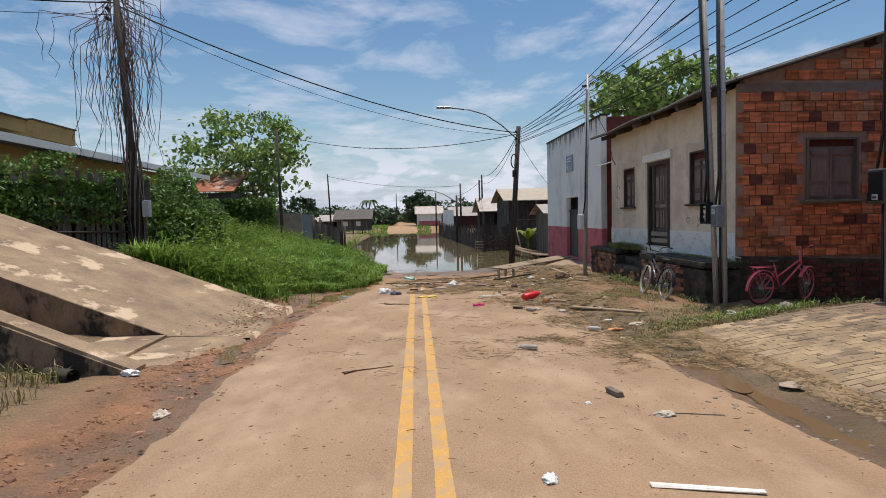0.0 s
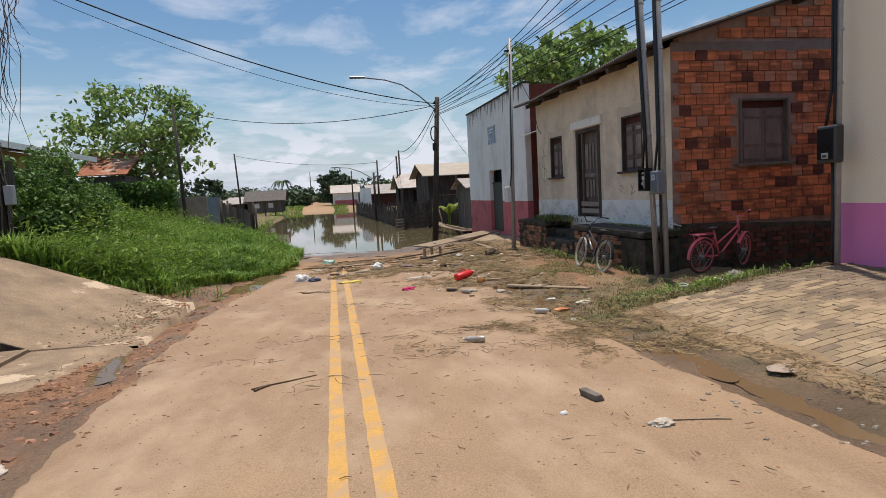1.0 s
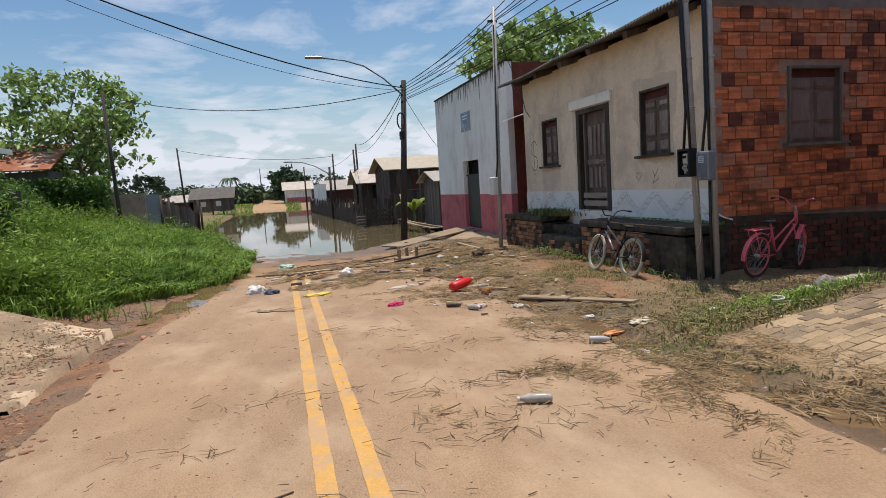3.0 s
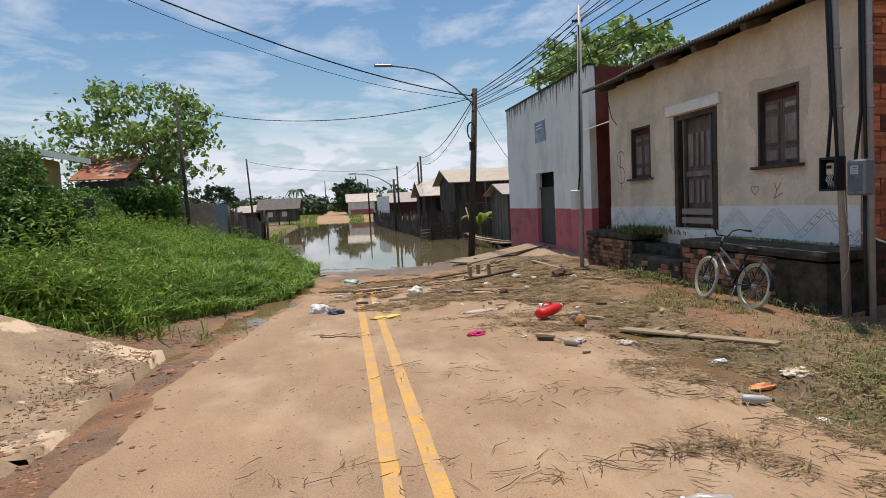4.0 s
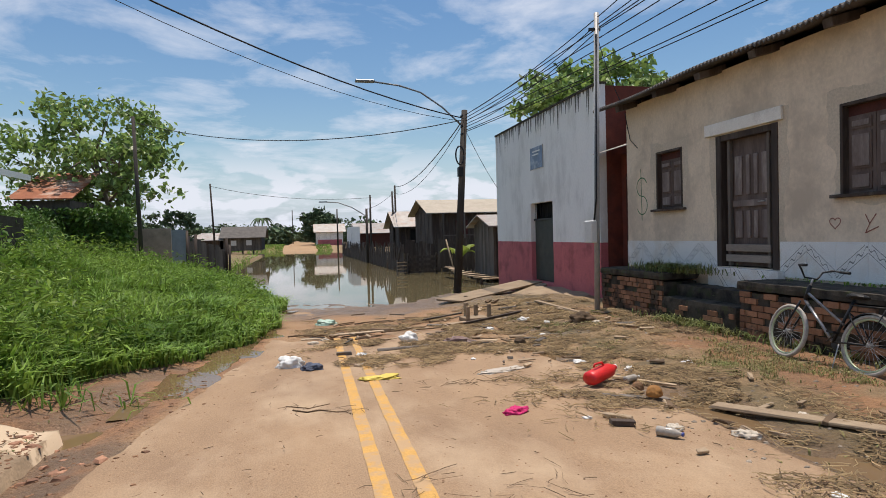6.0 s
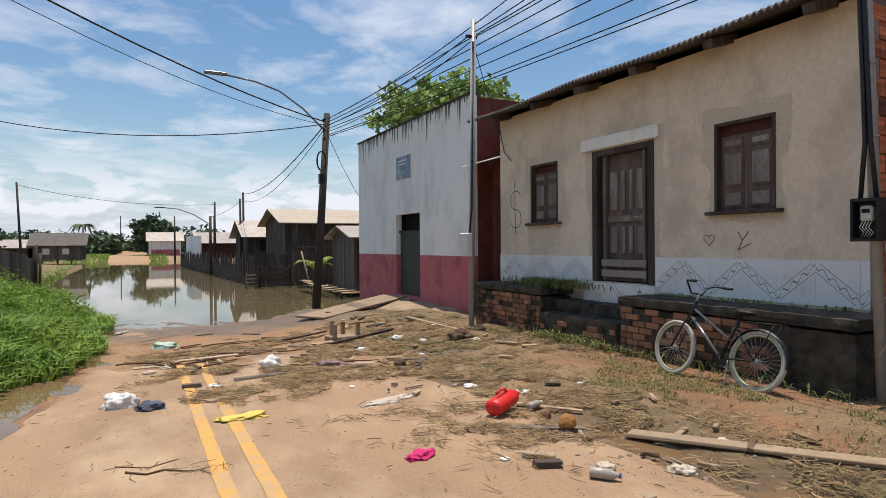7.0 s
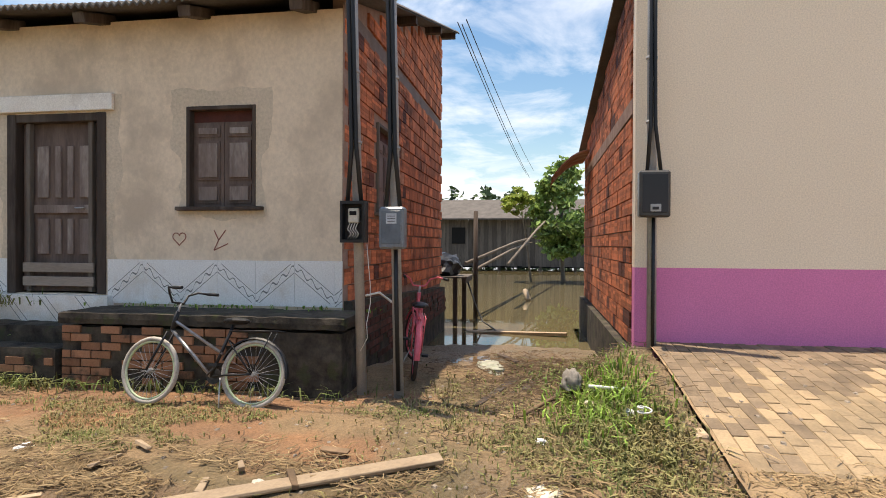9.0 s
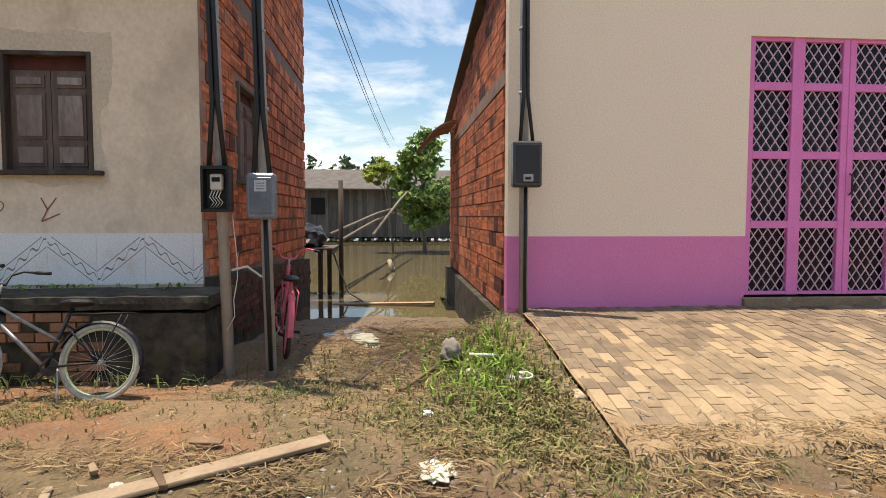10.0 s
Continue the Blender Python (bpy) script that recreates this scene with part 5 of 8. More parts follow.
boxpart("parapet_cap", lh, M_CONC_DARK, -13.05, -11.45, 14.45, 19.05, 4.98, 5.03)
boxpart("parapet", lh, M_YELLOWWALL, -14, -12.2, 20.5, 23.0, 4.7, 5.25)
boxpart("parapet_cap", lh, M_CONC_DARK, -14.05, -12.15, 20.45, 23.05, 5.25, 5.3)
rs = thing("shed", "small shed with a rusty patched tin roof behind the vines", "shed", (0, 0, 0))
bm = bmesh.new()
vs = box(bm, -13.4, -10.7, 37.6, 41.5, 3.62, 3.68)
for v_ in vs:
    v_.co.z += 0.40 * (v_.co.y - 37.6)
part("roof", bm, M_RUST, rs)
boxpart("wall", rs, M_WOODGREY, -13.2, -10.9, 37.9, 41.3, 0.0, 3.6)

fence = thing("picket_fence", "grey weathered paling fence overgrown with vines", "fence", (0, 0, 0))
rg = random.Random(3)
p_a, p_b = Vector((-9.6, 13.4, 0)), Vector((-6.9, 16.6, 0))
for k in range(34):
    p = p_a.lerp(p_b, k / 33)
    g = ground_z(p.x, p.y)
    boxpart("paling", fence, M_WOODGREY, -0.045, 0.045, -0.011, 0.011, 0, 1.75 + rg.uniform(-0.12, 0.15), m=pose(p.x, p.y, g + 0.05, rg.gauss(0, 1.5), rg.gauss(0, 2), 50))
for z in (0.9, 1.55):
    bm = bmesh.new()
    tube(bm, [p_a + Vector((0.05, -0.04, 0.75 + z)), p_b + Vector((0.05, -0.04, 0.65 + z))], 0.035, 4)
    part("rail", bm, M_WOODGREY, fence)


def scatter_box(n, lo, hi, shell=0.0):
    p = RNG.uniform(0, 1, (n, 3))
    return np.array(lo) + p * (np.array(hi) - np.array(lo))


def hedge_points(n, path, top, thick, base=0.3):
    """Points over a long, lumpy heap of vines along a path."""
    out = []
    seg = len(path) - 1
    for _ in range(n):
        k = RNG.integers(seg)
        f = RNG.uniform()
        p = Vector(path[k]).lerp(Vector(path[k + 1]), f)
        lump = 0.78 + 0.3 * fbm(p.x * 1.0, p.y * 1.0, 0.55, 6.0)
        z = RNG.uniform(0, 1) ** 0.75
        r = thick * (1.0 - 0.55 * z) * (0.7 + 0.6 * fbm(p.x, p.y + z * 2, 1.1, 8.0)) * RNG.uniform(0.75, 1.05)
        a = RNG.uniform(0, math.tau)
        zz_ = base + z * top * lump
        out.append((p.x + r * math.cos(a), p.y + r * math.sin(a), zz_))
    return np.array(out)


vp1 = hedge_points(24000, [(-14, 12.4), (-9.5, 14.2), (-7.7, 17.0), (-7.6, 19.5), (-8.0, 22.0)], 2.9, 1.25, 0.9)
vp1 = vp1[(vp1[:, 2] > 2.2) | (vp1[:, 1] > 17.2) | (RNG.uniform(size=len(vp1)) < np.where((vp1[:, 0] > -9.0) & (vp1[:, 0] < -7.7), 0.4, 0.9))]
vh = tagged(thing("vine_hedge", "dense green creeper heaped over the old fence", "hedge"), kind="stuff")
leaves("creeper_leaves", vp1, 0.14, M_VINE, vh, droop=0.5)
leaves("creeper_leaves", hedge_points(14000, [(-8.0, 21), (-8.8, 26), (-10.5, 33), (-12, 38)], 2.6, 1.4, 0.5), 0.14, M_VINE, vh, droop=0.5)
leaves("creeper_leaves", hedge_points(11000, [(-6.9, 16.4), (-6.4, 17.6), (-6.3, 19.6)], 2.5, 0.95, 0.3), 0.14, M_VINE, vh, droop=0.5)
leaves("creeper_leaves", hedge_points(8000, [(-14, 14.2), (-9.5, 14.3)], 2.5, 0.8, 0.7), 0.14, M_VINE, vh, droop=0.5)
leaves("creeper_leaves", hedge_points(6500, [(-9.9, 13.3), (-8.9, 14.2), (-7.6, 15.8)], 1.35, 0.55, 1.75), 0.14, M_VINE, vh, droop=0.6)
leaves("creeper_leaves", hedge_points(2500, [(-10.6, 12.9), (-9.2, 13.8)], 2.0, 0.5, 0.9), 0.14, M_VINE, vh, droop=0.6)
# plain near-black boxes inside the leaves paint in the hedge's inner shade
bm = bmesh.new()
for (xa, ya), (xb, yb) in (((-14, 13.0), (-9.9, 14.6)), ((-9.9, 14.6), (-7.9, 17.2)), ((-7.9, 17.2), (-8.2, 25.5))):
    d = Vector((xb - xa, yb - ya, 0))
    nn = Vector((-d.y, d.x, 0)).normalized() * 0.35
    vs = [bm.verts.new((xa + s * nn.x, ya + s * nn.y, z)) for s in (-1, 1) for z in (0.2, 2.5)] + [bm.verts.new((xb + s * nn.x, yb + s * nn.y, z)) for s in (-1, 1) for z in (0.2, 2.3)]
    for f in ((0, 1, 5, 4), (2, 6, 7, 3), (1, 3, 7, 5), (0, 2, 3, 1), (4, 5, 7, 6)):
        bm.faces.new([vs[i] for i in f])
part("tangled_stems", bm, mat("painted_hedge_shade", (0.028, 0.026, 0.016), (0.018, 0.018, 0.011), 8, 40, 1.0, 0.5), vh)

lw = thing("boundary_wall", "grey block wall with creeper over its top, tin sheet at its end", "wall", (0, 0, 0), kind="structure")
boxpart("wall", lw, M_WALLCONC, -9.1, -7.0, 39.9, 40.1, -0.4, 2.25, label="bare grey rendered wall")
boxpart("wall", lw, M_WALLCONC, -18, -9.1, 38.2, 38.4, -0.3, 2.6)
boxpart("tin_sheet", lw, mat("blue_grey_tin", (0.30, 0.34, 0.38), (0.24, 0.27, 0.30), 3, 40, 0.5, 0.1, metal=0.3), -6.98, -6.3, 39.92, 39.95, -0.3, 2.15)
vh2 = tagged(thing("vine_hedge", "creeper hanging over the grey boundary wall", "hedge"), kind="stuff")
leaves("creeper_leaves", np.concatenate([scatter_box(9000, (-18, 37.4, 1.2), (-8.3, 38.6, 3.2)), scatter_box(1500, (-9.6, 37.4, 0.4), (-8.4, 38.4, 2.4))]), 0.26, M_VINE, vh2, droop=0.6)
pf = thing("plank_fence", "dark upright plank fence running down to the water", "fence", (0, 0, 0))
rg = random.Random(8)
x = -6.25
k = 0
while k < 26:
    p = Vector((-6.25, 40.0, 0)).lerp(Vector((-4.75, 43.0, 0)), k / 25)
    boxpart("plank", pf, M_WOODGREY if rg.random() < 0.6 else M_WOODDARK, -0.12, 0.12, -0.014, 0.014, 0, rg.uniform(1.9, 2.35) * (1.0 - 0.012 * k), m=pose(p.x, p.y, -0.5, 0, rg.gauss(0, 1.5), 50))
    k += 1
for x, y, h in ((-6.25, 39.85, 2.1), (-5.85, 39.9, 1.9), (-4.7, 42.9, 1.7), (-4.5, 42.5, 1.3)):
    bm = bmesh.new()
    tube(bm, [(x, y, -0.6), (x + 0.03, y, h)], 0.07, 6)
    part("post", bm, M_WOODDARK, pf)
pier = thing("plank_walkway", "worn plank walkway lying at the water's edge", "walkway", (-5.6, 38.8, -0.22), -18)
for k in range(5):
    boxpart("plank", pier, M_WOODGREY, -1.6 + rg.uniform(-0.2, 0.2), 1.6 + rg.uniform(-0.3, 0.2), -0.5 + k * 0.21, -0.31 + k * 0.21, -0.03, 0.03)
boxpart("bearer", pier, M_WOODDARK, -1.2, -1.1, -0.5, 0.55, -0.3, -0.03)
boxpart("bearer", pier, M_WOODDARK, 1.1, 1.2, -0.5, 0.55, -0.3, -0.03)

# grass on the left bank
n = 160000
gxy = np.column_stack([RNG.uniform(-9.0, -0.7, n), 12.8 + RNG.uniform(0, 1, n) ** 1.35 * 25.0])
lim = np.interp(gxy[:, 1], [12.8, 14.0, 15.3, 16.3, 18, 20, 23, 27, 31, 35, 38], [-4.6, -3.3, -2.5, -1.7, -1.2, -1.0, -1.0, -1.3, -2.4, -3.5, -4.6])
jit = np.array([fbm(a, b, 0.8, 2.0) for a, b in gxy]) * 0.45
keep = (gxy[:, 0] < lim + jit) & ((gxy[:, 1] > 13.35) | (gxy[:, 0] > -3.2)) & ((gxy[:, 1] > 21) | (gxy[:, 0] > np.interp(gxy[:, 1], [13, 16, 19, 21], [-6.2, -5.5, -5.6, -6.2]) + jit))
gxy, jit, lim = gxy[keep], jit[keep], lim[keep]
inl = np.clip((lim + jit - gxy[:, 0]) / 1.6, 0.25, 1.0)
gz = np.array([ground_z(a, b) for a, b in gxy])
gh = (0.30 + 0.52 * inl) * (0.85 + 0.9 * jit) * np.interp(gxy[:, 0], [-8.5, -4.5], [1.2, 1.0])
blades("bank_grass", gxy, gz, gh * 0.85, 0.012 + 0.009 * RNG.uniform(size=len(gxy)), M_GRASS, "tall lush green grass covering the bank", "grass", lean=1.15)
n = 40000
p = np.column_stack([RNG.uniform(-8.8, -1.2, n), 13.5 + RNG.uniform(0, 1, n) ** 1.3 * 22])
lim = np.interp(p[:, 1], [12.8, 14.0, 15.3, 16.3, 18, 20, 23, 27, 31, 35, 38], [-4.9, -3.6, -2.8, -2.0, -1.5, -1.3, -1.3, -1.6, -2.7, -3.8, -4.9])
pat = np.array([fbm(a, b, 0.6, 33.0) for a, b in p])
sel = (p[:, 0] < lim) & (pat > -0.05) & ((p[:, 1] > 21) | (p[:, 0] > -5.6))
p, pat = p[sel], pat[sel]
zb = np.array([ground_z(a, b) for a, b in p]) + RNG.uniform(0.15, 0.95, len(p)) * (0.7 + 0.9 * np.clip(pat, 0, 1)) * np.interp(p[:, 0], [-8, -3], [1.3, 0.8])
leaves("bank_weeds", np.column_stack([p, zb]), 0.15, mat("yellow_green_weeds", (0.26, 0.36, 0.06), (0.15, 0.27, 0.04), 0.8, 6, 0.6, 0, rand=0.5, trans=0.3), None, "broad-leaved yellow-green weeds among the grass", "weeds", "stuff", droop=0.2, width=0.3)
n = 6000
gxy = np.column_stack([RNG.uniform(-7.5, -3.7, n), RNG.uniform(2.2, 7.0, n)])
pat = np.array([fbm(a, b, 0.8, 4.0) for a, b in gxy])
gxy = gxy[(pat + (-4.3 - gxy[:, 0]) * 0.4) > 0]
blades("verge_weeds", gxy, np.array([ground_z(a, b) for a, b in gxy]), np.full(len(gxy), 0.22), np.full(len(gxy), 0.008), M_GRASSDRY, "half-dry weeds beside the stair", "grass", lean=0.9)

# trees
tree("tree", "tall broad-leaved tree with an open crown behind the wall", (-10.2, 43, 0.2), 9, (-11.5, 43, 5.9), (4.5, 4.0, 3.8), 120, 46, 0.40, M_TREELEAF, 0.22, 3, 0.7, 26)
tree("tree", "broad-leaved tree rising behind the white building", (19.5, 46, -0.5), 13, (19.8, 46, 10.8), (5.9, 4.6, 2.9), 85, 48, 0.60, M_TREELEAF, 0.35, 5, 0.7, 20)
tree("tree", "young leafy tree standing in the flooded alley", (31, 8.0, -0.5), 5.5, (31, 8.1, 3.0), (1.6, 1.45, 2.7), 80, 60, 0.36, M_TREELEAF, 0.12, 8, 0.6, 8)
tree("tree", "yellow-green sapling leaning over the flooded alley", (31, 9.6, -0.5), 4, (31, 10.2, 3.6), (0.9, 0.95, 0.9), 22, 40, 0.34, mat("yellow_green_leaves", (0.40, 0.46, 0.10), (0.26, 0.34, 0.07), 0.8, 5, 0.5, 0, rand=0.4, trans=0.35), 0.06, 18, 0.6, 5)
tree("tree", "dense dark round tree near the far shore", (1.8, 118, 0.3), 7, (2.6, 118, 3.6), (3.6, 3.5, 3.2), 60, 60, 0.8, M_FARLEAF, 0.3, 9, 0.4, 6)
tree("tree", "dark tree behind the plank fence", (-11.0, 62, 0.0), 5, (-11.2, 62, 2.4), (2.3, 2.2, 1.8), 40, 50, 0.45, M_FARLEAF, 0.2, 10, 0.4, 6)
palm = thing("palm_tree", "slender palm standing over the far roofs", "palm tree", (-10.5, 165, 0))
bm = bmesh.new()
tube(bm, [(0, 0, 0), (0.1, 0, 3), (0, 0, 6.2)], [0.22, 0.16, 0.14], 6)
part("trunk", bm, M_BARK, palm)
for k in range(13):
    a = k * math.tau / 13
    bm = bmesh.new()
    prev = None
    for i in range(7):
        f = i / 6
        c = Vector((math.cos(a) * 3.0 * f, math.sin(a) * 3.0 * f, 6.2 + 1.1 * math.sin(f * 2.6) - 1.5 * f * f * (1 + k % 3 * 0.3)))
        w = Vector((-math.sin(a), math.cos(a), -0.5)) * 0.32 * math.sin(0.25 + f * 2.8)
        row = (bm.verts.new(c - w), bm.verts.new(c + Vector((0, 0, 0.08))), bm.verts.new(c + Vector((w.x, w.y, w.z)) * 1 * Vector((1, 1, 1)).x - Vector((0, 0, 2 * w.z)) * 0))
        if prev:
            bm.faces.new((prev[0], prev[1], row[1], row[0])), bm.faces.new((prev[1], prev[2], row[2], row[1]))
        prev = row
    part("frond", bm, M_FARLEAF, palm)
# far woods along the horizon
wc = []
rg = np.random.default_rng(21)


def wood_clump(x, y, z, h, w, n):
    d = rg.normal(size=(n, 3))
    d /= np.linalg.norm(d, axis=1, keepdims=True)
    d *= rg.uniform(0.3, 1.0, (n, 1)) ** 0.4
    wc.append(np.array([x, y, z + h * 0.5]) + d * [w, w * 0.7, h * 0.52])


for k in range(420):
    wood_clump(rg.uniform(-170, 150), rg.uniform(150, 210), 0.6, rg.uniform(2.5, 6.5), rg.uniform(2.0, 4.5), 90)
for k in range(160):
    wood_clump(rg.uniform(72, 92), rg.uniform(-50, 120), -0.2, rg.uniform(4.5, 10.0), rg.uniform(2.0, 4.0), 90)
for k in range(120):
    wood_clump(rg.uniform(-75, -26), rg.uniform(45, 150), 0.2, rg.uniform(2.5, 6.0), rg.uniform(2.0, 3.5), 90)
for k in range(60):
    wood_clump(rg.uniform(-16, -3) if k % 2 else rg.uniform(4, 40), rg.uniform(120, 150), 0.3, rg.uniform(1.5, 4.0), rg.uniform(1.2, 2.4), 80)
wc = np.concatenate(wc)
wc[:, 2] = np.maximum(wc[:, 2], 0.2)
leaves("far_woods", wc, 1.0, M_FARLEAF, None, "distant dark green woods along the horizon", "woods", "stuff", droop=0.2, width=0.8)


# ---- houses over the water ----
def plank_wall(parent, name, x0, x1, y0, y1, z0, z1, material, step=0.22):
    """Upright boards, each a little different, along x or y."""
    along_x = (x1 - x0) > (y1 - y0)
    L = (x1 - x0) if along_x else (y1 - y0)
    bm = bmesh.new()
    r_ = random.Random(int(x0 * 7 + y0 * 13))
    k = 0.0
    while k < L:
        w = min(step * r_.uniform(0.8, 1.15), L - k)
        o = r_.uniform(0, 0.02)
        if along_x:
            box(bm, x0 + k, x0 + k + w - 0.012, y0 + o, y1 + o, z0 + r_.uniform(-0.06, 0.03), z1)
        else:
            box(bm, x0 + o, x1 + o, y0 + k, y0 + k + w - 0.012, z0 + r_.uniform(-0.06, 0.03), z1)
        k += w
    ob = part(name, bm, material, parent)
    ob["kind"] = "stuff"
    return ob


def wood_house(label, x0, x1, y0, y1, z0, zeave, zridge, wallmat, roofmat, ridge_x=True, over=0.5):
    h = thing("wooden_house", label, "house", (0, 0, 0))
    plank_wall(h, "front_wall", x0, x1, y0, y0 + 0.04, z0, zeave, wallmat)
    plank_wall(h, "street_wall", x0 - 0.06, x0 - 0.02, y0, y1, z0, zeave, wallmat)
    # solid black filler, so that the unlit inside is only its colour
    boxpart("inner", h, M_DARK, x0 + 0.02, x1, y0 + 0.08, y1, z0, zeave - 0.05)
    bm = bmesh.new()
    ym, t = (y0 + y1) / 2, 0.05
    for (ya, za), (yb, zb) in (((y0 - over, zeave - 0.15), (ym, zridge)), ((y1 + over, zeave - 0.15), (ym, zridge))):
        vs = [bm.verts.new((x, y, z + o)) for x in (x0 - over, x1 + over) for (y, z) in ((ya, za), (yb, zb)) for o in (0, t)]
        for f in ((0, 1, 3, 2), (4, 6, 7, 5), (0, 4, 5, 1), (2, 3, 7, 6), (0, 2, 6, 4), (1, 5, 7, 3)):
            bm.faces.new([vs[i] for i in f])
    part("roof", bm, roofmat, h)
    bm = bmesh.new()
    vs = [bm.verts.new(p) for p in ((x0 - 0.04, y0, zeave), (x0 - 0.04, y1, zeave), (x0 - 0.04, ym, zridge - 0.03))]
    bm.faces.new(vs)
    part("gable", bm, wallmat, h)
    for yy in (y0 + 0.5, (y0 + y1) / 2, y1 - 0.5):
        boxpart("stilt", h, M_WOODDARK, x0 + 0.05, x0 + 0.2, yy, yy + 0.15, -1.0, z0)
    for xx in (x0 + 2, x1 - 1):
        boxpart("stilt", h, M_WOODDARK, xx, xx + 0.15, y0 + 0.05, y0 + 0.2, -1.0, z0)
    return h


ha = wood_house("dark plank stilt house with a pale sheet roof", 7.2, 13.5, 42, 47.5, 0.3, 2.95, 3.75, M_WOODDARK, M_ROOFPALE)
for xx in (8.6, 10.2):
    boxpart("shutter", ha, M_REDWOOD, xx, xx + 0.75, 41.95, 41.99, 1.4, 2.4)
for b in ((7.6, 11.5, 41.15, 41.2, 1.45, 1.52),):
    boxpart("porch_rail", ha, M_WOODGREY, *b)
for xx in (7.6, 8.9, 10.2, 11.4):
    boxpart("porch_post", ha, M_WOODGREY, xx, xx + 0.08, 41.14, 41.22, -0.8, 2.8)
hb = wood_house("grey plank stilt house with a low tin roof", 6.6, 11.0, 51, 56, 0.3, 2.3, 3.4, M_WOODDARK, M_METALROOF)
boxpart("door", hb, M_DARK, 7.4, 8.2, 50.96, 50.99, 0.4, 2.0)
hc = wood_house("white and brown riverside house with a tin roof", 5.4, 12, 70, 78, 0.4, 2.0, 3.0, M_REDWOOD, M_METALROOF)
boxpart("white_wall", hc, M_WHITE, 4.4, 5.3, 69, 75, 0.2, 2.6)
hs = wood_house("small plank shed beside the white building", 7.2, 10.5, 30.2, 33.0, -0.3, 1.95, 2.3, M_WOODGREY, M_METALROOF, over=0.35)
boxpart("door", hs, M_WOODDARK, 7.25, 7.9, 30.15, 30.19, -0.2, 1.75)
hf = wood_house("far white house with a tin roof on the shore", 1.8, 6.2, 110, 116, 0.3, 2.6, 3.9, M_WHITE, M_METALROOF)
boxpart("veranda_wall", hf, M_MAROON, 2.0, 6.0, 109.9, 109.95, 0.2, 1.2)
hl = wood_house("far grey plank house with dark sheet roof", -9.4, -5.2, 80, 86, 0.3, 1.9, 3.1, M_WOODGREY, M_ROOFDARK)
for xx in (-8.6, -6.9):
    boxpart("window_pane", hl, M_WHITEPL, xx, xx + 0.6, 79.93, 79.97, 0.9, 1.5)
hl2 = wood_house("low far house with a rusty tin roof", -12.8, -9.8, 80, 84, 0.2, 1.7, 2.4, M_WOODDARK, M_METALROOF)
for lab, x0, x1, y0, z1 in (("far shack among trees", 14, 20, 75, 2.8), ("far shack on the shore", 9, 15, 96, 2.8), ("far shack past the shore", -14, -9, 112, 2.6)):
    wood_house(lab + ", dark planks, tin roof", x0, x1, y0, y0 + 5, 0.2, z1 - 0.8, z1, M_WOODDARK, M_METALROOF)

# plank fence in the water
wf = thing("plank_fence", "dark half-drowned plank fence along the flooded street", "fence", (0, 0, 0))
rg = random.Random(17)
for k in range(150):
    f = k / 149
    p = Vector((4.7 - 0.9 * f, 38 + 36 * f, 0))
    if rg.random() < 0.93:
        boxpart("plank", wf, M_WOODDARK, -0.014, 0.014, -0.11, 0.11, -0.9, rg.uniform(0.75, 1.2), m=pose(p.x, p.y, 0, rg.gauss(0, 2), rg.gauss(0, 2), 0))
for k in range(20):
    p = Vector((4.75 + k * 0.2, 37.6, 0))
    boxpart("plank", wf, M_WOODDARK, -0.09, 0.09, -0.014, 0.014, -0.9, rg.uniform(1.0, 1.35), m=pose(p.x, p.y, 0, rg.gauss(0, 2), rg.gauss(0, 2), 0))
cr_ = thing("crate_pen", "open slatted wooden pen standing in the water", "crate", (5.4, 36.4, -0.6))
for z in (0.25, 0.5, 0.75, 1.0):
    boxpart("slat", cr_, M_WOODDARK, -0.75, 0.75, -0.02, 0.02, z, z + 0.12)
for x in (-0.72, 0.72):
    boxpart("post", cr_, M_WOODDARK, x - 0.05, x + 0.05, -0.02, 0.1, 0, 1.25)
lad = thing("white_rack", "small pale slatted rack leaning on the fence", "rack", (4.35, 36.5, -0.55), 20)
for k in range(4):
    boxpart("slat", lad, M_PLANK, -0.28, 0.28, -0.02, 0.02, 0.22 + k * 0.17, 0.27 + k * 0.17)
for x in (-0.25, 0.25):
    boxpart("upright", lad, M_WOODGREY, x - 0.03, x + 0.03, 0.0, 0.05, 0, 0.9)
bm = bmesh.new()
tube(bm, [(6.75, 34.8, -0.8), (6.35, 35.2, 1.3)], 0.035, 6)
solid("leaning_stick", bm, M_PLANK, "pale bare stick standing slanted in the water", "stick")
ban = thing("banana_plant", "young banana plant with broad yellow-green leaves", "plant", (7.3, 36.2, -0.5))
M_BANANA = mat("banana_leaf", (0.30, 0.36, 0.07), (0.18, 0.26, 0.04), 2, 10, 0.5, 0, trans=0.35)
for k in range(9):
    a, ln = k * 2.4, 1.1 + 0.35 * (k % 3)
    bm = bmesh.new()
    prev = None
    for i in range(8):
        f = i / 7
        c = Vector((math.cos(a) * ln * 0.75 * f, math.sin(a) * ln * 0.75 * f, 0.7 + ln * (1.25 * f - 0.95 * f * f)))
        w = Vector((-math.sin(a), math.cos(a), 0)) * 0.26 * math.sin(0.2 + f * 2.85)
        row = (bm.verts.new(c - w + Vector((0, 0, 0.07))), bm.verts.new(c), bm.verts.new(c + w + Vector((0, 0, 0.07))))
        if prev:
            bm.faces.new((prev[0], prev[1], row[1], row[0])), bm.faces.new((prev[1], prev[2], row[2], row[1]))
        prev = row
    part("leaf", bm, M_BANANA, ban)
bm = bmesh.new()
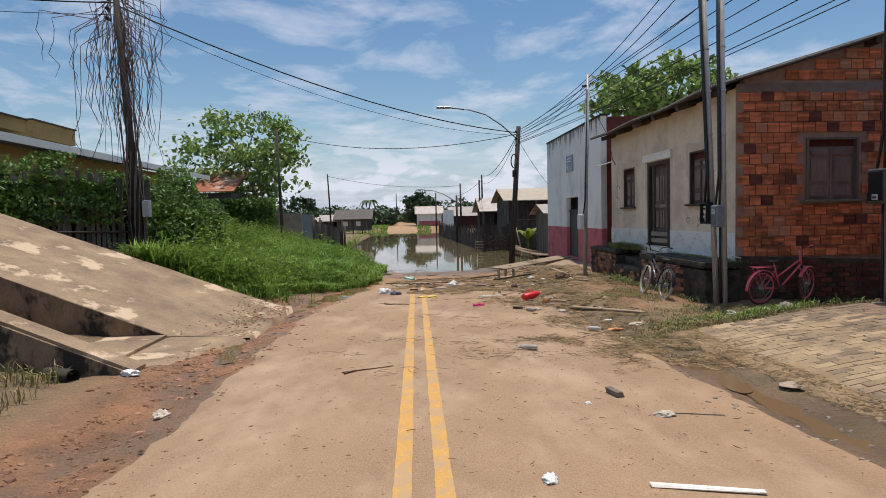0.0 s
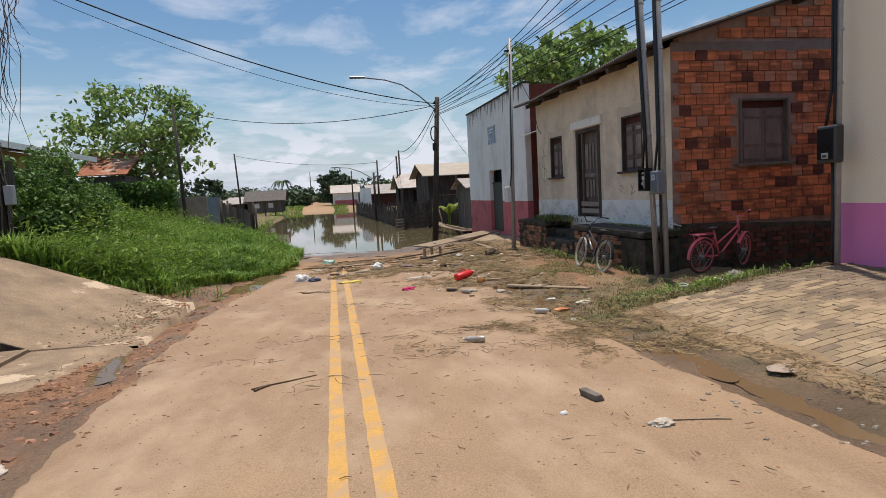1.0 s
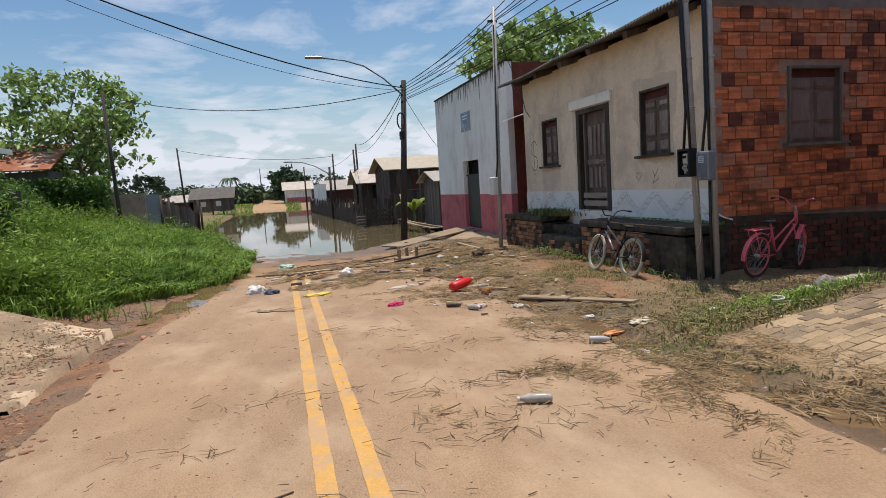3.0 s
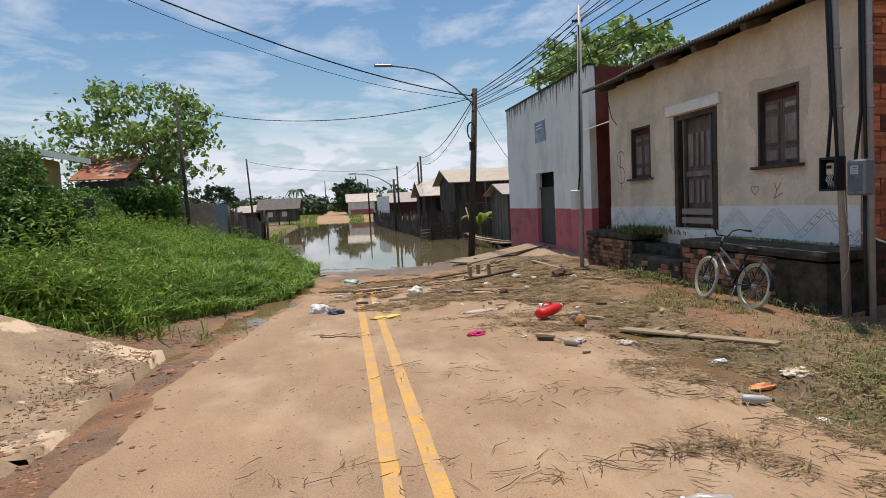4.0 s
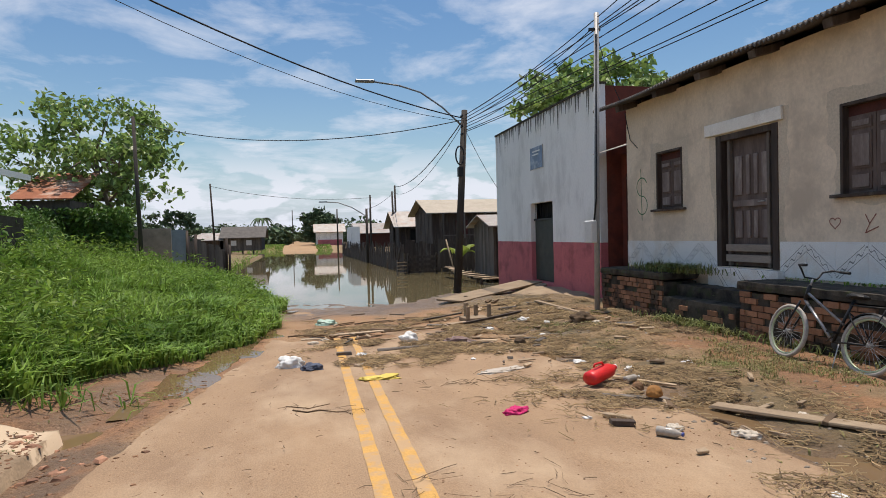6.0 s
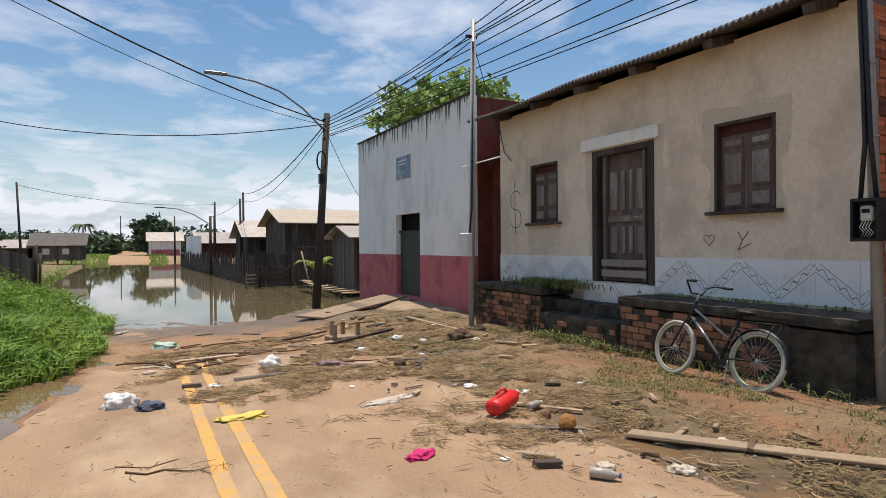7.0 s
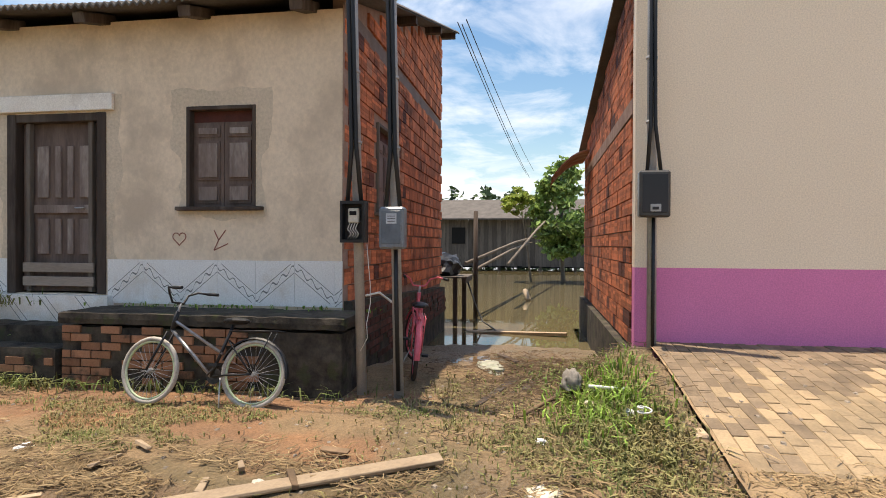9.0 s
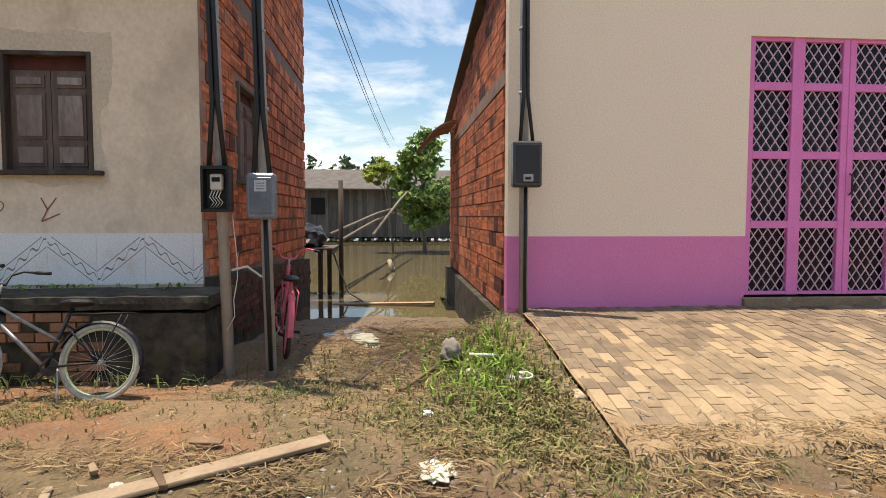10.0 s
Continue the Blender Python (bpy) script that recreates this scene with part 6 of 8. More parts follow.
tube(bm, [(0, 0, 0), (0, 0, 0.9)], [0.1, 0.07], 8)
part("stem", bm, M_BANANA, ban)

# alley: stilt house, deck, post
al = thing("stilt_house", "dark plank stilt house with grey sheet roof across the flooded yard", "house", (0, 0, 0))
plank_wall(al, "wall", 44, 44.05, 1.0, 17.0, -0.1, 3.35, M_WOODGREY, 0.3)
# black block painted as the dark inside of the house
boxpart("inner", al, M_DARK, 44.1, 50, 1, 17, -0.2, 3.2)
boxpart("window", al, M_DARK, 43.95, 43.985, 14.6, 15.6, 1.55, 2.75)
bm = bmesh.new()
vs = box(bm, 43.3, 48, 0.4, 17.6, 3.3, 3.4)
for v_ in vs:
    v_.co.z += 0.36 * (v_.co.x - 43.3)
part("roof", bm, M_ROOFDARK, al)
for y in (6.5, 9, 12, 15):
    boxpart("stilt", al, M_WOODDARK, 44, 44.2, y, y + 0.2, -1, -0.1)
dk = thing("deck", "rough plank deck on posts over the water", "deck", (0, 0, 0))
for k in range(7):
    boxpart("plank", dk, M_WOODGREY, 13.9 + k * 0.2, 14.08 + k * 0.2, 10.95, 12.6, 0.70, 0.74)
for x, y in ((14.9, 11.1), (13.95, 11.2), (14.9, 12.4)):
    boxpart("post", dk, M_WOODDARK, x, x + 0.1, y, y + 0.1, -1.0, 0.70)
boxpart("bearer", dk, M_WOODDARK, 13.9, 15.3, 10.98, 11.05, 0.60, 0.70)
bm = bmesh.new()
tube(bm, [(15.35, 10.9, -1.0), (15.15, 10.88, 2.35)], 0.06, 7)
solid("mooring_post", bm, M_WOODDARK, "dark upright post standing in the water beside the deck", "post")
bm = bmesh.new()
bmesh.ops.create_icosphere(bm, subdivisions=3, radius=1.0)
for v_ in bm.verts:
    d = v_.co.copy()
    v_.co = Vector((d.x * 0.5, d.y * 0.42, max(-0.2, d.z * 0.34))) * (1 + 0.25 * noise.fractal(d * 2.3, 0.8, 2, 3))
    v_.co += Vector((14.5, 11.6, 0.95))
tb = solid("black_tarpaulin", bm, mat("black_sheet", (0.015, 0.016, 0.018), (0.03, 0.03, 0.032), 6, 30, 0.35, 0.2), "crumpled shiny black plastic sheet heaped on the deck", "tarpaulin")
for p0, p1 in (((15.6, 11.2, 1.0), (33, 9.2, 2.0)), ((15.6, 11.0, 0.8), (30, 9.6, 1.6)), ((18, 10.2, 0.9), (34, 8.5, 3.2))):
    bm = bmesh.new()
    tube(bm, [p0, Vector(p0).lerp(Vector(p1), 0.5) + Vector((0, 0, 0.1)), p1], 0.05, 5)
    solid("bare_branch", bm, M_BARK, "long bare pale pole lying aslant over the water", "branch")
bm = bmesh.new()
box(bm, -1.1, 1.1, -0.09, 0.09, -0.03, 0.03, m=pose(12.9, 9.8, WATER_Z + 0.02, 0, 2, 78))
solid("floating_plank", bm, M_PLANK, "waterlogged plank floating in the alley", "plank")
bm = bmesh.new()
tube(bm, [(20.6, 9.6, WATER_Z), (21.2, 9.75, WATER_Z + 0.3)], 0.09, 7)
solid("floating_log", bm, M_PLANK, "pale log sticking out of the alley water", "log")
bm = bmesh.new()
tube(bm, [(14.3, 11.0, 0.65), (14.2, 10.8, 0.1), (14.0, 10.6, -0.3), (13.6, 10.3, -0.42), (13.0, 10.2, -0.40)], 0.02, 6)
solid("black_hose", bm, M_BLACK, "black hose hanging from the deck into the water", "hose")


# ---- bicycles ----
def wheel(parent, c, r, turn, tyremat, rimmat, spokemat):
    """A wheel standing along local x, turned about z: tyre > rim, spokes, hub."""
    m = Matrix.Translation(c) @ pose(0, 0, 0, 0, 0, turn)
    bm = bmesh.new()
    n, k = 28, 8

    def torus(bm, R, q, qz):
        rings = []
        for i in range(n):
            a = i * math.tau / n
            rings.append([bm.verts.new(m @ Vector(((R + q * math.cos(b)) * math.cos(a), qz * math.sin(b), (R + q * math.cos(b)) * math.sin(a)))) for b in [j * math.tau / k for j in range(k)]])
        for i in range(n):
            for j in range(k):
                bm.faces.new((rings[i][j], rings[i][(j + 1) % k], rings[(i + 1) % n][(j + 1) % k], rings[(i + 1) % n][j])).smooth = True
    torus(bm, r - 0.022, 0.022, 0.024)
    w = part("wheel", bm, tyremat, parent)
    bm = bmesh.new()
    torus(bm, r - 0.05, 0.012, 0.014)
    part("rim", bm, rimmat, w)
    bm = bmesh.new()
    for i in range(28):
        a = i * math.tau / 28
        b = a + (0.35 if i % 2 else -0.35)
        s = 0.028 if i % 4 < 2 else -0.028
        tube(bm, [m @ Vector((0.02 * math.cos(b), s, 0.02 * math.sin(b))), m @ Vector(((r - 0.055) * math.cos(a), 0, (r - 0.055) * math.sin(a)))], 0.0022, 3, False)
    part("spokes", bm, spokemat, w)["kind"] = "stuff"
    bm = bmesh.new()
    tube(bm, [m @ Vector((0, -0.045, 0)), m @ Vector((0, 0.045, 0))], 0.022, 8)
    part("hub", bm, spokemat, w)
    return w


def bicycle(label, m, framemat, tyremat, rimmat, steer, fendermat=None, tubemat=None):
    ob = thing("bicycle", label, "bicycle")
    ob.matrix_basis = m
    R, wb = 0.325, 1.07

    def t(name, pts, r, mt, seg=7):
        bm = bmesh.new()
        tube(bm, pts, r, seg)
        return part(name, bm, mt, ob)
    wheel(ob, Vector((0, 0, R)), R, 0, tyremat, rimmat, M_STEEL)
    wheel(ob, Vector((wb, 0, R)), R, steer, tyremat, rimmat, M_STEEL)
    bb, st, hd, hl = (0.43, 0, 0.29), (0.27, 0, 0.72), (0.86, 0, 0.86), (0.89, 0, 0.72)
    t("down_tube", [hl, bb], 0.018, tubemat or framemat)
    t("top_tube", [hd, (0.86, 0, 0.80), (0.33, 0, 0.50)], 0.016, tubemat or framemat)
    t("seat_tube", [bb, (0.25, 0, 0.78)], 0.016, framemat)
    t("head_tube", [hl, (0.85, 0, 0.90)], 0.024, framemat)
    for s in (-0.055, 0.055):
        t("chain_stay", [bb, (0.2, s, 0.31), (0, s, R)], 0.009, framemat)
        t("seat_stay", [(0.29, 0, 0.64), (0.2, s, 0.56), (0, s, R)], 0.008, framemat)
        q = pose(0, 0, 0, 0, 0, steer)
        t("fork_blade", [Vector((0.90, s, 0.70)), Vector((wb, 0, R)) + q @ Vector((-0.07, s, 0.15)), Vector((wb, 0, R)) + q @ Vector((0, s, 0))], 0.012, framemat)
    bm = bmesh.new()
    tube(bm, [(0.85, 0, 0.88), (0.835, 0, 0.98)], 0.013, 7)
    part("stem", bm, M_STEEL, ob)
    q = Matrix.Translation((0.835, 0, 0.98)) @ pose(0, 0, 0, 0, 0, steer)
    for s in (-1, 1):
        t("handlebar", [q @ Vector(p) for p in ((0, 0, 0), (0.03, 0.08 * s, 0.0), (0.03, 0.14 * s, 0.09), (-0.02, 0.22 * s, 0.13), (-0.14, 0.26 * s, 0.12))], 0.011, framemat if fendermat else M_BLACK)
        t("grip", [q @ Vector(p) for p in ((-0.10, 0.255 * s, 0.122), (-0.22, 0.28 * s, 0.118))], 0.016, M_BLACK)
    bm = bmesh.new()
    bmesh.ops.create_uvsphere(bm, u_segments=12, v_segments=8, radius=1)
    for v in bm.verts:
        w = 0.10 if v.co.x < 0 else 0.10 * (1 - 0.7 * v.co.x)
        v.co = Vector((0.22 + v.co.x * 0.14, v.co.y * w, 0.82 + v.co.z * 0.035))
    part("saddle", bm, M_BLACK, ob)
    for s in (-0.06, 0.0, 0.06):
        t("rack_rail", [(0.25, s, 0.72), (-0.25, s, 0.73)], 0.007, fendermat or M_BLACK)
    for s in (-0.06, 0.06):
        t("rack_strut", [(-0.18, s, 0.73), (0, s, R)], 0.006, fendermat or M_BLACK)
    for c, lo, hi in ((Vector((0, 0, R)), 20, 185), (Vector((wb, 0, R)), 25, 150)):
        if fendermat or c.x == 0:
            bm = bmesh.new()
            prev = None
            st_ = steer if c.x else 0
            mm = Matrix.Translation(c) @ pose(0, 0, 0, 0, 0, st_)
            for i in range(15):
                a = radians(lo + (hi - lo) * i / 14)
                row = [bm.verts.new(mm @ Vector(((R + o) * math.cos(a), s, (R + o) * math.sin(a)))) for s, o in ((-0.035, 0.004), (-0.02, 0.02), (0.02, 0.02), (0.035, 0.004), (0.02, 0.017), (-0.02, 0.017))]
                if prev:
                    for j in range(6):
                        bm.faces.new((prev[j], prev[(j + 1) % 6], row[(j + 1) % 6], row[j]))
                prev = row
            part("mudguard", bm, fendermat or M_BLACK, ob)
    bm = bmesh.new()
    tube(bm, [(0.43, -0.06, 0.29), (0.43, -0.052, 0.29)], 0.075, 18)
    part("chainring", bm, M_CRANK, ob)
    for s, e in ((-0.08, (0.53, 0.18)), (0.08, (0.33, 0.40))):
        t("crank", [(0.43, s, 0.29), (e[0], s * 1.1, e[1])], 0.009, M_CRANK)
        boxpart("pedal", ob, M_BLACK, e[0] - 0.045, e[0] + 0.045, s * 1.1 - 0.04 + (0.045 if s > 0 else -0.045), s * 1.1 + 0.04 + (0.045 if s > 0 else -0.045), e[1] - 0.012, e[1] + 0.012)
    t("kickstand", [(0.30, 0.06, 0.28), (0.22, 0.18, 0.02)], 0.007, M_STEEL)
    return ob


M_TYRE = mat("dusty_grey_tyre", (0.50, 0.46, 0.40), (0.36, 0.33, 0.285), 12, 60, 0.9, 0.3)
M_TYREDARK = mat("dark_muddy_tyre", (0.075, 0.055, 0.045), (0.045, 0.035, 0.03), 12, 60, 0.9, 0.3)
M_CHROME = mat("worn_silver_frame", (0.36, 0.36, 0.38), (0.16, 0.16, 0.17), 9, 60, 0.3, 0.03, metal=0.7)
M_CRANK = mat("dark_greasy_steel", (0.10, 0.095, 0.09), (0.05, 0.046, 0.042), 9, 60, 0.5, 0.1, metal=0.5)
M_GREENRIM = mat("pale_lime_rim", (0.52, 0.62, 0.36), (0.45, 0.50, 0.36), 3, 40, 0.4, 0.03, metal=0.2)
GB = ground_z(5.15, 12.5)
bicycle("silver and black bicycle with dusty tyres leaning on the walkway", pose(5.22, 11.98, GB - 0.01, 0, 12, 0) @ pose(0, 0, 0, 0, 0, 90), M_BLACK, M_TYRE, M_GREENRIM, -6, None, M_CHROME)
bicycle("faded pink ladies' bicycle with carrier leaning on brick wall", pose(6.52, 10.70, ground_z(6.9, 10.9) - 0.01, 6, 0, 0) @ pose(0, 0, 0, 0, 0, 13), M_BIKEPINK, M_TYREDARK, M_BIKEPINK, 18, M_BIKEPINK)


# ---- flood litter ----
def top_z(x, y):
    """The surface under a loose thing: ramp, pavers, road or earth."""
    z = road_top(x, y)
    if -12 < x < -2.5 and 9.35 < y < 12.68:
        z = max(z, ramp_z(x, y))
    if 3.6 < x < 7 and y < 8.1:
        z = max(z, paver_z(x, y))
    return z


def straws(name, xy, ln, r, material, label, category, parent=None, tilt=0.12, lift=0.012, flow=None):
    """Dry stalks strewn on the ground: slim three-sided rods, some bent."""
    n = len(xy)
    z = np.array([top_z(a, b) for a, b in xy]) + lift + RNG.uniform(0, 0.03, n)
    c = np.column_stack([xy, z])
    a = RNG.uniform(0, math.tau, n) if flow is None else RNG.normal(flow, 0.7, n)
    el = RNG.normal(0, tilt, n)
    L = ln * RNG.uniform(0.4, 1.5, n)
    d = np.column_stack([np.cos(a) * np.cos(el), np.sin(a) * np.cos(el), np.sin(el)]) * (L / 2)[:, None]
    s = np.column_stack([-np.sin(a), np.cos(a), np.zeros(n)])
    rr = (r * RNG.uniform(0.6, 1.5, n))[:, None]
    bend = s * (L * RNG.normal(0, 0.10, n))[:, None]
    up = np.array([[0, 0, 1.0]])
    vs = []
    for q, f in ((c - d, 0.8), (c + bend, 1.0), (c + d, 0.6)):
        vs += [q + s * rr * f, q - s * rr * f, q + up * rr * 1.5 * f]
    v = np.stack(vs, 1).reshape(-1, 3)
    k = np.arange(n)[:, None] * 9
    f = []
    for o in (0, 3):
        for i in range(3):
            j = (i + 1) % 3
            f.append(k + [o + i, o + j, o + 3 + j])
            f.append(k + [o + i, o + 3 + j, o + 3 + i])
    return raw(name, v, np.concatenate(f), material, label, category, "stuff", parent)


def litter_density(x, y):
    """How thickly the flood left straw at a place on the right verge and across the road's end."""
    n1 = fbm(x, y, 0.75, 12.0)
    d = smooth(2.3, 3.4, x + 0.8 * n1) * smooth(5.9, 4.6, x) * smooth(3.5, 5.5, y) * smooth(22.5, 19, y) * (0.35 + 0.65 * smooth(-0.15, 0.2, n1))
    if y < 8.4 and x > 3.1:
        d *= smooth(3.9, 3.3, x)
    if y < 6.2:
        d *= smooth(4.8, 6.2, y)
    if x > 2.6:
        d *= smooth(5.9, 6.7, y)
    d *= 1 - 0.75 * math.exp(-(((x - 3.1) / 0.45) ** 2 + ((y - 9.3) / 1.3) ** 2))
    d = max(d, 0.9 * smooth(14.6, 15.8, y + 1.3 * n1) * smooth(20.5, 18.5, y - 1.2 * n1) * smooth(-0.9, 0.2, x) * smooth(0.0, 0.25, n1 + 0.12))
    d = max(d, 0.55 * math.exp(-((y - 7.3 - 0.12 * x + 0.5 * n1) / 0.35) ** 2) * smooth(0.0, 1.8, x) * smooth(4.5, 3, x))
    d = max(d, 0.85 * math.exp(-(((x - 2.6) / 0.9) ** 2 + ((y - 12.3) / 0.9) ** 2)))
    d = max(d, 0.95 * math.exp(-(((x - 3.3 - 0.3 * n1) / 1.0) ** 4 + ((y - 7.2) / 0.95) ** 4)) * (0.6 + 0.6 * smooth(-0.2, 0.1, n1)))
    d *= 1 - 0.5 * smooth(3.5, 4.1, x + 0.5 * n1) * smooth(11.5, 10.0, y)
    d *= 1 - 0.93 * smooth(3.95, 4.5, x + 0.6 * n1) * smooth(10.8, 11.6, y) * smooth(15.5, 14.3, y)
    d *= 1 - 0.85 * smooth(3.75, 4.5, x + 0.5 * n1) * smooth(12.5, 11.0, y)
    d *= smooth(-0.22, 0.16, fbm(x, y, 1.9, 51.0))
    return min(1.0, d)


def litter_points(n, lo, hi, power=1.0):
    p = np.column_stack([RNG.uniform(lo[0], hi[0], n), RNG.uniform(lo[1], hi[1], n)])
    d = np.array([litter_density(a, b) for a, b in p])
    return p[RNG.uniform(size=n) < d ** power]


straws("dry_straw", litter_points(330000, (-0.8, 3.6), (6.0, 22.5), 1.5), 0.115, 0.0034, M_STRAW, "dry pale straw left in drifts by the flood", "straw")
straws("dead_twigs", litter_points(30000, (-0.8, 3.6), (6.0, 22.5), 1.6), 0.13, 0.0042, M_TWIG, "dark soaked twigs and stalks among the straw", "twigs")
straws("road_bits", np.column_stack([RNG.uniform(-1.8, 2.8, 260), RNG.uniform(2.3, 17.5, 260)]), 0.055, 0.0025, M_TWIG, "scattered bits of twig on the silted road", "twigs", tilt=0.03, lift=0.004)
# wispy lines of stalks across the road
wl_ = []
for (x0, y0, x1, y1, m_, sp_r) in ((0.2, 8.1, 2.6, 7.7, 70, 0.12), (0.4, 9.4, 2.8, 9.0, 60, 0.15), (-1.0, 8.2, 0.2, 8.3, 25, 0.12), (0.5, 7.0, 2.2, 6.9, 60, 0.12), (0.8, 13.3, 2.0, 13.2, 45, 0.1), (0.1, 10.6, 1.3, 10.2, 35, 0.15), (-0.6, 12.8, 0.1, 12.4, 22, 0.06), (-1.4, 7.6, -0.6, 7.4, 15, 0.08), (-0.4, 6.2, 0.4, 6.4, 15, 0.1)):
    f = RNG.uniform(0, 1, m_)
    wl_.append(np.column_stack([x0 + (x1 - x0) * f, y0 + (y1 - y0) * f]) + RNG.normal(0, sp_r, (m_, 2)))
straws("stalk_trails", np.concatenate(wl_), 0.15, 0.0019, M_TWIG, "thin trails of dead stalks lying across the road", "twigs", tilt=0.04, lift=0.004)
# gravel, clods and rubble
def clods(name, pts, size, material, label, category):
    v, f = [], []
    base = [(-1, -1, -0.4), (1, -1, -0.4), (1, 1, -0.4), (-1, 1, -0.4), (-0.7, -0.6, 0.6), (0.7, -0.7, 0.5), (0.6, 0.7, 0.7), (-0.6, 0.6, 0.5)]
    for (x, y) in pts:
        s, a = size * RNG.uniform(0.4, 1.4), RNG.uniform(0, math.tau)
        z = top_z(x, y)
        o = len(v)
        for b in base:
            j = RNG.uniform(0.75, 1.25, 3)
            v.append((x + s * (b[0] * j[0] * math.cos(a) - b[1] * j[1] * math.sin(a)), y + s * (b[0] * j[0] * math.sin(a) + b[1] * j[1] * math.cos(a)) * 0.8, z + s * 0.6 * b[2] * j[2]))
        f += [tuple(o + i for i in q) for q in ((4, 5, 6, 7), (0, 1, 5, 4), (1, 2, 6, 5), (2, 3, 7, 6), (3, 0, 4, 7))]
    return raw(name, v, f, material, label, category, "stuff")


M_CLOD = mat("red_clay_clods", (0.30, 0.165, 0.09), (0.20, 0.11, 0.062), 6, 50, 0.95, 0.4, rand=0.35)
clods("clay_clods", np.array([(a + 0.45 * fbm(a, b, 0.5, 41.0), b) for a, b in np.column_stack([RNG.normal(-2.6, 0.38, 2800), RNG.uniform(2.0, 15.5, 2800)]) if fbm(a, b, 0.9, 44.0) > -0.06]), 0.017, M_CLOD, "broken red clay and brick crumbs along the road edge", "clods")
clods("brick_chips", np.array([(a, b) for a, b in np.column_stack([RNG.normal(-2.55, 0.3, 170), RNG.uniform(3.0, 13.0, 170)])]), 0.035, mat("brick_chip", (0.36, 0.19, 0.115), (0.25, 0.13, 0.08), 6, 50, 0.95, 0.3, rand=0.5), "flat broken brick chips beside the road", "rubble")
clods("pebbles", np.column_stack([RNG.uniform(2.4, 6.4, 900), RNG.uniform(3.5, 20, 900)]), 0.018, mat("grey_pebbles", (0.32, 0.27, 0.21), (0.2, 0.165, 0.13), 6, 50, 0.95, 0.2, rand=0.4), "small stones and crumbs on the verge", "pebbles")
clods("road_grit", np.column_stack([RNG.uniform(-1.9, 2.8, 2600), RNG.uniform(1.8, 17, 2600)]), 0.0065, M_CLOD, "grit and crumbs on the silted road", "grit")

# green regrowth on the verge, alley weeds and moss plants on the walkway
n = 130000
p = np.column_stack([RNG.uniform(2.6, 6.2, n), RNG.uniform(5.5, 19.5, n)])
dn = np.array([smooth(0.0, 0.3, fbm(a, b, 0.9, 20.0)) * smooth(3.1, 3.9, a) * smooth(5.6, 4.9, a) for a, b in p])
dn += np.array([0.45 * math.exp(-(((a - 3.4) / 0.7) ** 2 + ((b - 8.1) / 0.6) ** 2)) for a, b in p])
p = p[RNG.uniform(size=n) < dn * 0.6]
p = p[~((p[:, 1] < 8.3) & (p[:, 0] > 3.8)) & (p[:, 1] > 6.9)]
blades("verge_grass", p, np.array([ground_z(a, b) for a, b in p]), np.full(len(p), 0.055), np.full(len(p), 0.0048), M_GRASSDRY, "short trampled half-dry grass on the verge", "grass", lean=1.9)


def weeds(name, c, sx, sy, n, h, label, z=None, w=0.011, material=None, lean=1.5):
    q = np.column_stack([RNG.normal(c[0], sx, n), RNG.normal(c[1], sy, n)])
    zz_ = np.array([ground_z(a, b) for a, b in q]) if z is None else np.full(n, z)
    return blades(name, q, zz_, np.full(n, h), np.full(n, w), material or M_GRASS, label, "weeds", lean=lean)


M_GRASSOLIVE = mat("olive_weeds", (0.15, 0.22, 0.055), (0.22, 0.21, 0.08), 1.5, 10, 0.7, 0, rand=0.5, trans=0.25)
weeds("weed_clump", (5.45, 8.75), 0.45, 0.22, 520, 0.17, "bushy green weeds along the paver edge", None, 0.009, M_GRASS, 1.0)
weeds("weed_clump", (5.2, 8.7), 0.6, 0.25, 700, 0.12, "half-dry weeds along the paver edge", None, 0.008, M_GRASSOLIVE, 1.2)
weeds("weed_clump", (4.4, 8.55), 0.45, 0.22, 1100, 0.09, "low weeds straggling beside the pavers", None, 0.008, M_GRASSDRY)
weeds("weed_clump", (5.0, 9.6), 0.9, 0.8, 1500, 0.055, "sparse grass tufts on bare earth", None, 0.007, M_GRASSDRY)
straws("ramp_litter", np.column_stack([RNG.normal(-2.9, 0.25, 140), RNG.uniform(7.4, 12.6, 140)]), 0.06, 0.004, M_TWIG, "crumbs of bark and stalk at the ramp's foot", "litter", tilt=0.04)
clods("ramp_crumbs", np.column_stack([RNG.normal(-2.9, 0.28, 350), RNG.uniform(7.2, 12.6, 350)]), 0.014, M_CLOD, "earth crumbs washed over the ramp's foot", "clods")
p = np.column_stack([RNG.normal(-3.0, 0.3, 420), RNG.normal(11.4, 0.8, 420)])
p = p[p[:, 0] < -2.6]
blades("ramp_moss", p, np.array([top_z(a, b) for a, b in p]), np.full(len(p), 0.03), np.full(len(p), 0.006), M_GRASSDRY, "thin mossy growth on the ramp's foot", "grass", lean=1.8)
p = np.column_stack([RNG.uniform(3.6, 3.95, 1600), RNG.uniform(2.0, 8.3, 1600)])
straws("paver_edge_litter", p, 0.09, 0.0035, M_STRAW, "straw caught along the pavers' lower edge", "straw")
straws("alley_straw", np.column_stack([RNG.normal(7.0, 1.1, 3500), RNG.normal(9.3, 0.55, 3500)]), 0.10, 0.0035, M_TWIG, "soaked stalks strewn over the alley mud", "straw")
weeds("weed_clump", (6.9, 9.0), 0.6, 0.35, 700, 0.08, "low sprouts on the alley mud", None, 0.008, M_GRASSOLIVE)
weeds("weed_clump", (6.0, 10.2), 0.5, 0.15, 110, 0.09, "weeds under the pink bicycle", None, 0.008, M_GRASSDRY)
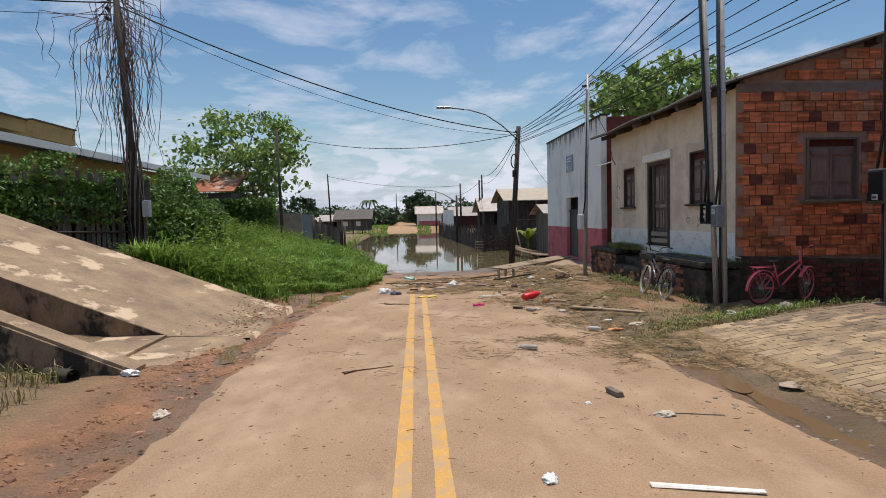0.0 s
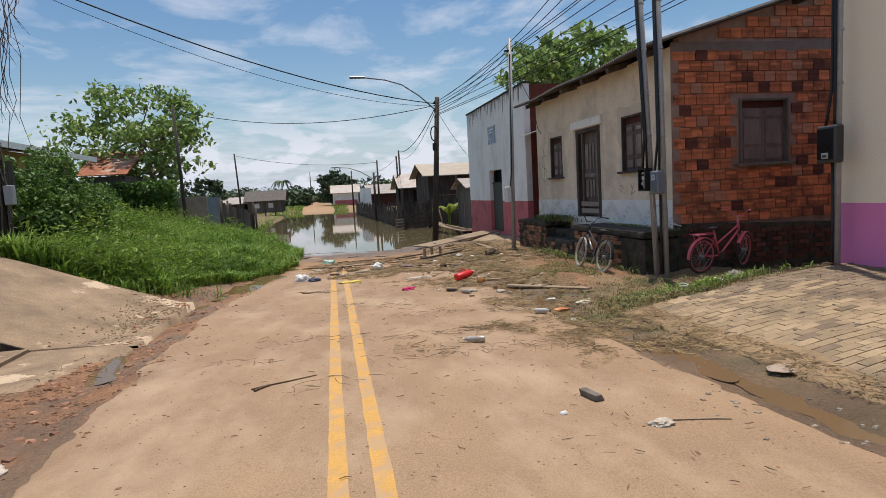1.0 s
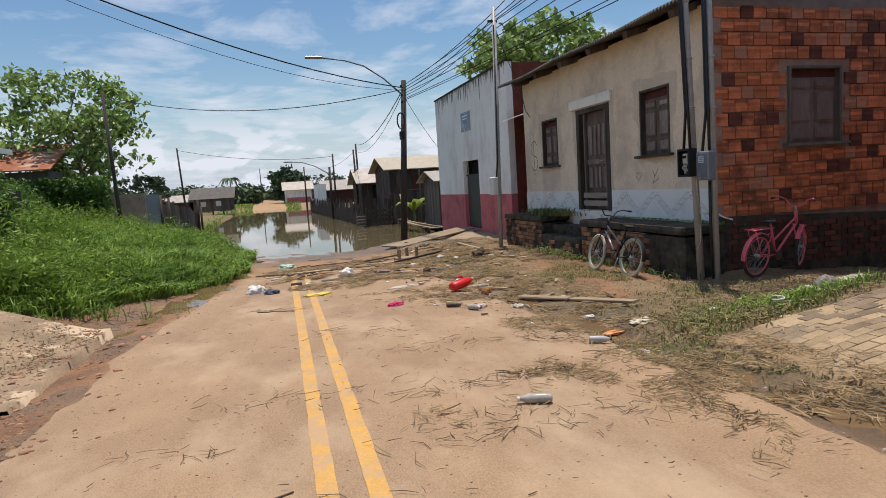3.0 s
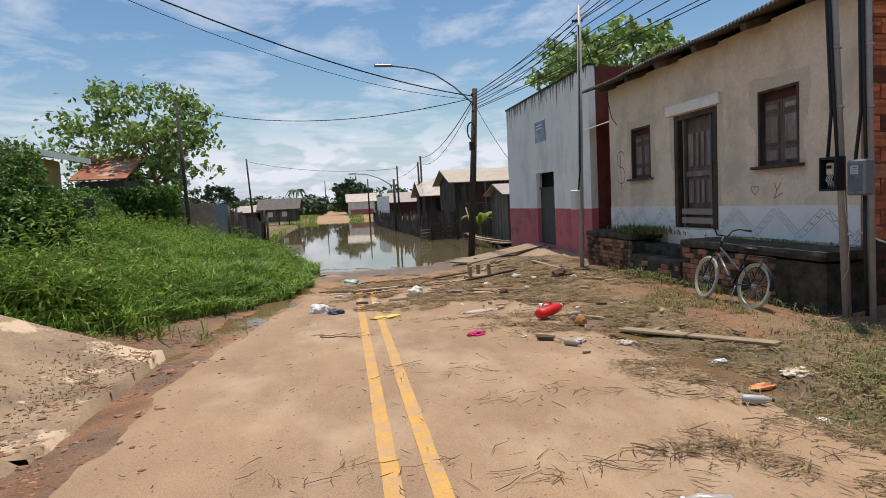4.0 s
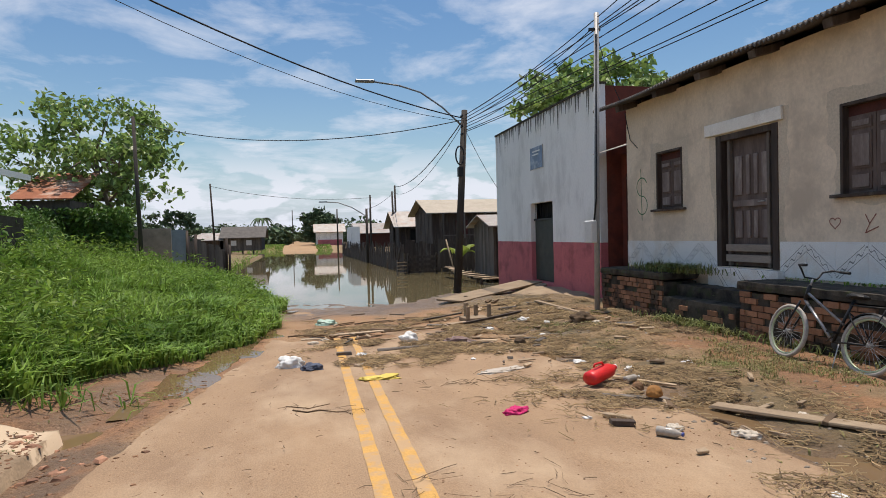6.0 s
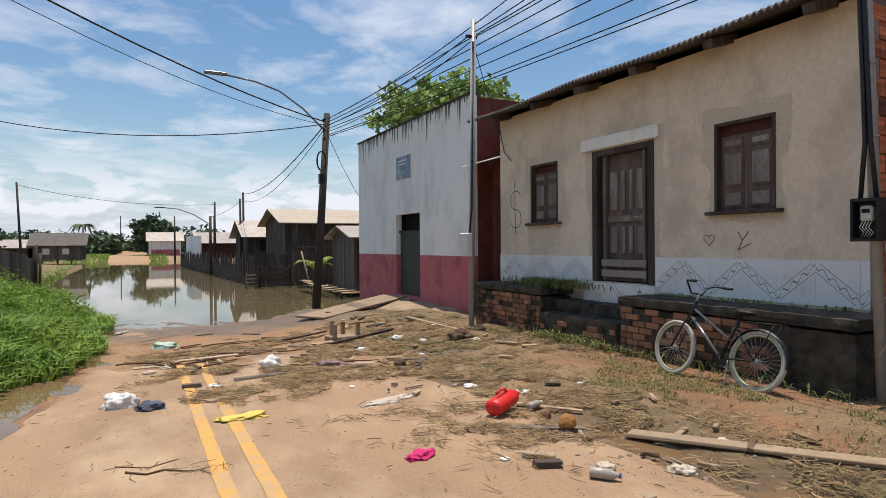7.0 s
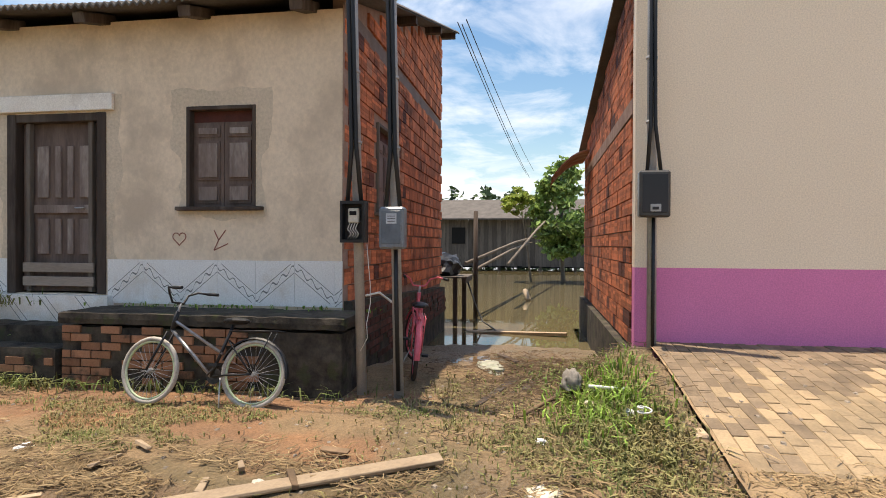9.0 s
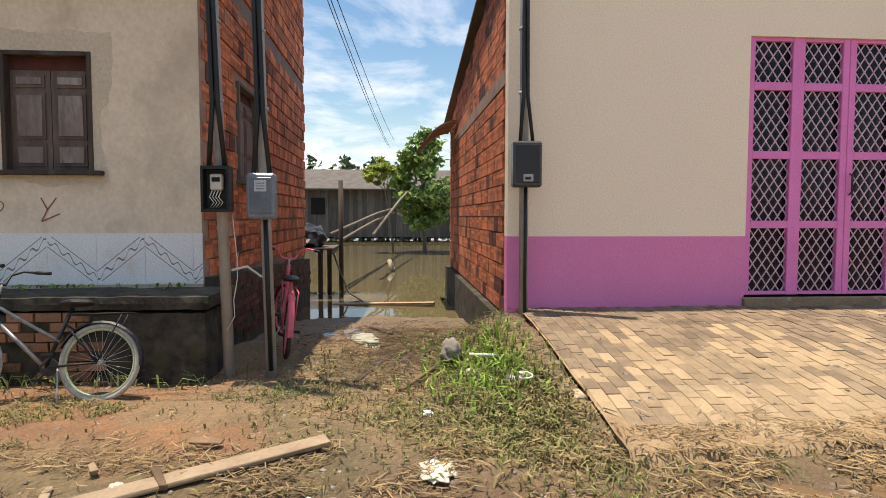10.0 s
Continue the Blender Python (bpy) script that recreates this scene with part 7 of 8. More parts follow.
weeds("weed_clump", (5.62, 15.4), 0.09, 0.6, 420, 0.2, "weeds growing at the foot of the door steps", None, 0.009, M_GRASSOLIVE)
weeds("weed_clump", (5.66, 12.9), 0.05, 0.9, 160, 0.16, "weeds at the foot of the brick walkway", None, 0.008, M_GRASSOLIVE)
weeds("weed_clump", (6.15, 16.6), 0.15, 0.5, 700, 0.2, "weeds growing on the walkway's mossy top", 0.755, 0.010, M_GRASSOLIVE)
weeds("weed_clump", (6.42, 12.9), 0.06, 0.9, 110, 0.06, "moss and seedlings along the tiles", 0.755)
weeds("weed_clump", (6.25, 15.1), 0.1, 0.25, 90, 0.15, "weeds on the lower door step", 0.36)
weeds("weed_clump", (-4.1, 13.6), 0.9, 0.2, 300, 0.3, "grass fringe behind the ramp's kerb")
n = 9000
p = np.column_stack([RNG.uniform(-14, 4, n), RNG.uniform(95, 118, n)])
p = p[np.abs(p[:, 0] + 1.0) > 2.6]
n = len(p)
blades("shore_grass", p, np.array([ground_z(a, b) for a, b in p]), np.full(n, 0.3), np.full(n, 0.05), M_GRASS, "green grass on the far shore", "grass")
p = np.column_stack([RNG.uniform(-10.5, -4.6, 7000), RNG.uniform(44, 82, 7000)])
isl = raw("grass_spit", [(-13, 44, -0.6), (-4.4, 46, -0.6), (-4.6, 60, -0.6), (-5.4, 84, -0.6), (-15, 84, -0.6), (-13, 44.5, -0.2), (-6.0, 47, -0.38), (-6.2, 60, -0.38), (-6.6, 83, -0.38), (-15, 83, -0.1)],
          [(5, 6, 7, 8, 9), (0, 1, 6, 5), (1, 2, 7, 6), (2, 3, 8, 7), (3, 4, 9, 8)], M_GROUND, "low earthen spit on the flooded side", "ground", "structure")
p = p[p[:, 0] < -4.7 - 0.02 * (p[:, 1] - 44)]
blades("spit_grass", p, np.full(len(p), -0.42), np.full(len(p), 0.33), np.full(len(p), 0.03), M_GRASS, "green reedy grass on the spit", "grass")


# single things
def crumple(name, at, sx, sy, sz, material, label, category, seed=1, rough=0.35, turn=0.0, sub=4):
    bm = bmesh.new()
    bmesh.ops.create_icosphere(bm, subdivisions=sub, radius=1.0)
    m = pose(*at, 0, 0, turn)
    for v in bm.verts:
        d = v.co.copy()
        k = 1 + rough * noise.fractal(d * 1.7 + Vector((seed * 3.1, 0, 0)), 0.7, 2.1, 4) + 0.12 * rough * abs(noise.noise(d * 5.0 + Vector((0, seed * 2.7, 0))))
        v.co = m @ Vector((d.x * sx * k, d.y * sy * k, max(-0.25, d.z) * sz * k + sz * 0.25))
    for f in bm.faces:
        f.smooth = True
    return solid(name, bm, material, label, category)


def gz_(x, y):
    return top_z(x, y)


def board(name, a, b, w, th, material, label, category="plank", z=0.0, roll=0.0):
    a, b = Vector((*a, gz_(*a) + z)), Vector((*b, gz_(*b) + z))
    m = Matrix.Translation((a + b) / 2) @ (b - a).to_track_quat("X", "Z").to_matrix().to_4x4() @ pose(0, 0, 0, roll, 0, 0)
    L = (b - a).length / 2
    bm = bmesh.new()
    vs = box(bm, -L, L, -w / 2, w / 2, 0.004, th, m=m)
    for v in vs:
        v.co += Vector((random.uniform(-0.012, 0.012), random.uniform(-0.012, 0.012), 0))
    return solid(name, bm, material, label, category, bevel=0.004)


# red jerrycan: a rounded body with cap and handle
jc = thing("plastic_jerrycan", "bright red plastic jerrycan lying on the straw", "container", (2.62, 12.72, gz_(2.62, 12.72) + 0.03), 25)
bm = bmesh.new()
lathe(bm, [(0.02, -0.21), (0.065, -0.20), (0.076, -0.17), (0.076, 0.10), (0.065, 0.15), (0.035, 0.20), (0.03, 0.235), (0.01, 0.24)], pose(0, 0, 0.085, 0, 82, 0), 16)
for v in bm.verts:
    v.co.y *= 1.25
part("body", bm, M_RED, jc)
bm = bmesh.new()
lathe(bm, [(0.028, 0.225), (0.030, 0.23), (0.030, 0.255), (0.024, 0.26)], pose(0, 0, 0.085, 0, 82, 0), 12)
part("cap", bm, M_WHITEPL, jc)
bm = bmesh.new()
tube(bm, [(-0.12, 0.0, 0.17), (-0.10, 0.0, 0.20), (0.02, 0.0, 0.20), (0.05, 0.0, 0.16)], 0.012, 6)
part("handle", bm, M_RED, jc)
for x, y, r, mt, lab in ((2.78, 11.98, 0.075, (0.46, 0.21, 0.055), "orange-brown dried coconut on the straw"), (2.86, 12.4, 0.06, (0.28, 0.15, 0.07), "brown coconut husk on the straw")):
    crumple("coconut", (x, y, gz_(x, y) + r * 0.6), r * 1.15, r, r, mat("coconut_" + lab[:6].strip(), mt, [c * 0.5 for c in mt], 9, 60, 0.8, 0.3), lab, "coconut", 4, 0.12, 30)
crumple("dark_husk", (2.75, 15.5, gz_(2.75, 15.5) + 0.03), 0.09, 0.08, 0.08, M_TWIG, "dark wet coconut husk on the mud", "coconut", 2, 0.2)
crumple("plastic_bag", (-0.62, 15.0, gz_(-0.62, 15.0)), 0.17, 0.11, 0.12, M_WHITEPL, "knotted white plastic bag on the road", "bag", 3, 0.35)
crumple("rag", (-0.34, 14.72, gz_(-0.34, 14.72)), 0.13, 0.10, 0.06, mat("blue_grey_rag", (0.10, 0.12, 0.17), (0.05, 0.055, 0.075), 12, 60, 0.9, 0.3), "dark blue crumpled rag beside the white bag", "rag", 5, 0.5)
crumple("plastic_bag", (0.42, 13.82, gz_(0.42, 13.82)), 0.22, 0.10, 0.03, mat("yellow_bag", (0.72, 0.56, 0.10), (0.60, 0.45, 0.09), 14, 60, 0.6, 0.3), "flattened yellow plastic bag on the road line", "bag", 7, 0.5, 10)
crumple("plastic_bag", (0.33, 14.75, gz_(0.33, 14.75)), 0.20, 0.07, 0.025, mat("muddy_green_bag", (0.32, 0.30, 0.20), (0.42, 0.24, 0.16), 9, 60, 0.6, 0.3), "muddy green and tan wrapper on the road", "wrapper", 8, 0.5, 12)
crumple("cloth", (1.38, 11.95, gz_(1.38, 11.95)), 0.10, 0.065, 0.04, M_HOTPINK, "crumpled hot pink cloth on the road", "cloth", 9, 0.55, 20, 4)
crumple("plastic_bag", (1.22, 16.5, gz_(1.22, 16.5)), 0.14, 0.09, 0.11, M_WHITEPL, "small knotted white bag on the mud", "bag", 10, 0.4)
crumple("plastic_bag", (1.85, 13.75, gz_(1.85, 13.75)), 0.33, 0.10, 0.02, mat("dirty_white_film", (0.56, 0.50, 0.42), (0.44, 0.37, 0.29), 9, 60, 0.5, 0.2), "dirty white plastic film flat on the road", "plastic sheet", 11, 0.4, 18)
crumple("shirt", (1.93, 16.05, gz_(1.93, 16.05)), 0.24, 0.09, 0.07, mat("muddy_mauve_cloth", (0.24, 0.15, 0.14), (0.33, 0.26, 0.23), 8, 60, 0.95, 0.3), "muddy crumpled shirt on the flood mud", "cloth", 12, 0.5, -10)
crumple("plastic_bag", (0.02, 19.8, gz_(0.02, 19.8)), 0.22, 0.13, 0.10, mat("green_tinted_bag", (0.32, 0.52, 0.40), (0.42, 0.55, 0.46), 9, 60, 0.5, 0.2), "pale green plastic bag at the mud's edge", "bag", 13, 0.4)
crumple("debris_clump", (4.35, 16.7, gz_(4.35, 16.7)), 0.22, 0.16, 0.14, M_TWIG, "dark clump of roots and leaves", "clump", 14, 0.5)
crumple("wrapper", (3.67, 9.3, gz_(3.67, 9.3)), 0.15, 0.10, 0.03, mat("yellow_white_wrapper", (0.66, 0.55, 0.30), (0.60, 0.58, 0.54), 11, 60, 0.5, 0.1), "torn yellow and white food wrapper", "wrapper", 15, 0.5)
crumple("wrapper", (3.22, 9.2, gz_(3.22, 9.2) + 0.02), 0.13, 0.06, 0.02, mat("red_wrapper", (0.62, 0.12, 0.06), (0.66, 0.40, 0.14), 14, 60, 0.4, 0.1), "torn red and orange snack wrapper by the puddle", "wrapper", 16, 0.4, 10)
for k, (x, y, s) in enumerate(((2.0, 4.55, 0.07), (1.5, 4.95, 0.03), (0.8, 3.42, 0.06), (-2.27, 5.45, 0.10), (-3.25, 7.0, 0.11), (3.4, 10.0, 0.07), (2.4, 11.1, 0.08), (1.25, 15.0, 0.06), (0.35, 15.5, 0.08), (-0.1, 17.2, 0.07), (3.0, 14.0, 0.09), (3.3, 13.3, 0.07), (4.5, 16.4, 0.10), (2.9, 17.5, 0.08), (3.7, 17.8, 0.12), (5.35, 8.85, 0.10), (5.0, 8.6, 0.07), (3.05, 8.35, 0.05), (2.8, 10.8, 0.09), (1.9, 11.6, 0.04), (4.6, 9.3, 0.05), (2.3, 16.9, 0.07), (1.75, 14.6, 0.04), (0.2, 16.6, 0.05), (-0.3, 16.9, 0.08), (3.4, 16.2, 0.06), (4.1, 18.6, 0.09), (1.6, 18.0, 0.06), (3.2, 15.3, 0.07), (4.0, 13.2, 0.06), (3.6, 11.1, 0.07), (2.5, 9.7, 0.06), (3.9, 17.2, 0.08))):
    crumple("scrap", (x, y, gz_(x, y)), s, s * 0.7, s * 0.4, M_WHITEPL if k % 3 else mat("dirty_foam", (0.56, 0.50, 0.41), (0.44, 0.38, 0.30), 14, 60, 0.9, 0.2), "dirty white scrap of plastic washed up by the flood", "scrap", 20 + k, 0.5, k * 37)


def bottle(at, turn, mt, label, r=0.034, L=0.21, capmat=None):
    b = thing("bottle", label, "bottle", at, turn)
    bm = bmesh.new()
    lathe(bm, [(0.01, -L / 2), (r * 0.95, -L / 2 + 0.004), (r, -L / 2 + 0.015), (r, L * 0.18), (r * 0.45, L * 0.40), (r * 0.38, L * 0.47), (r * 0.3, L / 2)], pose(0, 0, r, 0, 90, 0), 14)
    part("body", bm, mt, b)
    bm = bmesh.new()
    lathe(bm, [(r * 0.42, L * 0.44), (r * 0.46, L * 0.45), (r * 0.46, L * 0.52), (r * 0.3, L * 0.525)], pose(0, 0, r, 0, 90, 0), 10)
    part("cap", bm, capmat or M_BLACK, b)
    return b


bottle((2.72, 8.6, gz_(2.72, 8.6) + 0.005), -28, M_STEEL, "dented silver drink bottle lying by the puddle", 0.034, 0.21)
M_CLEAR = mat("cloudy_clear_plastic", (0.45, 0.42, 0.37), (0.32, 0.28, 0.23), 12, 40, 0.15, 0.1)
bottle((1.46, 7.32, gz_(1.46, 7.32) + 0.003), 160, M_CLEAR, "crushed clear plastic bottle on the road", 0.034, 0.24, M_WHITEPL)
bottle((2.25, 10.95, gz_(2.25, 10.95) + 0.003), -50, M_CLEAR, "small clear bottle with a blue cap in the straw", 0.036, 0.20, mat("blue_cap", (0.06, 0.09, 0.32), None, 9, 60, 0.4, 0))
bottle((3.0, 12.75, gz_(3.0, 12.75) + 0.02), 20, M_CLEAR, "cloudy plastic bottle beside the red jerrycan", 0.036, 0.22, M_WHITEPL)
board("plank", (3.22, 11.72), (4.02, 9.98), 0.15, 0.035, M_PLANK, "long pale worn plank lying in the verge", z=0.04)
board("plank", (0.02, 17.55), (0.95, 17.75), 0.12, 0.03, M_PLANK, "pale board lying across the end of the road line", z=0.02)
board("plank", (0.62, 15.75), (1.5, 15.85), 0.06, 0.035, M_WOODGREY, "grey batten on the muddy road")
board("wood_block", (0.0, 15.62), (0.22, 15.60), 0.07, 0.05, M_WOODGREY, "short weathered wood block on the yellow line", "wood")
board("wood_block", (1.80, 5.30), (1.84, 5.10), 0.06, 0.05, M_WOODGREY, "dark weathered wood block on the road", "wood")
board("wood_block", (1.98, 11.35), (2.16, 11.30), 0.07, 0.05, M_WOODDARK, "dark wood offcut by the straw", "wood")
board("wood_block", (2.05, 11.6), (2.22, 11.42), 0.06, 0.04, M_PLANK, "split pale wood offcut by the straw", "wood")
board("plank", (2.35, 12.2), (2.95, 12.0), 0.09, 0.035, M_WOODGREY, "grey board under the coconut", z=0.01)
board("plank", (2.9, 13.0), (3.3, 12.4), 0.06, 0.02, M_PLANK, "thin pale lath in the straw", z=0.02)
board("wood_block", (4.75, 15.45), (4.95, 15.35), 0.12, 0.05, M_PLANK, "small pale wooden block on the red earth", "wood")
board("plank", (4.75, 19.75), (4.72, 17.35), 0.09, 0.05, M_PLANK, "long squared timber lying before the white building", z=0.03)
board("plank", (2.4, 17.6), (2.75, 17.2), 0.14, 0.03, M_PLANK, "short tan board on the mud")
board("stick", (1.35, 3.28), (1.95, 3.12), 0.035, 0.02, M_WOODWHITE, "pale peeled stick on the road", "stick")
board("stick", (2.0, 4.62), (2.45, 4.5), 0.014, 0.012, M_PLANK, "thin yellowish stick on the road", "stick")
board("stick", (2.0, 19.3), (3.0, 19.9), 0.05, 0.04, M_WOODGREY, "grey branch piece in the flood litter", "stick", z=0.03)
board("stick", (2.6, 18.2), (3.9, 18.5), 0.05, 0.05, M_WOODDARK, "dark branch piece in the flood litter", "stick", z=0.03)
board("plank", (5.6, 9.9), (6.6, 9.6), 0.08, 0.03, M_WOODDARK, "dark wet slat in the alley mud")
board("plank", (8.0, 9.6), (9.0, 9.9), 0.07, 0.03, M_WOODDARK, "dark wet slat in the alley mud")
board("plank", (6.2, 9.45), (7.0, 9.35), 0.09, 0.025, M_WOODGREY, "wet grey board in the alley mud")
# bent branches on the road
for pts, r, lab in (([(-0.75, 6.42), (-0.62, 6.5), (-0.45, 6.56), (-0.2, 6.66)], 0.009, "forked dark branch on the silted road"), ([(-0.72, 6.36), (-0.66, 6.44), (-0.6, 6.5)], 0.013, "short dark root piece on the road"),
                    ([(-0.55, 12.72), (-0.42, 12.60), (-0.3, 12.64), (-0.16, 12.52), (-0.08, 12.5), (-0.02, 12.38)], 0.009, "curled root with dry fibres on the road"), ([(-0.62, 12.9), (-0.4, 12.75), (-0.2, 12.85)], 0.005, "thin twig on the road"),
                    ([(5.2, 9.5), (6.0, 9.1), (6.6, 9.25), (7.3, 9.2)], 0.02, "bent wet branch in the alley mud"), ([(6.9, 9.7), (7.6, 9.4), (8.3, 9.35)], 0.02, "bent wet branch in the alley mud")):
    bm = bmesh.new()
    tube(bm, [(x, y, gz_(x, y) + r * 0.8) for x, y in pts], [r * (1 - 0.15 * i) for i in range(len(pts))], 6)
    solid("branch", bm, M_TWIG, lab, "branch")
# four-legged wooden stump at the water's edge
stool = thing("upturned_crate", "broken upturned wooden stool with four stub legs", "stool", (3.05, 19.0, gz_(3.05, 19.0) - 0.03), 12)
boxpart("seat", stool, M_PLANK, -0.27, 0.27, -0.2, 0.2, 0.02, 0.10, bevel=0.01)
for x, y, h in ((-0.25, -0.17, 0.34), (0.25, -0.17, 0.36), (-0.12, 0.17, 0.38), (0.12, 0.17, 0.33)):
    boxpart("leg", stool, M_PLANK, x - 0.035, x + 0.035, y - 0.03, y + 0.03, 0.10, h)
# gangway boards to the white building's door
gw = thing("gangway", "worn plank gangway laid to the white building's door", "walkway", (0, 0, 0))
for a, b, w, z in (((3.35, 22.5), (6.55, 24.6), 0.95, 0.10), ((5.2, 23.0), (6.66, 24.0), 0.5, 0.06), ((4.9, 21.3), (6.66, 22.8), 1.3, 0.04), ((5.6, 20.6), (6.66, 21.4), 0.7, 0.03)):
    A, B = Vector((*a, -0.34 + z)), Vector((*b, -0.10 + z))
    m = Matrix.Translation((A + B) / 2) @ (B - A).to_track_quat("X", "Z").to_matrix().to_4x4()
    boxpart("board", gw, M_PLANK, -(B - A).length / 2, (B - A).length / 2, -w / 2, w / 2, -0.02, 0.025, m=m, bevel=0.004)
for x, y in ((3.9, 22.8), (5.0, 23.5), (5.9, 24.1), (5.7, 22.0)):
    boxpart("support", gw, M_WOODDARK, x - 0.05, x + 0.05, y - 0.05, y + 0.05, -0.9, -0.16)
# curved boards and boat plank by the shed
cb = thing("plank_walkway", "curving pale plank walkway beside the shed", "walkway", (0, 0, 0))
for k in range(9):
    a = 0.2 + k * 0.17
    boxpart("plank", cb, M_PLANK, -0.45, 0.45, -0.14, 0.14, 0, 0.04, m=pose(6.9 - 0.9 * math.sin(a * 1.2), 28.9 + k * 0.55, -0.22 + 0.03 * k, 0, 0, 12 * k))
for k in range(4):
    boxpart("post", cb, M_WOODDARK, 6.2 + 0.2 * k, 6.3 + 0.2 * k, 29 + k * 1.2, 29.1 + k * 1.2, -0.9, -0.18)
# drain pipe end, hose, grey lump and flat stone on the sides
pp = thing("drain_pipe", "broken dark drain pipe end beside the stair wall", "pipe", (-3.95, 6.95, ground_z(-3.95, 6.95)), 0)
bm = bmesh.new()
tube(bm, [(-0.25, 0.1, 0.05), (0.15, -0.1, 0.05)], 0.085, 12, False)
tube(bm, [(0.15, -0.1, 0.05), (-0.25, 0.1, 0.05)], 0.07, 12, False)
part("pipe", bm, M_CONC_DARK, pp)
bm = bmesh.new()
tube(bm, [(5.45 + 0.06 * f, 8.72 + 0.26 * f, ground_z(5.5, 8.7) + 0.09) for f in np.linspace(-0.6, 0.6, 4)], 0.016, 7)
solid("plastic_pipe", bm, M_WHITEPL, "short white plastic pipe lying in the weeds", "pipe")
bm = bmesh.new()
tube(bm, [(4.75 + 0.06 * math.cos(t), 8.52 + 0.05 * math.sin(t), ground_z(4.9, 8.55) + 0.10 + 0.006 * t) for t in np.linspace(0, 9, 26)], 0.007, 6)
solid("hose_coil", bm, M_WHITEPL, "small coil of pale hose at the paver edge", "hose")
# opaque lump in place of what looks like a translucent grey bag
crumple("stone_block", (5.9, 9.0, ground_z(5.9, 9.0) + 0.08), 0.14, 0.10, 0.14, mat("dull_grey_lump", (0.26, 0.235, 0.20), (0.18, 0.16, 0.135), 6, 50, 0.9, 0.4), "grey lump standing in for a plastic bag among the weeds", "stone", 31, 0.25)
crumple("flat_stone", (3.72, 5.4, gz_(3.72, 5.4) + 0.0), 0.22, 0.13, 0.02, M_WALLCONC, "flat pale concrete lump beside the pavers", "stone", 32, 0.15)
crumple("sack", (7.4, 9.9, ground_z(7.4, 9.9)), 0.35, 0.16, 0.05, mat("green_grey_sack", (0.30, 0.33, 0.24), (0.42, 0.40, 0.33), 8, 60, 0.9, 0.2), "flat muddy green sack at the alley's edge", "sack", 33, 0.4, 15)
# puddles
def puddle(x, y, rx, ry, z, seed):
    v = [(x, y, z)] + [(x + rx * math.cos(a) * (1 + 0.35 * noise.noise(Vector((math.cos(a), math.sin(a), seed)) * 1.6)), y + ry * math.sin(a) * (1 + 0.35 * noise.noise(Vector((math.cos(a), math.sin(a), seed)) * 1.6)), z) for a in np.linspace(0, math.tau, 41)[:-1]]
    raw("puddle", v, [(0, 1 + i, 1 + (i + 1) % 40) for i in range(40)], M_PUDDLE, "shallow brown puddle in the mud", "puddle", "structure")


for x, y, rx, ry in ((3.18, 9.3, 0.55, 1.3), (-2.35, 12.9, 0.5, 0.8), (-1.95, 14.4, 0.6, 0.9), (-1.6, 16.2, 0.6, 0.9), (-1.45, 18.2, 0.7, 1.2), (3.2, 14.3, 0.6, 0.7), (3.2, 12.0, 0.5, 1.2), (-2.4, 8.3, 0.5, 0.6), (-4.6, 4.6, 1.0, 0.6), (3.15, 6.0, 0.22, 0.5), (3.2, 4.6, 0.2, 0.45), (7.9, 10.2, 0.5, 0.3)):
    zs = sorted(ground_z(x + a * rx * 0.5, y + b * ry * 0.5) for a in (-1, -0.5, 0, 0.5, 1) for b in (-1, -0.5, 0, 0.5, 1))
    puddle(x, y, rx, ry, zs[6] + 0.006, x + y)
# water standing in the ditch along the road's left edge
v, f = [], []
for k, yv in enumerate(np.arange(13.2, 24.6, 0.2)):
    c = -2.42 + 1.0 * smooth(10.5, 18, yv) + 0.35 * smooth(20, 24, yv)
    w = 0.20 + 0.16 * fbm(2.0, yv, 0.6, 8.0) + 0.25 * smooth(20, 24, yv)
    zc = sum(ground_z(c + o, yv + q) for o in (-0.12, 0, 0.12) for q in (-0.4, 0, 0.4)) / 9
    v += [(c - w, yv, zc + 0.003), (c + w, yv, zc + 0.003)]
    if k:
        f.append((2 * k - 2, 2 * k - 1, 2 * k + 1, 2 * k))
raw("ditch_water", v, f, M_PUDDLE, "narrow ditch of brown water along the road edge", "water", "structure")
v, f = [], []
for k, yv in enumerate(np.arange(2.0, 9.6, 0.15)):
    c = 3.2 + 0.10 * fbm(1.0, yv, 0.7, 3.0)
    w = max(0.03, 0.17 + 0.22 * fbm(4.0, yv, 0.55, 6.0)) * smooth(9.7, 9.0, yv)
    zc = sum(ground_z(c + o, yv + q) for o in (-0.1, 0, 0.1) for q in (-0.3, 0, 0.3)) / 9
    v += [(c - w, yv, zc + 0.002), (c + w, yv, zc + 0.002)]
    if k:
        f.append((2 * k - 2, 2 * k - 1, 2 * k + 1, 2 * k))
raw("gutter_water", v, f, M_PUDDLE, "muddy trickle in the gutter beside the pavers", "water", "structure")
# broken wood and bark left by the flood at the road's end
rg = random.Random(77)
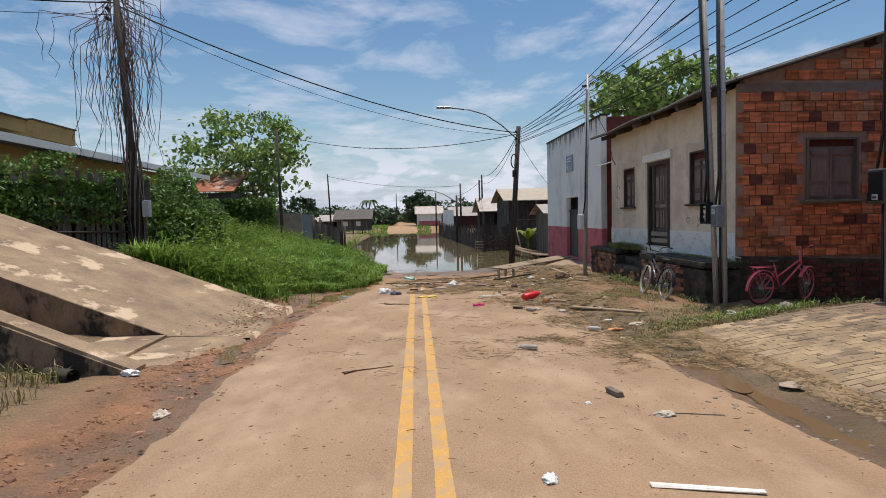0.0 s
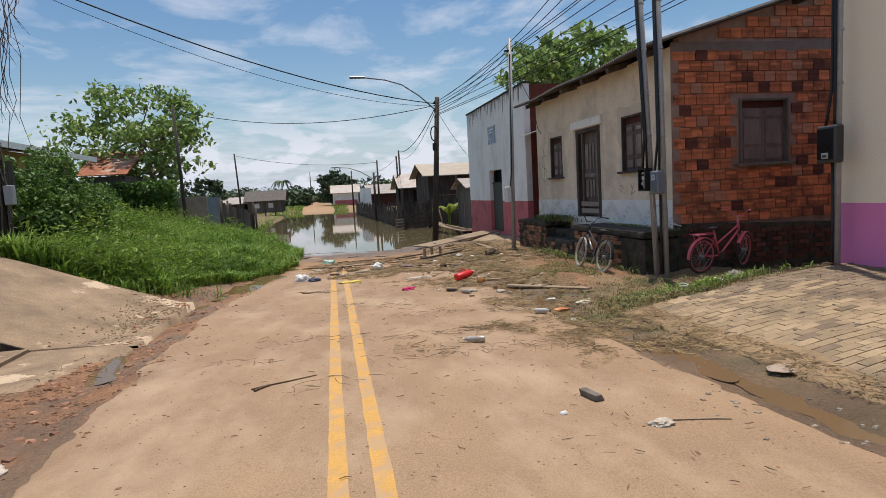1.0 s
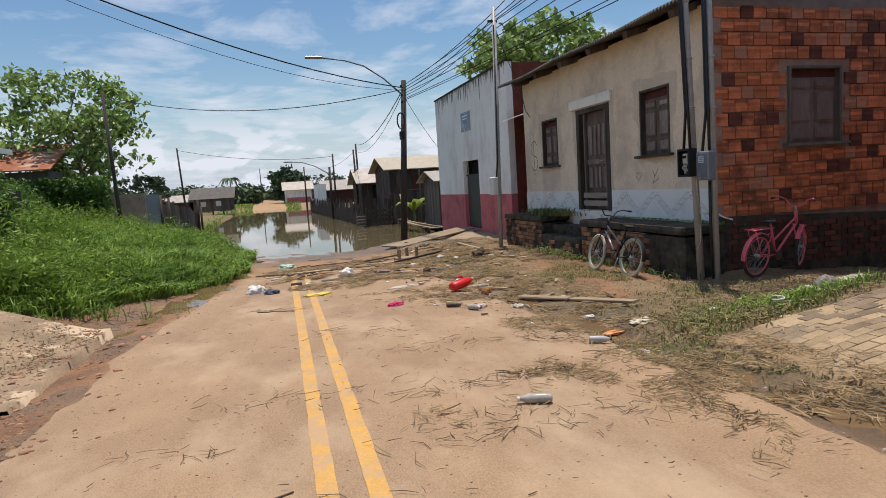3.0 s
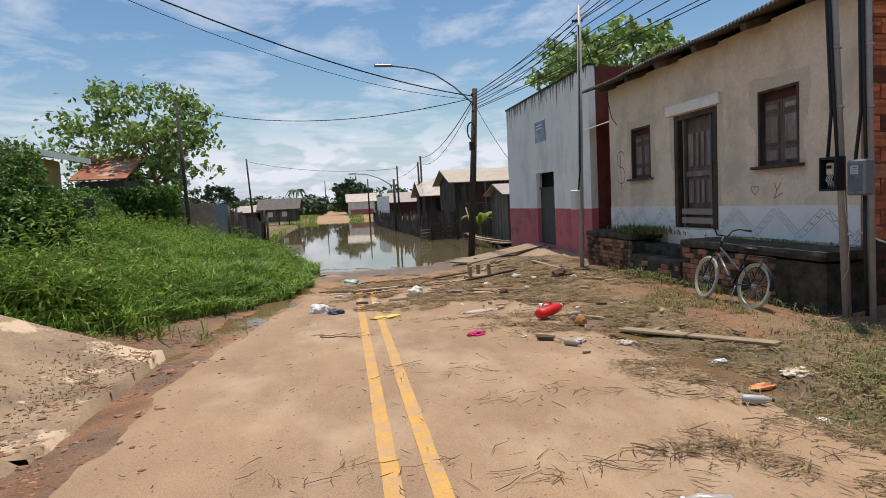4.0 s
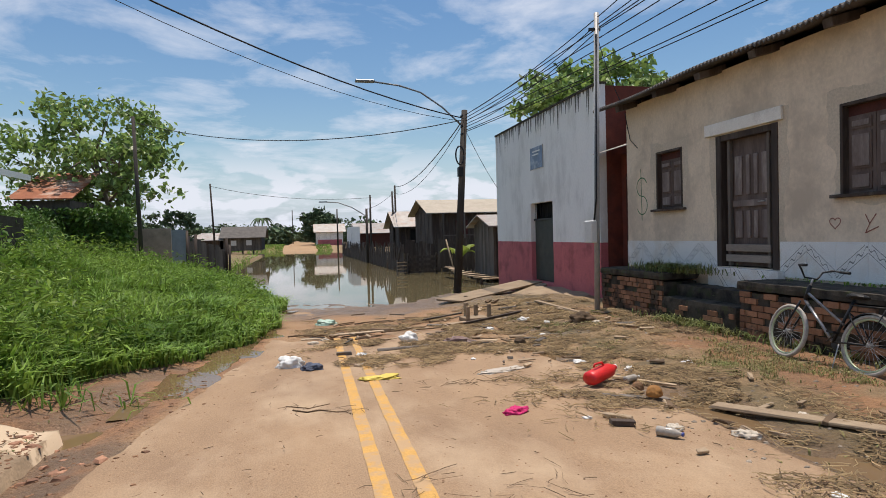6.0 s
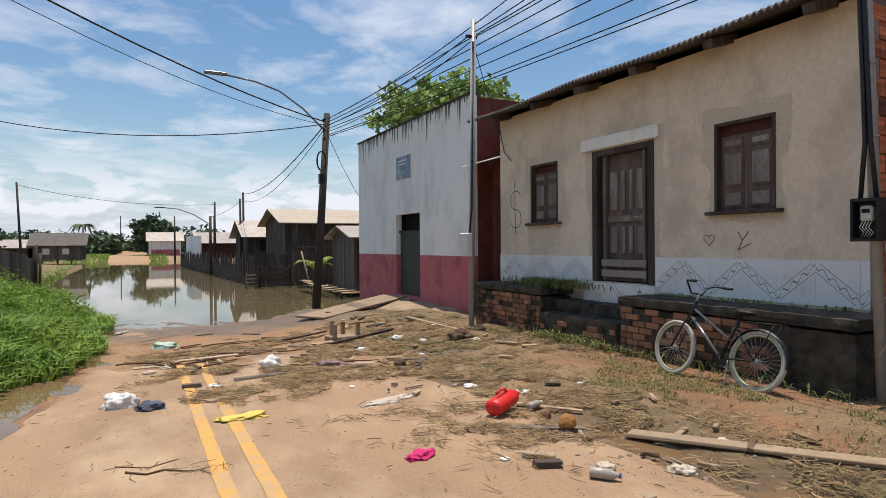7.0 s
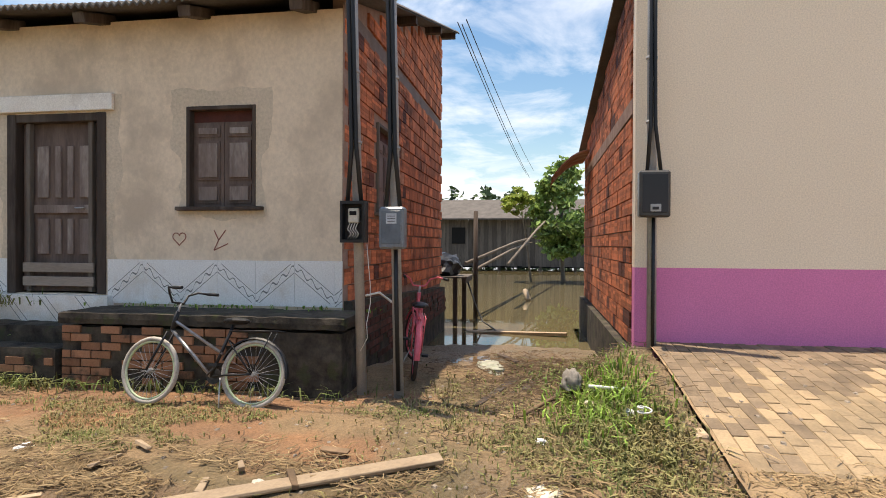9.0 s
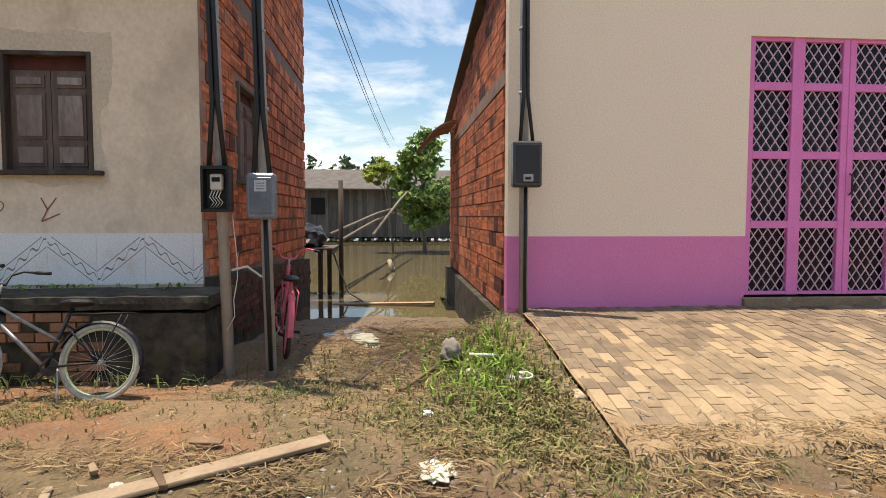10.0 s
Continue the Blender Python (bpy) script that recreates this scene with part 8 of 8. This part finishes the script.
for k in range(120):
    x, y = rg.uniform(-0.3, 5.2), rg.triangular(15.0, 22.0, 18.0)
    if k % 3 == 0:
        x, y = rg.uniform(2.0, 4.2), rg.uniform(10.5, 16)
    ln, a = rg.uniform(0.10, 0.48), rg.uniform(0, math.tau)
    w = rg.uniform(0.025, 0.10)
    if k % 3 == 0:
        ln, w = ln * 0.6, w * 0.6
    board("wood_scrap", (x - ln / 2 * math.cos(a), y - ln / 2 * math.sin(a)), (x + ln / 2 * math.cos(a), y + ln / 2 * math.sin(a)), w, rg.uniform(0.015, 0.045), rg.choice((M_WOODGREY, M_PLANK, M_TWIG, M_PLANK)), "broken piece of wood washed up on the mud", "wood", z=rg.uniform(0.0, 0.02), roll=rg.uniform(-20, 20))
for k in range(44):
    x, y = rg.uniform(-0.3, 4.8), rg.triangular(15.0, 21.5, 18.0)
    a, ln = rg.uniform(-0.5, 0.5), rg.uniform(0.4, 1.1)
    bm = bmesh.new()
    pts = [(x + (i / 4 - 0.5) * ln * math.cos(a) + rg.gauss(0, 0.03), y + (i / 4 - 0.5) * ln * math.sin(a) + rg.gauss(0, 0.04)) for i in range(5)]
    tube(bm, [(px_, py_, gz_(px_, py_) + 0.02) for px_, py_ in pts], [0.014, 0.013, 0.011, 0.009, 0.004], 5)
    solid("branch", bm, M_TWIG, "bent dead branch among the flood litter", "branch")


# ---- bricks and pavers, piece by piece ----
def brick_mesh(name, L, D, H, material, ribs=0):
    """One brick centred on its face, its face towards -y; with shallow grooves where it is a hollow brick."""
    bm = bmesh.new()
    if ribs:
        h = H / ribs
        for k in range(ribs):
            box(bm, -L / 2, L / 2, 0, D, -H / 2 + k * h + (0.0022 if k else 0), -H / 2 + (k + 1) * h - (0.0022 if k < ribs - 1 else 0))
        box(bm, -L / 2 + 0.001, L / 2 - 0.001, 0.004, D - 0.001, -H / 2 + 0.001, H / 2 - 0.001)
    else:
        box(bm, -L / 2, L / 2, 0, D, -H / 2, H / 2)
        bmesh.ops.bevel(bm, geom=list(bm.edges), offset=0.004, segments=1, affect="EDGES")
    return finish(bm, name, material)


M_BRICK_DARK = mat("overburnt_brick", (0.16, 0.05, 0.032), (0.10, 0.036, 0.026), 5, 45, 0.9, 0.4, rand=0.3)
M_BRICK_PALE = mat("pale_mortar_smeared_brick", (0.52, 0.27, 0.17), (0.46, 0.17, 0.09), 6, 45, 0.9, 0.4, rand=0.25)
B_L, B_H = 0.245, 0.205
shapes = [brick_mesh("brick", B_L - 0.016, 0.034, B_H - 0.022, m_, 4) for m_ in (M_BRICK, M_BRICK, M_BRICK, M_BRICK_DARK, M_BRICK_PALE)]
rg = random.Random(40)


def joined(name, items, parent, material):
    """Bricks past the nearest ones, as one mesh of separate pieces."""
    v, f = [], []
    for (c, ax, L, D, H) in items:
        o = len(v)
        for sx in (-1, 1):
            for d in (0, 1):
                for sz in (-1, 1):
                    v.append((c[0] + sx * L / 2, c[1] + ax * d * D, c[2] + sz * H / 2))
        f += [tuple(o + i for i in q) for q in ((0, 1, 3, 2), (4, 6, 7, 5), (0, 4, 5, 1), (2, 3, 7, 6), (0, 2, 6, 4), (1, 5, 7, 3))]
    ob = raw(name, v, f, material, parent=parent)
    ob["kind"] = "stuff"
    me = ob.data
    bm = bmesh.new()
    bm.from_mesh(me)
    bmesh.ops.recalc_face_normals(bm, faces=bm.faces)
    bm.to_mesh(me)
    bm.free()
    return ob


rest, count = [], 0
row = 0
z = 0.92 - 3 * B_H
while z < 7:
    x = HX + 0.03 + (B_L / 2 if row % 2 else 0)
    while x < HBACK:
        xc = x + B_L / 2
        top = roof_z(xc) - 0.05
        ok = z + B_H / 2 < top and not (BW[0] - 0.1 < xc < BW[1] + 0.1 and BW[2] - 0.13 < z < BW[3] + 0.08) and not (4.02 < z < 4.28)
        ok = ok and z > 0.93 - 0.045 * (xc - HX)
        if ok:
            if xc < 9.9 and count < 300:
                b = new("brick", shapes[min(4, int(rg.choices((0, 1, 2, 3, 4), (3, 3, 3, 1.1, 1.3))[0]))])
                b.parent = house
                b.matrix_basis = pose(xc, HY0 - 0.004 + rg.uniform(-0.004, 0.003), z + rg.uniform(-0.004, 0.004), 0, rg.gauss(0, 0.35), 0)
                count += 1
            else:
                rest.append(((xc, HY0 - 0.004 + rg.uniform(-0.004, 0.003), z), 1, B_L - 0.016, 0.034, B_H - 0.026))
        x += B_L
    z += B_H
    row += 1
joined("far_bricks", rest, house, M_BRICK)
# old dark bricks of the footing
foot = []
z = 0.0
row = 0
while z < 0.72:
    x = HX + 0.1 + (0.12 if row % 2 else 0)
    while x < HBACK:
        if z < 0.74 - 0.045 * (x - HX) and rg.random() < 0.8:
            foot.append(((x + 0.12, HY0 - 0.113, z + 0.05), 1, 0.225, 0.03, 0.075))
        x += 0.245
    z += 0.095
    row += 1
joined("footing_bricks", foot, house, mat("damp_old_brick", (0.17, 0.06, 0.04), (0.09, 0.04, 0.03), 5, 45, 0.95, 0.4, stain=(0.035, 0.03, 0.02), stain_scale=2.0, stain_amt=0.8, rand=0.4))

# ribbed hollow bricks on the alley side of the cream building
ribbed = brick_mesh("brick", 0.27, 0.036, 0.176, M_BRICK, 4)
ribbed_d = brick_mesh("brick", 0.27, 0.036, 0.176, M_BRICK_DARK, 4)
rest, count = [], 0
z, row = 0.42, 0
while z < 5:
    x = PX + 0.21 + (0.14 if row % 2 else 0)
    while x < PB - 0.15:
        if z + 0.1 < pink_top(x + 0.14) - 0.02 and not (3.05 < z < 3.2):
            if x < 11.0 and count < 300:
                b = new("brick", ribbed_d if rg.random() < 0.12 else ribbed)
                b.parent = pink
                b.matrix_basis = pose(x + 0.14, PY + 0.004 + rg.uniform(-0.004, 0.004), z, 0, rg.gauss(0, 0.3), 180)
                count += 1
            else:
                rest.append(((x + 0.14, PY + 0.004, z), -1, 0.27, 0.036, 0.176))
        x += 0.285
    z += 0.192
    row += 1
joined("far_bricks", rest, pink, M_BRICK)
boxpart("ring_beam", pink, M_MORTAR, PX + 0.2, PB - 0.1, PY - 0.03, PY + 0.006, 3.03, 3.21)

# pavers in running bond, each a little uneven
pv = brick_mesh("paver", 0.217, 0.05, 0.108, M_PAVER)
pvd = brick_mesh("paver", 0.217, 0.05, 0.108, mat("damp_paver", (0.26, 0.19, 0.12), (0.16, 0.118, 0.078), 4, 50, 0.9, 0.3, rand=0.25))
cells = []
PL, PW_ = 0.222, 0.113
r_ = 0
y = 8.10
while y > -8.5:
    x = 6.98 + (PL / 2 if r_ % 2 else 0)
    while x - PL > 3.58:
        if x < 6.99:
            cells.append((x - PL / 2, y - PW_ / 2))
        x -= PL
    y -= PW_
    r_ += 1
near_, far_ = [], []
for (x, y) in cells:
    (near_ if (5.9 < y and len(near_) < 300) else far_).append((x, y))


def damp(x, y):
    return fbm(x * 0.6, y, 1.1, 30.0) * 0.8 + 1.0 * smooth(4.2, 6.1, x) + 0.7 * noise.noise(Vector((x * 31, y * 47, 0.5))) > 0.55


for (x, y) in near_:
    z = paver_z(x, y)
    dx = (paver_z(x + 0.05, y) - paver_z(x - 0.05, y)) / 0.1
    b = new("paver", pvd if damp(x, y) else pv)
    b.parent = pavement
    b.matrix_basis = pose(x, y, z + rg.uniform(-0.003, 0.003), 0, -math.degrees(math.atan(dx)) + rg.gauss(0, 0.8), rg.gauss(0, 0.7)) @ pose(0, 0, 0, -90, 0, 0)
for sel, mt, nm in ((False, M_PAVER, "far_pavers"), (True, MATS["damp_paver"], "damp_pavers")):
    v, f = [], []
    for (x, y) in far_:
        if damp(x, y) != sel:
            continue
        o = len(v)
        j = rg.uniform(-0.004, 0.004)
        for sx in (-1, 1):
            for sy in (-1, 1):
                xx, yy = x + sx * 0.1085, y + sy * 0.054
                v.append((xx, yy, paver_z(xx, yy) + j - 0.03))
                v.append((xx * 0.98 + x * 0.02, yy * 0.96 + y * 0.04, paver_z(xx, yy) + j))
        f += [tuple(o + i for i in q) for q in ((1, 5, 7, 3), (0, 1, 3, 2), (4, 6, 7, 5), (0, 4, 5, 1), (2, 3, 7, 6))]
    ob = raw(nm, v, f, mt, parent=pavement)
    ob["kind"] = "stuff"
